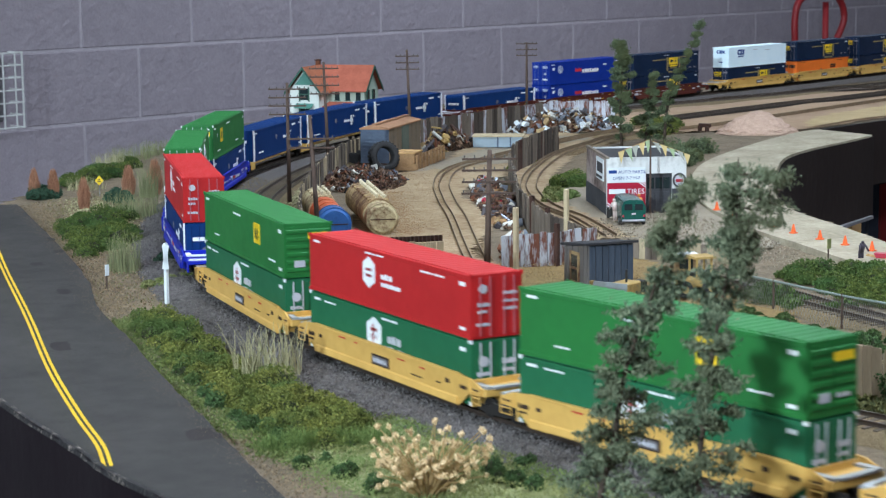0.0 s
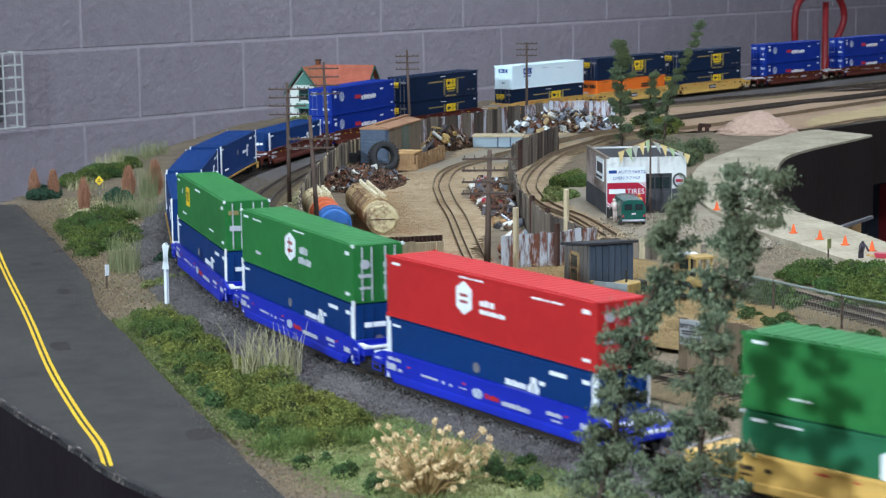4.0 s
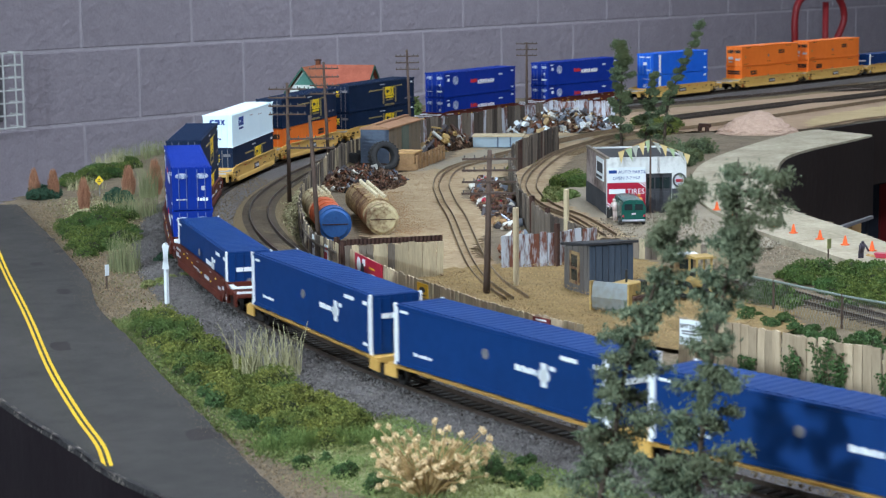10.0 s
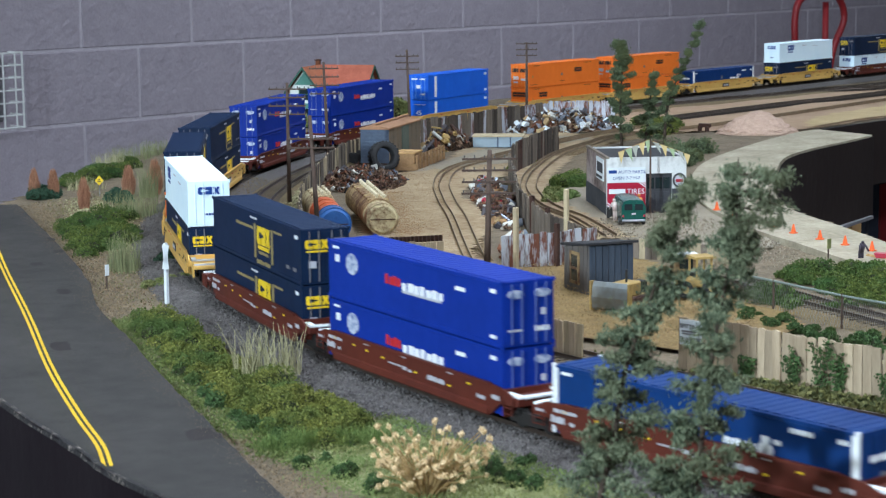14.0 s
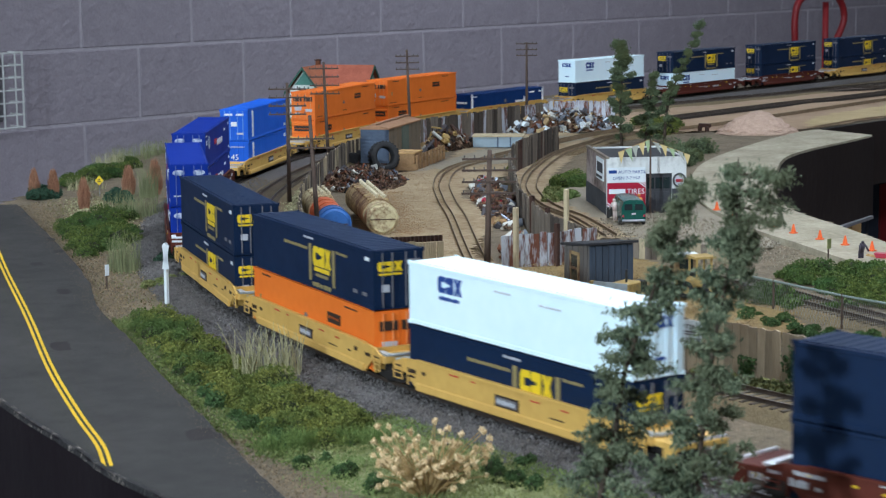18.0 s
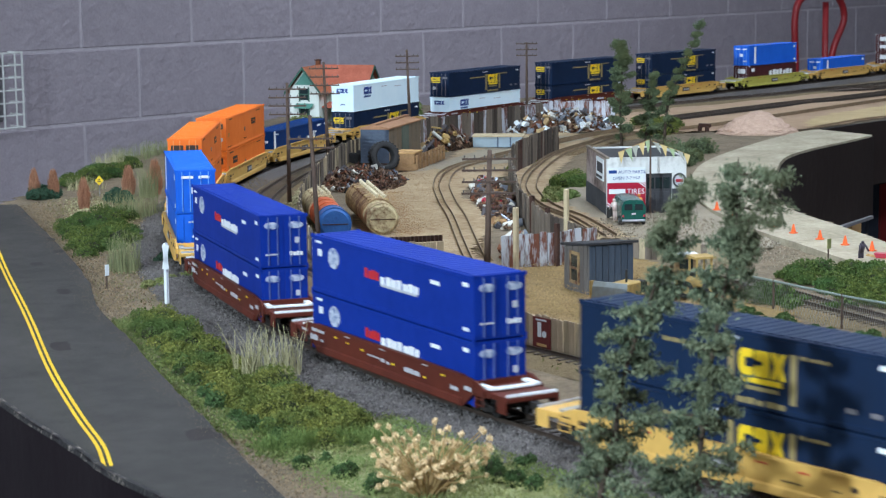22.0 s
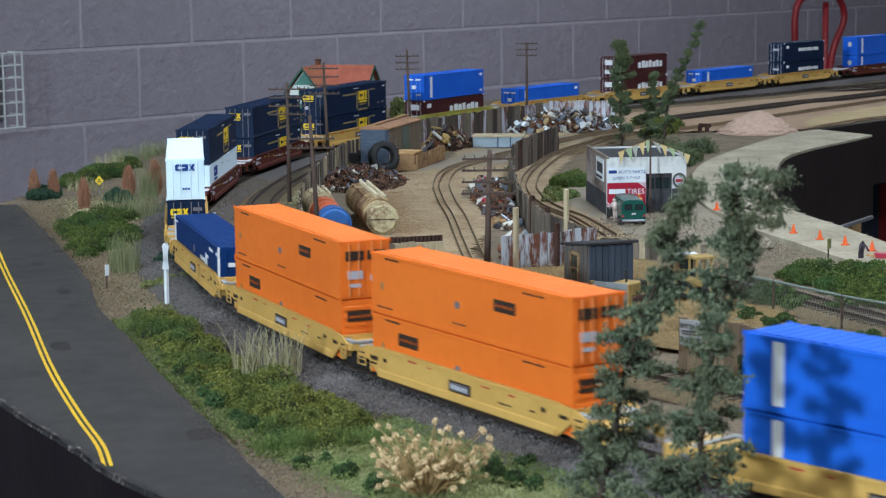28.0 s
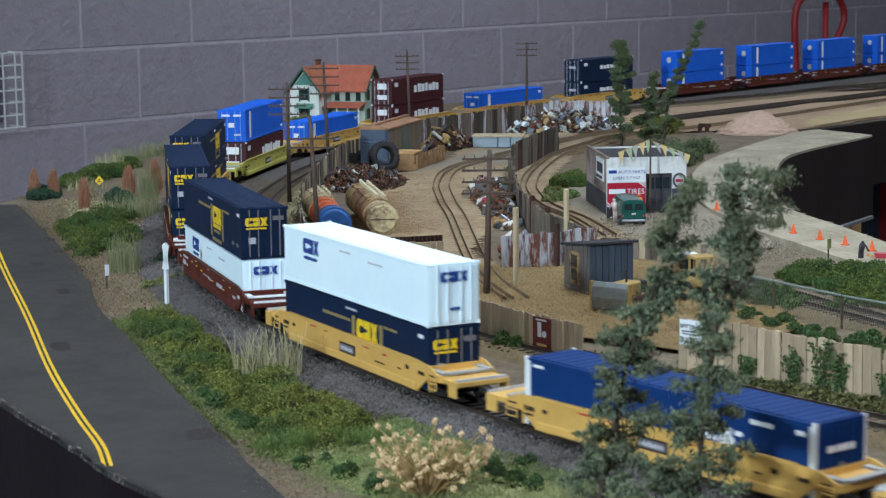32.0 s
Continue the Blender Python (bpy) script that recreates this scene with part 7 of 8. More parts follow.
# gravel pile and buffer stop
bm = bmesh.new()
bmesh.ops.create_icosphere(bm, subdivisions=5, radius=1)
for v in bm.verts:
    r = math.hypot(v.co.x, v.co.y)
    z = (0.35 * max(0.0, 1 - r) + 0.65 * max(0.0, 1 - r * r)) if v.co.z > 0 else -0.05
    v.co = Vector((v.co.x * 0.054, v.co.y * 0.036, z * 0.029)) * (1 + 0.10 * noise.noise(v.co * 5) + 0.05 * noise.noise(v.co * 19))
single("sand_mound", bm, PILE, pose(2.268, 1.406, GZ, 0, 0, -49), "heap of pinkish crushed gravel by the track", "gravel pile")
bf = holder("buffer_stop", pose(2.212, 1.452, GZ + 0.004, 0, 0, 10), "dark rusty buffer stop at the end of the siding", "buffer stop")
part("beam", B(-0.001, -0.008, 0.005, 0.003, 0.008, 0.010), RUST_DARK, bf)
for y in (-0.006, 0.004):
    part("strut", B(-0.008, y, 0, 0.001, y + 0.002, 0.007), RUST_DARK, bf)

# ---- the house behind the line ----
house = holder("house", pose(2.042, 2.016, GZ, 0, 0, math.degrees(math.atan2(-0.94, 0.35))), "white clapboard house with red roof and green gables", "house")


def gable(name, x0, x1, y0, y1, eave, ridge, along, wall, parent):
    """Walls under a pitched roof; along: the ridge's axis."""
    if along == "x":
        ym = (y0 + y1) / 2
        return part(name, P([(y0, 0), (y1, 0), (y1, eave), (ym, ridge), (y0, eave)], "x", x0, x1), wall, parent)
    xm = (x0 + x1) / 2
    return part(name, P([(x0, 0), (x1, 0), (x1, eave), (xm, ridge), (x0, eave)], "y", y0, y1), wall, parent)


# local x runs along the house front to its right, y to its back
gable("main_wall", 0.0, 0.095, 0.0, 0.050, 0.050, 0.078, "x", HOUSE_SIDE, house)
gable("wing_wall", -0.004, 0.040, -0.034, 0.020, 0.050, 0.078, "y", HOUSE_WALL, house)
for s in (0, 1):
    y0, z0, y1, z1 = ((-0.006, 0.0462, 0.0252, 0.0808), (0.0560, 0.0462, 0.0248, 0.0808))[s]
    part("roof_plane", P([(y0, z0), (y1, z1), (y1, z1 + 0.0016), (y0, z0 + 0.0016)] if s == 0 else [(y1, z1), (y0, z0), (y0, z0 + 0.0016), (y1, z1 + 0.0016)], "x", 0.010, 0.100), ROOF_RED, house, "red shingle roof")
for s in (0, 1):
    x0, z0, x1, z1 = ((-0.010, 0.0446, 0.0182, 0.0808), (0.046, 0.0446, 0.0178, 0.0808))[s]
    part("roof_plane", P([(x0, z0), (x1, z1), (x1, z1 + 0.0016), (x0, z0 + 0.0016)] if s == 0 else [(x1, z1), (x0, z0), (x0, z0 + 0.0016), (x1, z1 + 0.0016)], "y", -0.040, 0.026), ROOF_TAN, house, "weathered orange shingle roof")
    part("barge_board", P([(x0, z0 - 0.002), (x1, z1 - 0.002), (x1, z1 + 0.002), (x0, z0 + 0.002)] if s == 0 else [(x1, z1 - 0.002), (x0, z0 - 0.002), (x0, z0 + 0.002), (x1, z1 + 0.002)], "y", -0.0412, -0.0398), HOUSE_TRIM, house, "dark green barge board")
    y0, z0, y1, z1 = ((-0.006, 0.0440, 0.0252, 0.0786), (0.0560, 0.0440, 0.0248, 0.0786))[s]
    part("barge_board", P([(y0, z0), (y1, z1), (y1, z1 + 0.004), (y0, z0 + 0.004)] if s == 0 else [(y1, z1), (y0, z0), (y0, z0 + 0.004), (y1, z1 + 0.004)], "x", 0.1002, 0.1014), HOUSE_TRIM, house, "dark green barge board")
part("gable_panel", P([(0.004, 0.057), (0.032, 0.057), (0.018, 0.074)], "y", -0.0348, -0.0340), TEAL, house, "teal gable panel")
ch = part("chimney", B(0.012, 0.020, 0.074, 0.018, 0.026, 0.090), RUST, house, "brick chimney")
part("chimney_cap", B(0.0112, 0.0192, 0.088, 0.0188, 0.0268, 0.0896), RUST_DARK, ch)
for x0, z0 in ((0.012, 0.036), (0.012, 0.008)):
    w = part("window", B(x0, -0.0346, z0, x0 + 0.012, -0.0339, z0 + 0.016), GLASS_DARK, house)
    for b in ((x0 - 0.002, -0.0352, z0 - 0.002, x0, -0.0339, z0 + 0.018), (x0 + 0.012, -0.0352, z0 - 0.002, x0 + 0.014, -0.0339, z0 + 0.018), (x0, -0.0352, z0 + 0.0072, x0 + 0.012, -0.0345, z0 + 0.0086)):
        part("frame", B(*b), HOUSE_TRIM, w)
part("awning", P([(-0.044, 0.0262), (-0.034, 0.0312), (-0.034, 0.0300), (-0.044, 0.0250)], "x", 0.006, 0.032), TEAL, house, "teal window awning")
for x0, z0 in ((0.050, 0.034), (0.066, 0.034), (0.082, 0.034), (0.062, 0.006)):
    w = part("window", B(x0, -0.0006, z0, x0 + 0.007, 0.0001, z0 + 0.011), GLASS_DARK, house)
    part("frame", B(x0 - 0.001, -0.0010, z0 - 0.001, x0 + 0.008, -0.0006, z0), HOUSE_TRIM, w)
for y0, z0 in ((0.010, 0.034), (0.010, 0.008), (0.030, 0.034), (0.030, 0.008)):
    w = part("window", B(0.0949, y0, z0, 0.0956, y0 + 0.008, z0 + 0.014), GLASS_DARK, house)
    part("shutter", B(0.0949, y0 - 0.003, z0, 0.0958, y0 - 0.0006, z0 + 0.014), HOUSE_TRIM, w)
part("porch_roof", P([(-0.026, 0.0250), (0.0, 0.0305), (0.0, 0.0318), (-0.026, 0.0263)], "x", 0.041, 0.098), ROOF_RED, house)
part("porch_floor", B(0.041, -0.025, 0, 0.097, 0, 0.004), PLANK_GREY, house)
for x in (0.046, 0.062, 0.078, 0.094):
    part("porch_post", B(x, -0.0245, 0.004, x + 0.002, -0.0225, 0.0256), HOUSE_WALL, house)

# ---- things on and before the north wall ----
cg = holder("wire_guard", pose(3.288, WALL_Y - 0.06, 0.955), "white wire guard cage on the block wall", "wire guard")
for k in range(7):
    z = -0.098 + k * 0.0327
    part("bar", pipe(bmesh.new(), [(-0.11, 0, z), (0.040, 0, z), (0.040, 0.06, z)], 0.0024, 6), CAGE, cg)
for x in (-0.104, -0.065, -0.026, 0.013, 0.036):
    part("bar", R((x, -0.002, -0.100), (x, -0.002, 0.100), 0.0024, n=6), CAGE, cg)
# sheet added inside the guard: its grey darkens gaps where only wall stands
part("back_plate", B(-0.10, 0.048, -0.085, 0.010, 0.058, 0.085, bevel=0.004), DIM, cg, "added grey sheet darkening the gaps between the bars")
ht = holder("hand_truck", pose(6.55, 3.9, 0.0), "red tubular hand truck standing by the wall", "hand truck")
loop = smooth_line([(0.004, 0, 0.15), (0.0, 0, 0.55), (0.0, 0, 0.86), (-0.012, 0, 1.04), (0.03, 0, 1.115), (0.16, 0, 1.135), (0.30, 0, 1.115), (0.35, 0, 1.03), (0.26, 0, 0.89), (0.20, 0, 0.55), (0.20, 0, 0.15)], 5)
part("frame", pipe(bmesh.new(), loop, 0.013, 10), RED_TUBE, ht, smooth=True)
part("frame", pipe(bmesh.new(), [(0.245, 0.02, 0.12), (0.245, 0.02, 1.10)], 0.012, 10), RED_TUBE, ht, smooth=True)
part("toe_plate", B(-0.06, -0.18, 0.0, 0.30, 0.03, 0.012), RED_TUBE, ht)
for x in (-0.07, 0.27):
    part("wheel", R((x, 0.06, 0.12), (x + 0.05, 0.06, 0.12), 0.12, n=18), RUBBER, ht)
single("shelf_ledge", B(0, -0.003, -0.0018, 0.120, 0.003, 0.0018), DIM, pose(2.155, 1.2215, GZ - 0.099, 0, 0, 9.5), "pale wooden ledge under the black table front", "ledge")
single("table_leg", B(-0.012, -0.012, 0, 0.012, 0.012, GZ - 0.09), TIMBER, pose(2.330, 1.305, 0), "unpainted timber leg under the far table", "table leg", "legs of the layout")
for x0, x1, y, mt, label in ((2.36, 2.623, 1.425, paint("navy_cloth", (40, 46, 60), (30, 34, 46), 12, 0.9), "dark navy cloth drape under the far table"), (2.625, 3.3, 1.42, paint("red_cloth", (128, 26, 30), (104, 20, 24), 12, 0.9), "dark red cloth drape under the far table")):
    n = int((x1 - x0) / 0.008)
    front = [(x0 + (x1 - x0) * k / n, y + 0.005 * math.sin(k * 1.1) + 0.003 * math.sin(k * 0.37)) for k in range(n + 1)]
    single("cloth_drape", P(front + [(x, v + 0.004) for x, v in reversed(front)], "z", 0.02, GZ - 0.092), mt, Matrix(), label, "cloth")

# ---- plants along the asphalt road ----
bush([(0.822, 0.958), (0.756, 0.840), (0.702, 0.740), (0.676, 0.672), (0.690, 0.655), (0.738, 0.690), (0.768, 0.775), (0.815, 0.880), (0.868, 0.975), (0.862, 1.005)], 240, 0.0080, 0.0092, 430, 0.0014, LEAF_BUSH, "olive green spreading bush beside the asphalt road", z=GZ - 0.001)
bush([(0.806, 0.928), (0.747, 0.834), (0.693, 0.740), (0.667, 0.676), (0.678, 0.668), (0.710, 0.740), (0.762, 0.832), (0.814, 0.916)], 70, 0.0050, 0.0064, 230, 0.0015, LEAF_SHADE, "dark green low growth at the bush's road side", z=GZ - 0.001)
for x, y, k in ((0.6553, 0.6537, 1.0), (0.6562, 0.6257, 1.05), (0.6658, 0.6488, 0.8), (0.6445, 0.5974, 0.9), (0.6932, 0.5673, 1.3), (0.6909, 0.5527, 1.1), (0.6905, 0.5392, 1.2), (0.6977, 0.5879, 0.9), (0.7194, 0.5687, 1.2)):
    bush([(x - 0.004, y - 0.004), (x + 0.004, y - 0.004), (x + 0.004, y + 0.004), (x - 0.004, y + 0.004)], 5, 0.0038 * k, 0.0062 * k, 150, 0.0013, LEAF_SHADE, "small dark green tuft on the grass mat", group="small tufts on the grass")
bush([(1.165, 1.450), (1.062, 1.335), (1.020, 1.250), (1.070, 1.262), (1.150, 1.340), (1.225, 1.440)], 60, 0.0105, 0.009, 300, 0.0019, LEAF_HEDGE, "deep green bush between road and track")
bush([(1.318, 1.650), (1.375, 1.665), (1.50, 1.745), (1.54, 1.80), (1.44, 1.755), (1.35, 1.695)], 44, 0.010, 0.009, 260, 0.0020, LEAF_HEDGE, "deep green bush at the table's back edge")
bush([(1.235, 1.598), (1.256, 1.618), (1.29, 1.645), (1.275, 1.60)], 8, 0.009, 0.011, 200, 0.0028, LEAF_TEAL, "dark teal bush under the dry weeds")
bush([(1.262, 1.515), (1.31, 1.560), (1.335, 1.552), (1.275, 1.500)], 9, 0.006, 0.008, 200, 0.0028, LEAF_TEAL, "dark teal bush by the yellow sign")
bush([(1.02, 1.165), (1.05, 1.20), (1.085, 1.225), (1.06, 1.165)], 9, 0.007, 0.008, 200, 0.0026, LEAF_TEAL, "dark teal low plants near the ballast")
bush([(0.985, 1.135), (0.955, 1.105), (0.95, 1.08), (0.99, 1.095)], 10, 0.006, 0.006, 200, 0.0022, MOSS, "yellowish moss clumps by the white post")
bush([(1.27, 1.41), (1.32, 1.47), (1.38, 1.525), (1.34, 1.50)], 8, 0.010, 0.012, 200, 0.0028, LEAF_RUST, "reddish brown scrub near the track")
for x, y, h, r in ((1.251, 1.612, 0.031, 0.0100), (1.270, 1.606, 0.029, 0.0100), (1.222, 1.500, 0.032, 0.0104), (1.322, 1.552, 0.032, 0.0120), (1.342, 1.535, 0.038, 0.0130)):
    weed_cone(x, y, h, r, LEAF_RUST, "dry reddish brown upright weed")
grass_tuft(0.783, 0.806, 120, 0.012, 0.029, STRAW, "tall pale grass tuft growing in the bush", 0.34, ex=1.6, ang=-0.8, broad=1.9)
for x, y, r in ((0.7038, 0.6613, 0.011), (0.6709, 0.6813, 0.009), (0.6851, 0.6777, 0.007), (0.757, 0.772, 0.007)):
    grass_tuft(x, y, 420, r, 0.009, LEAF_FRESH, "short fresh green grass beside the bush", 0.6, ex=1.5, ang=-0.8)
grass_tuft(0.997, 1.178, 170, 0.013, 0.028, STRAW_GREEN, "tall grey green grass tuft beside the bush", 0.25)
grass_tuft(1.328, 1.530, 120, 0.010, 0.034, STRAW_GREEN, "tall grey green grass by the dry weeds", 0.25)
grass_tuft(1.215, 1.420, 260, 0.018, 0.024, STRAW_GREEN, "short grey green grass behind the bush", 0.3, ex=1.6, ang=-0.8)
grass_tuft(1.56, 1.825, 200, 0.020, 0.018, STRAW_GREEN, "tall dry grass along the table's back edge", 0.3, ex=2.4, ang=0.5)
grass_tuft(1.49, 1.78, 200, 0.016, 0.018, STRAW, "tall dry grass at the back edge", 0.3, ex=2.0, ang=0.5)
grass_tuft(1.63, 1.862, 150, 0.016, 0.017, STRAW_GREEN, "tall green grass at the back edge", 0.3, ex=2.0, ang=0.5)
grass_tuft(1.335, 1.635, 160, 0.02, 0.012, STRAW, "short straw grass at the table edge", 0.5)

# white crossing post, small marker, diamond sign
wp = holder("crossing_post", pose(0.914, 1.037, GZ), "white railway crossing post with folded arms", "crossing post")
part("post", B(-0.0013, -0.0013, -0.002, 0.0013, 0.0013, 0.043, bevel=0.0003), SIGN_WHITE, wp)
for a in (83, -80):
    ob = part("arm", B(-0.0085, -0.0022, -0.0012, 0.0085, -0.0014, 0.0012), SIGN_WHITE, wp)
    ob.matrix_local = pose(0, 0, 0.0335, 0, a, -45)
mk = holder("marker_post", pose(0.932, 1.122, GZ), "short white-topped wooden marker post", "marker post")
part("stake", R((0, 0, -0.002), (0, 0, 0.012), 0.0008, n=6), POLE_WOOD, mk)
part("plate", B(-0.0018, -0.0012, 0.010, 0.0018, -0.0006, 0.018, bevel=0.0002), SIGN_WHITE, mk)
ds = holder("road_sign", pose(1.306, 1.578, GZ, 0, 0, -49), "yellow diamond road warning sign on a post", "road sign")
part("stake", R((0, 0, -0.002), (0, 0, 0.016), 0.0006, n=6), STEEL, ds)
part("plate", P([(0, 0.0100), (0.0042, 0.0150), (0, 0.0200), (-0.0042, 0.0150)], "y", -0.0012, -0.0006), GOLD, ds)
part("marking", B(-0.0016, -0.0016, 0.0138, 0.0016, -0.0012, 0.0147), BLACK, ds)
part("marking", B(-0.0012, -0.0016, 0.0156, 0.0012, -0.0012, 0.0164), BLACK, ds)

# dry flowering shrub
fl = holder("dry_shrub", pose(0.652, 0.571, GZ), "dry cream flowering shrub at the layout edge", "shrub")
spots = []
bm = bmesh.new()
for i in range(120):
    a, d = rnd(0, 6.28), 0.0225 * math.sqrt(rnd(0, 1))
    rise = rnd(0.010, 0.030) if i % 5 else rnd(0.030, 0.041)
    tip = Vector((d * math.cos(a) * 1.25 * 0.651 + d * math.sin(a) * 0.759, -d * math.cos(a) * 1.25 * 0.759 + d * math.sin(a) * 0.651, rise * (1 - 0.30 * d / 0.023)))
    mid = tip * 0.55 + Vector((rnd(-0.003, 0.003), rnd(-0.003, 0.003), 0.002))
    rod(bm, (tip.x * 0.15, tip.y * 0.15, 0), mid, 0.0004, 0.0003, 4)
    rod(bm, mid, tip, 0.0003, 0.0002, 4)
    wide = rnd(0.0009, 0.0016)
    for _ in range(48):
        q = Vector((rng.gauss(0, 1), rng.gauss(0, 1), rng.gauss(0, 1))).normalized() * wide * rnd(0.5, 1.25)
        spots.append(tuple(tip + q))
part("branchwork", bm, STEM, fl)
ob = new("bloom", leaf_mesh("bloom", spots, 0.0009, CREAM, long=1.5))
ob.parent = fl

# grass mat and scatter in the foreground
ground_sheet("ground_grass", smooth_line([(0.640, 0.612), (0.662, 0.650), (0.700, 0.690), (0.745, 0.685), (0.755, 0.62), (0.735, 0.53), (0.725, 0.42), (0.62, 0.42), (0.62, 0.52), (0.640, 0.612)], 4), 0.004, GZ + 0.0016, paint("grass_mat", (144, 142, 98), (112, 118, 74), 45, 0.95, 0.8, 900), "yellowish green grass mat in the foreground", 1.6)


def scatter(name, poly, n, size, material, label, z=0.0, long=1.0, fade=0.004, patchy=1.0):
    xs, ys = [p[0] for p in poly], [p[1] for p in poly]
    spots = []
    while len(spots) < n:
        x, y = rnd(min(xs), max(xs)), rnd(min(ys), max(ys))
        if inside(x, y, poly) and noise.noise((x * 45, y * 45, n * 0.01)) > rnd(-0.9, 0.35) * patchy:
            spots.append((x + rng.gauss(0, fade), y + rng.gauss(0, fade), GZ + z + rnd(0, size)))
    ob = new(name, leaf_mesh(name, spots, size, material, long=long))
    return tagged(ob, label, "scatter", kind="stuff")


scatter("grass_scatter", [(0.628, 0.61), (0.655, 0.655), (0.70, 0.70), (0.76, 0.68), (0.74, 0.54), (0.70, 0.45), (0.61, 0.45), (0.615, 0.55)], 30000, 0.0008, MOSS, "fine yellowish green grass scatter", 0.0022, 1.8, 0.006, 0.6)
scatter("turf_scatter", [(0.650, 0.655), (0.672, 0.715), (0.735, 0.838), (0.800, 0.950), (0.845, 1.02), (0.862, 1.01), (0.80, 0.90), (0.74, 0.79), (0.70, 0.70)], 26000, 0.0011, leafy("turf_blade", (74, 88, 48), (124, 132, 78)), "fine green turf along the bush foot", 0.001, 1.8, 0.005, 0.7)
scatter("grass_scatter", [(0.86, 1.06), (0.92, 1.15), (1.02, 1.30), (1.14, 1.47), (1.24, 1.58), (1.36, 1.60), (1.25, 1.42), (1.05, 1.19), (0.93, 1.03)], 4200, 0.0011, OLIVE, "fine olive scatter on the earth bank", 0.0, 1.6)
scatter("weed_scatter", [(0.93, 0.62), (0.965, 0.80), (1.05, 0.985), (1.035, 0.995), (0.94, 0.82), (0.90, 0.66)], 2600, 0.0030, LEAF_BRUSH, "dark weeds along the fence foot", 0.0, 1.3)
scatter("weed_scatter", [(0.905, 0.42), (0.915, 0.62), (0.945, 0.62), (0.93, 0.42)], 3000, 0.0034, LEAF_BRUSH, "dark weeds along the fence foot", 0.0, 1.3)
scatter("grass_scatter", [(1.17, 1.20), (1.32, 1.35), (1.48, 1.48), (1.46, 1.43), (1.32, 1.30), (1.18, 1.15)], 3000, 0.0022, STRAW, "dry grass along the curved fence", 0.0, 1.6)


def vine(x, y, h, spread, label):
    """A thin creeper climbing the board fence."""
    top = holder("creeper", pose(x, y, GZ), label, "plant", "creepers on the board fence")
    bm = bmesh.new()
    spots = []
    for k in range(4):
        v = (k - 1.5) / 1.5 * spread
        tip = Vector((rnd(-0.001, 0.001), v * 1.3 + rnd(-0.001, 0.001), h * rnd(0.6, 1.05)))
        rod(bm, (0, v * 0.4, 0), tip, 0.0003, 0.0002, 4)
        for _ in range(70):
            t = rnd(0.05, 1.05) ** 0.8
            spots.append((tip.x * t + rng.gauss(-0.0006, 0.0007), v * 0.4 + (tip.y - v * 0.4) * t + rng.gauss(0, 0.0013), tip.z * t))
    part("stems", bm, BARK, top)
    ob = new("foliage", leaf_mesh("foliage", spots, 0.0017, LEAF_SHADE, long=1.4))
    ob.parent = top


for x, y, h, w in ((0.9455, 0.5620, 0.021, 0.003), (0.9425, 0.5425, 0.030, 0.004), (0.9430, 0.532, 0.026, 0.003), (0.940, 0.500, 0.018, 0.004), (0.938, 0.470, 0.020, 0.004), (0.951, 0.595, 0.013, 0.003)):
    vine(x, y, h, w, "thin dark green creeper climbing the boards")
bush([(1.145, 0.730), (1.105, 0.630), (1.092, 0.560), (1.050, 0.560), (1.075, 0.635), (1.118, 0.725)], 34, 0.0050, 0.0050, 150, 0.0019, LEAF_SHADE, "dark green weeds along the wire fence")
bush([(0.968, 0.842), (0.955, 0.815), (0.962, 0.80), (0.975, 0.83)], 7, 0.006, 0.012, 180, 0.0026, LEAF_DARK, "dark weeds growing against the board fence")
bush([(0.935, 0.77), (0.925, 0.74), (0.93, 0.735), (0.942, 0.76)], 6, 0.005, 0.010, 180, 0.0026, LEAF_DARK, "dark weeds growing against the board fence")
bush([(1.262, 0.770), (1.322, 0.762), (1.345, 0.715), (1.30, 0.64), (1.22, 0.60), (1.20, 0.66)], 80, 0.0095, 0.0070, 240, 0.0021, LEAF_HEDGE, "deep green ground cover by the concrete road")
bush([(1.16, 0.735), (1.20, 0.72), (1.17, 0.64), (1.14, 0.66)], 16, 0.009, 0.009, 200, 0.0026, LEAF_DARK, "dark green weeds behind the wire fence")
bush([(1.60, 1.232), (1.64, 1.262), (1.70, 1.285), (1.66, 1.225)], 12, 0.012, 0.011, 320, 0.0022, LEAF_HEDGE, "dark green bush behind the shop")
bush([(1.50, 1.16), (1.54, 1.19), (1.60, 1.235), (1.57, 1.18)], 12, 0.008, 0.007, 200, 0.003, MOSS, "yellow green weeds beside the shop")
bush([(1.80, 1.255), (1.90, 1.305), (2.02, 1.35), (2.04, 1.33), (1.92, 1.275), (1.83, 1.24)], 36, 0.013, 0.015, 320, 0.0022, LEAF_PINE, "dark green bushes behind the shop roof")
bush([(2.16, 1.50), (2.28, 1.60), (2.34, 1.59), (2.24, 1.50)], 16, 0.016, 0.014, 220, 0.0036, LEAF_BUSH, "olive green mound behind the trees")
bush([(1.70, 1.375), (1.76, 1.395), (1.82, 1.425), (1.78, 1.41)], 6, 0.006, 0.006, 180, 0.003, LEAF_BUSH, "green weeds at the plank fence foot")
bush([(2.175, 1.985), (2.20, 1.955), (2.225, 1.955), (2.20, 1.985)], 8, 0.010, 0.026, 220, 0.004, MOSS, "yellowish shrubs beside the house")
bush([(1.98, 1.98), (2.0, 1.95), (2.03, 1.95), (2.0, 1.99)], 6, 0.010, 0.014, 200, 0.0036, MOSS, "yellow green shrubs before the house")
st = holder("sign_post", pose(1.336, 0.765, GZ), "small weathered sign on a thin post", "sign post")
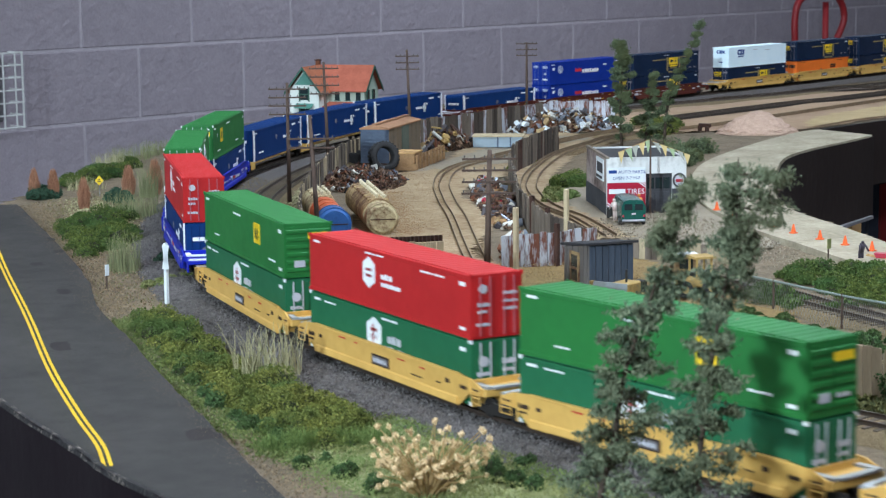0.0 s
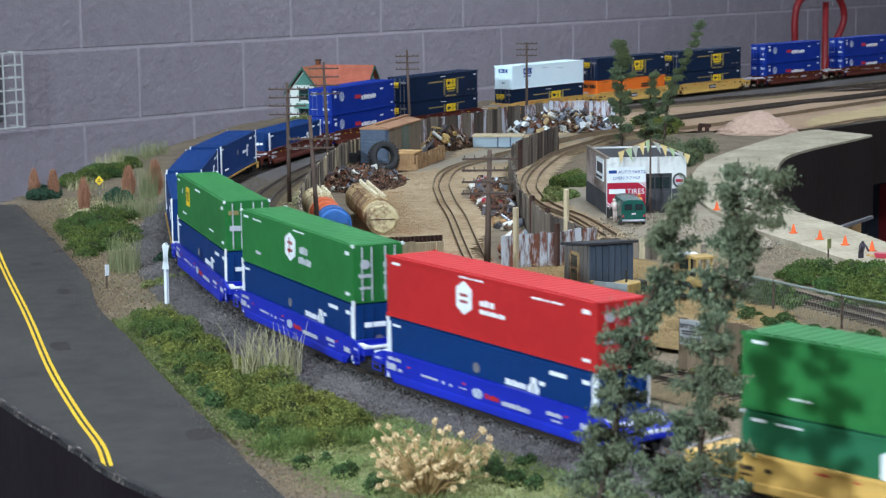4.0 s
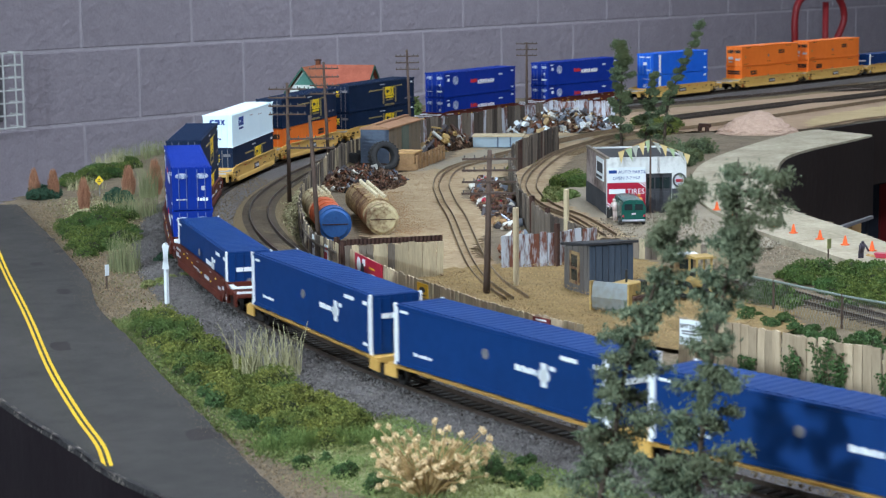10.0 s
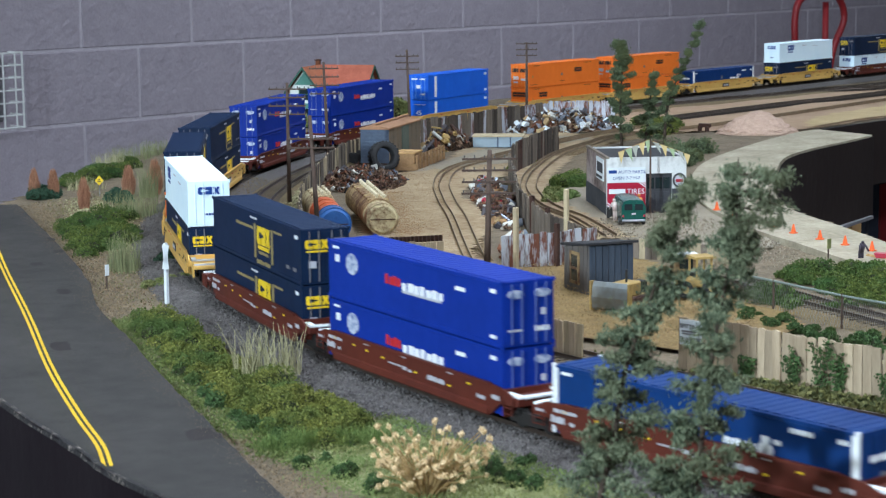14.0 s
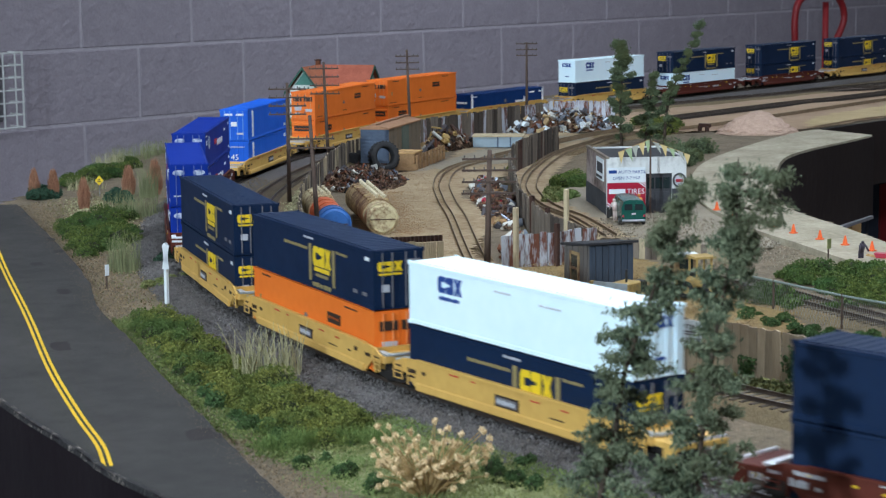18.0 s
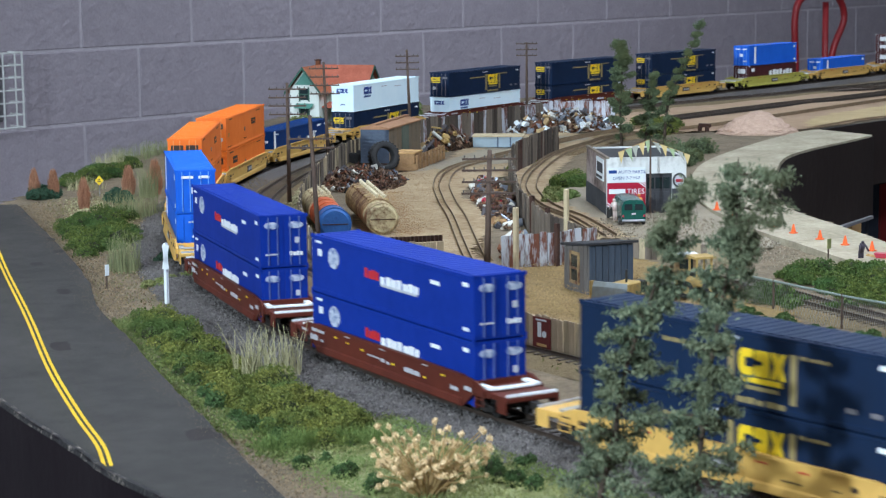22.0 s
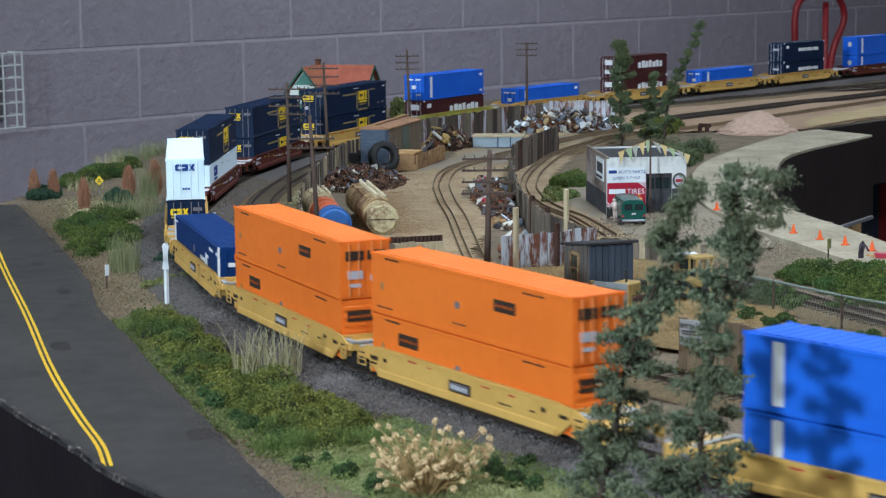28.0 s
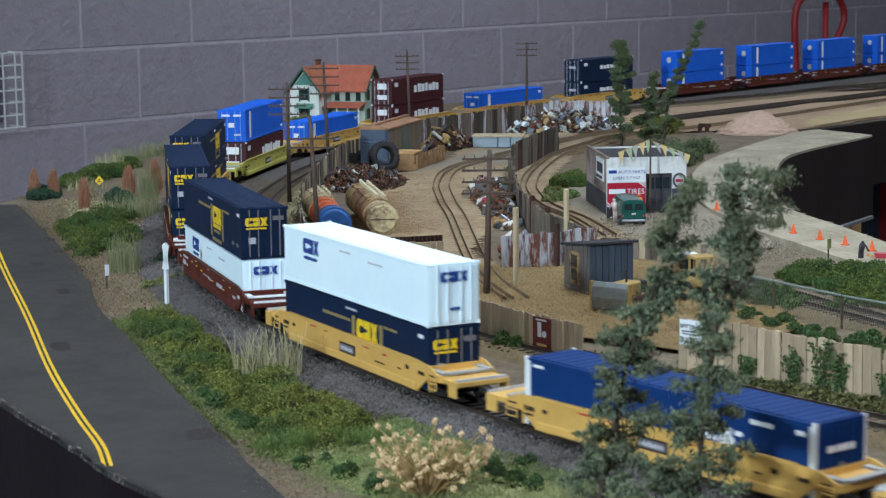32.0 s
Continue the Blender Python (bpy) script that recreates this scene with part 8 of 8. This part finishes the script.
part("stake", R((0, 0, -0.002), (0, 0, 0.015), 0.0007, n=6), POLE_WOOD, st)
part("plate", B(-0.0024, -0.0010, 0.013, 0.0024, -0.0004, 0.0205), MOSS, st)

# ---- trees ----
def limbs(n, reach, top=1.0, low=0.12, lift=0.002, side=None):
    out = []
    for i in range(n):
        t = low + (top - low) * (i + 0.5) / n
        k = reach * (1.25 - t * 0.85) * rnd(0.35, 1.1)
        out.append((t, k, rnd(0, 6.28), rnd(-0.002, 0.006) + lift))
    return out


tree([(0.604, 0.445, GZ - 0.003), (0.609, 0.446, 1.092), (0.615, 0.444, 1.114), (0.621, 0.443, 1.140), (0.628, 0.439, 1.161), (0.638, 0.434, 1.189), (0.648, 0.427, 1.212)], limbs(78, 0.0190, lift=-0.001), 74, 0.0064, 0.00088, LEAF_TREE, "slender grey green tree at the layout edge", "foreground trees", 0.0015)
tree([(0.620, 0.410, GZ - 0.003), (0.625, 0.412, 1.091), (0.628, 0.413, 1.112), (0.633, 0.413, 1.137), (0.640, 0.412, 1.167), (0.646, 0.410, 1.192), (0.651, 0.412, 1.222)], limbs(82, 0.0190, lift=-0.001) + [(0.97, 0.012, -0.85, 0.0), (0.97, 0.018, -0.85, -0.004), (0.93, 0.016, -0.86, -0.003), (0.88, 0.014, -0.86, 0.0)] + [(0.99, 0.022, -0.8, -0.003), (0.94, 0.021, -0.9, -0.008)], 74, 0.0064, 0.00088, LEAF_TREE, "slender grey green tree at the layout edge", "foreground trees", 0.0015)
tree([(2.026, 1.451, GZ - 0.003), (2.025, 1.452, GZ + 0.05), (2.026, 1.450, GZ + 0.10), (2.022, 1.454, GZ + 0.127)], limbs(50, 0.016), 150, 0.0078, 0.0011, LEAF_PINE, "dark green conifer behind the shop", "trees behind the shop", 0.002)
tree([(2.072, 1.420, GZ - 0.003), (2.076, 1.416, GZ + 0.05), (2.090, 1.402, GZ + 0.10), (2.108, 1.384, GZ + 0.155)], limbs(40, 0.011), 130, 0.0062, 0.0011, LEAF_PINE, "tall thin conifer leaning over the tracks", "trees behind the shop", 0.002)
tree([(2.075, 1.450, GZ - 0.003), (2.078, 1.446, GZ + 0.04), (2.082, 1.442, GZ + 0.092)], limbs(32, 0.013), 130, 0.0068, 0.0011, LEAF_PINE, "short dark conifer behind the shop", "trees behind the shop", 0.002)

scatter("yard_litter", [(1.10, 1.00), (1.22, 1.14), (1.36, 1.28), (1.52, 1.43), (1.70, 1.49), (1.66, 1.40), (1.50, 1.30), (1.34, 1.15), (1.18, 1.0)], 5000, 0.0007, pebble("yard_bit", (176, 146, 108), (128, 98, 68)), "rusty crumbs strewn over the yard dirt", 0.002)
scatter("rust_dust", [(1.262, 1.115), (1.300, 1.150), (1.372, 1.225), (1.450, 1.310), (1.490, 1.335), (1.470, 1.365), (1.400, 1.290), (1.310, 1.195), (1.262, 1.150)], 7000, 0.00055, pebble("rust_grain", (164, 126, 82), (124, 84, 50)), "fine rust dust on the dirt beside the boilers", 0.0022, 1.2, 0.008, 1.1)
scatter("straw_litter", [(1.00, 1.17), (1.10, 1.34), (1.20, 1.50), (1.26, 1.57), (1.30, 1.55), (1.22, 1.44), (1.08, 1.24)], 2200, 0.0013, STRAW, "dry straw bits on the earth bank", 0.0, 3.0)
scatter("gravel_stones", [(0.98, 0.68), (1.08, 0.66), (1.20, 0.80), (1.24, 0.92), (1.16, 0.95), (1.06, 0.97), (1.00, 0.88)], 9000, 0.0010, pebble("gravel_stone", (178, 148, 106), (112, 91, 65)), "loose tan gravel stones in the yard", 0.0035)
scatter("gravel_stones", [(1.36, 1.02), (1.30, 0.86), (1.26, 0.79), (1.34, 0.77), (1.46, 0.92), (1.53, 1.04), (1.46, 1.06)], 5000, 0.0014, pebble("path_stone", (170, 156, 136), (110, 98, 84)), "loose grey gravel before the shop", 0.002)
scatter("earth_crumbs", [(0.86, 1.06), (0.92, 1.15), (1.02, 1.30), (1.14, 1.47), (1.22, 1.58), (1.34, 1.58), (1.24, 1.40), (1.05, 1.18), (0.93, 1.02)], 7000, 0.0014, pebble("earth_crumb", (160, 136, 108), (92, 76, 60)), "brown earth crumbs on the bank", 0.0)

scatter("earth_crumbs", [(x + 0.002, y - 0.001) for x, y in road_right] + [(x + 0.018, y - 0.010) for x, y in reversed(road_right)], 9000, 0.0011, pebble("verge_crumb", (158, 136, 108), (94, 80, 62)), "brown earth crumbs along the road's edge", 0.0008, 1.0, 0.005, 0.8)
scatter("road_dust", [(x - 0.007, y + 0.004) for x, y in road_right[6:]] + [(x + 0.010, y - 0.006) for x, y in reversed(road_right[6:])], 9000, 0.0005, pebble("dust_grain", (128, 114, 96), (88, 80, 70)), "sandy dust drifted over the road's edge", 0.0034, 1.0, 0.004, 0.9)


motions()
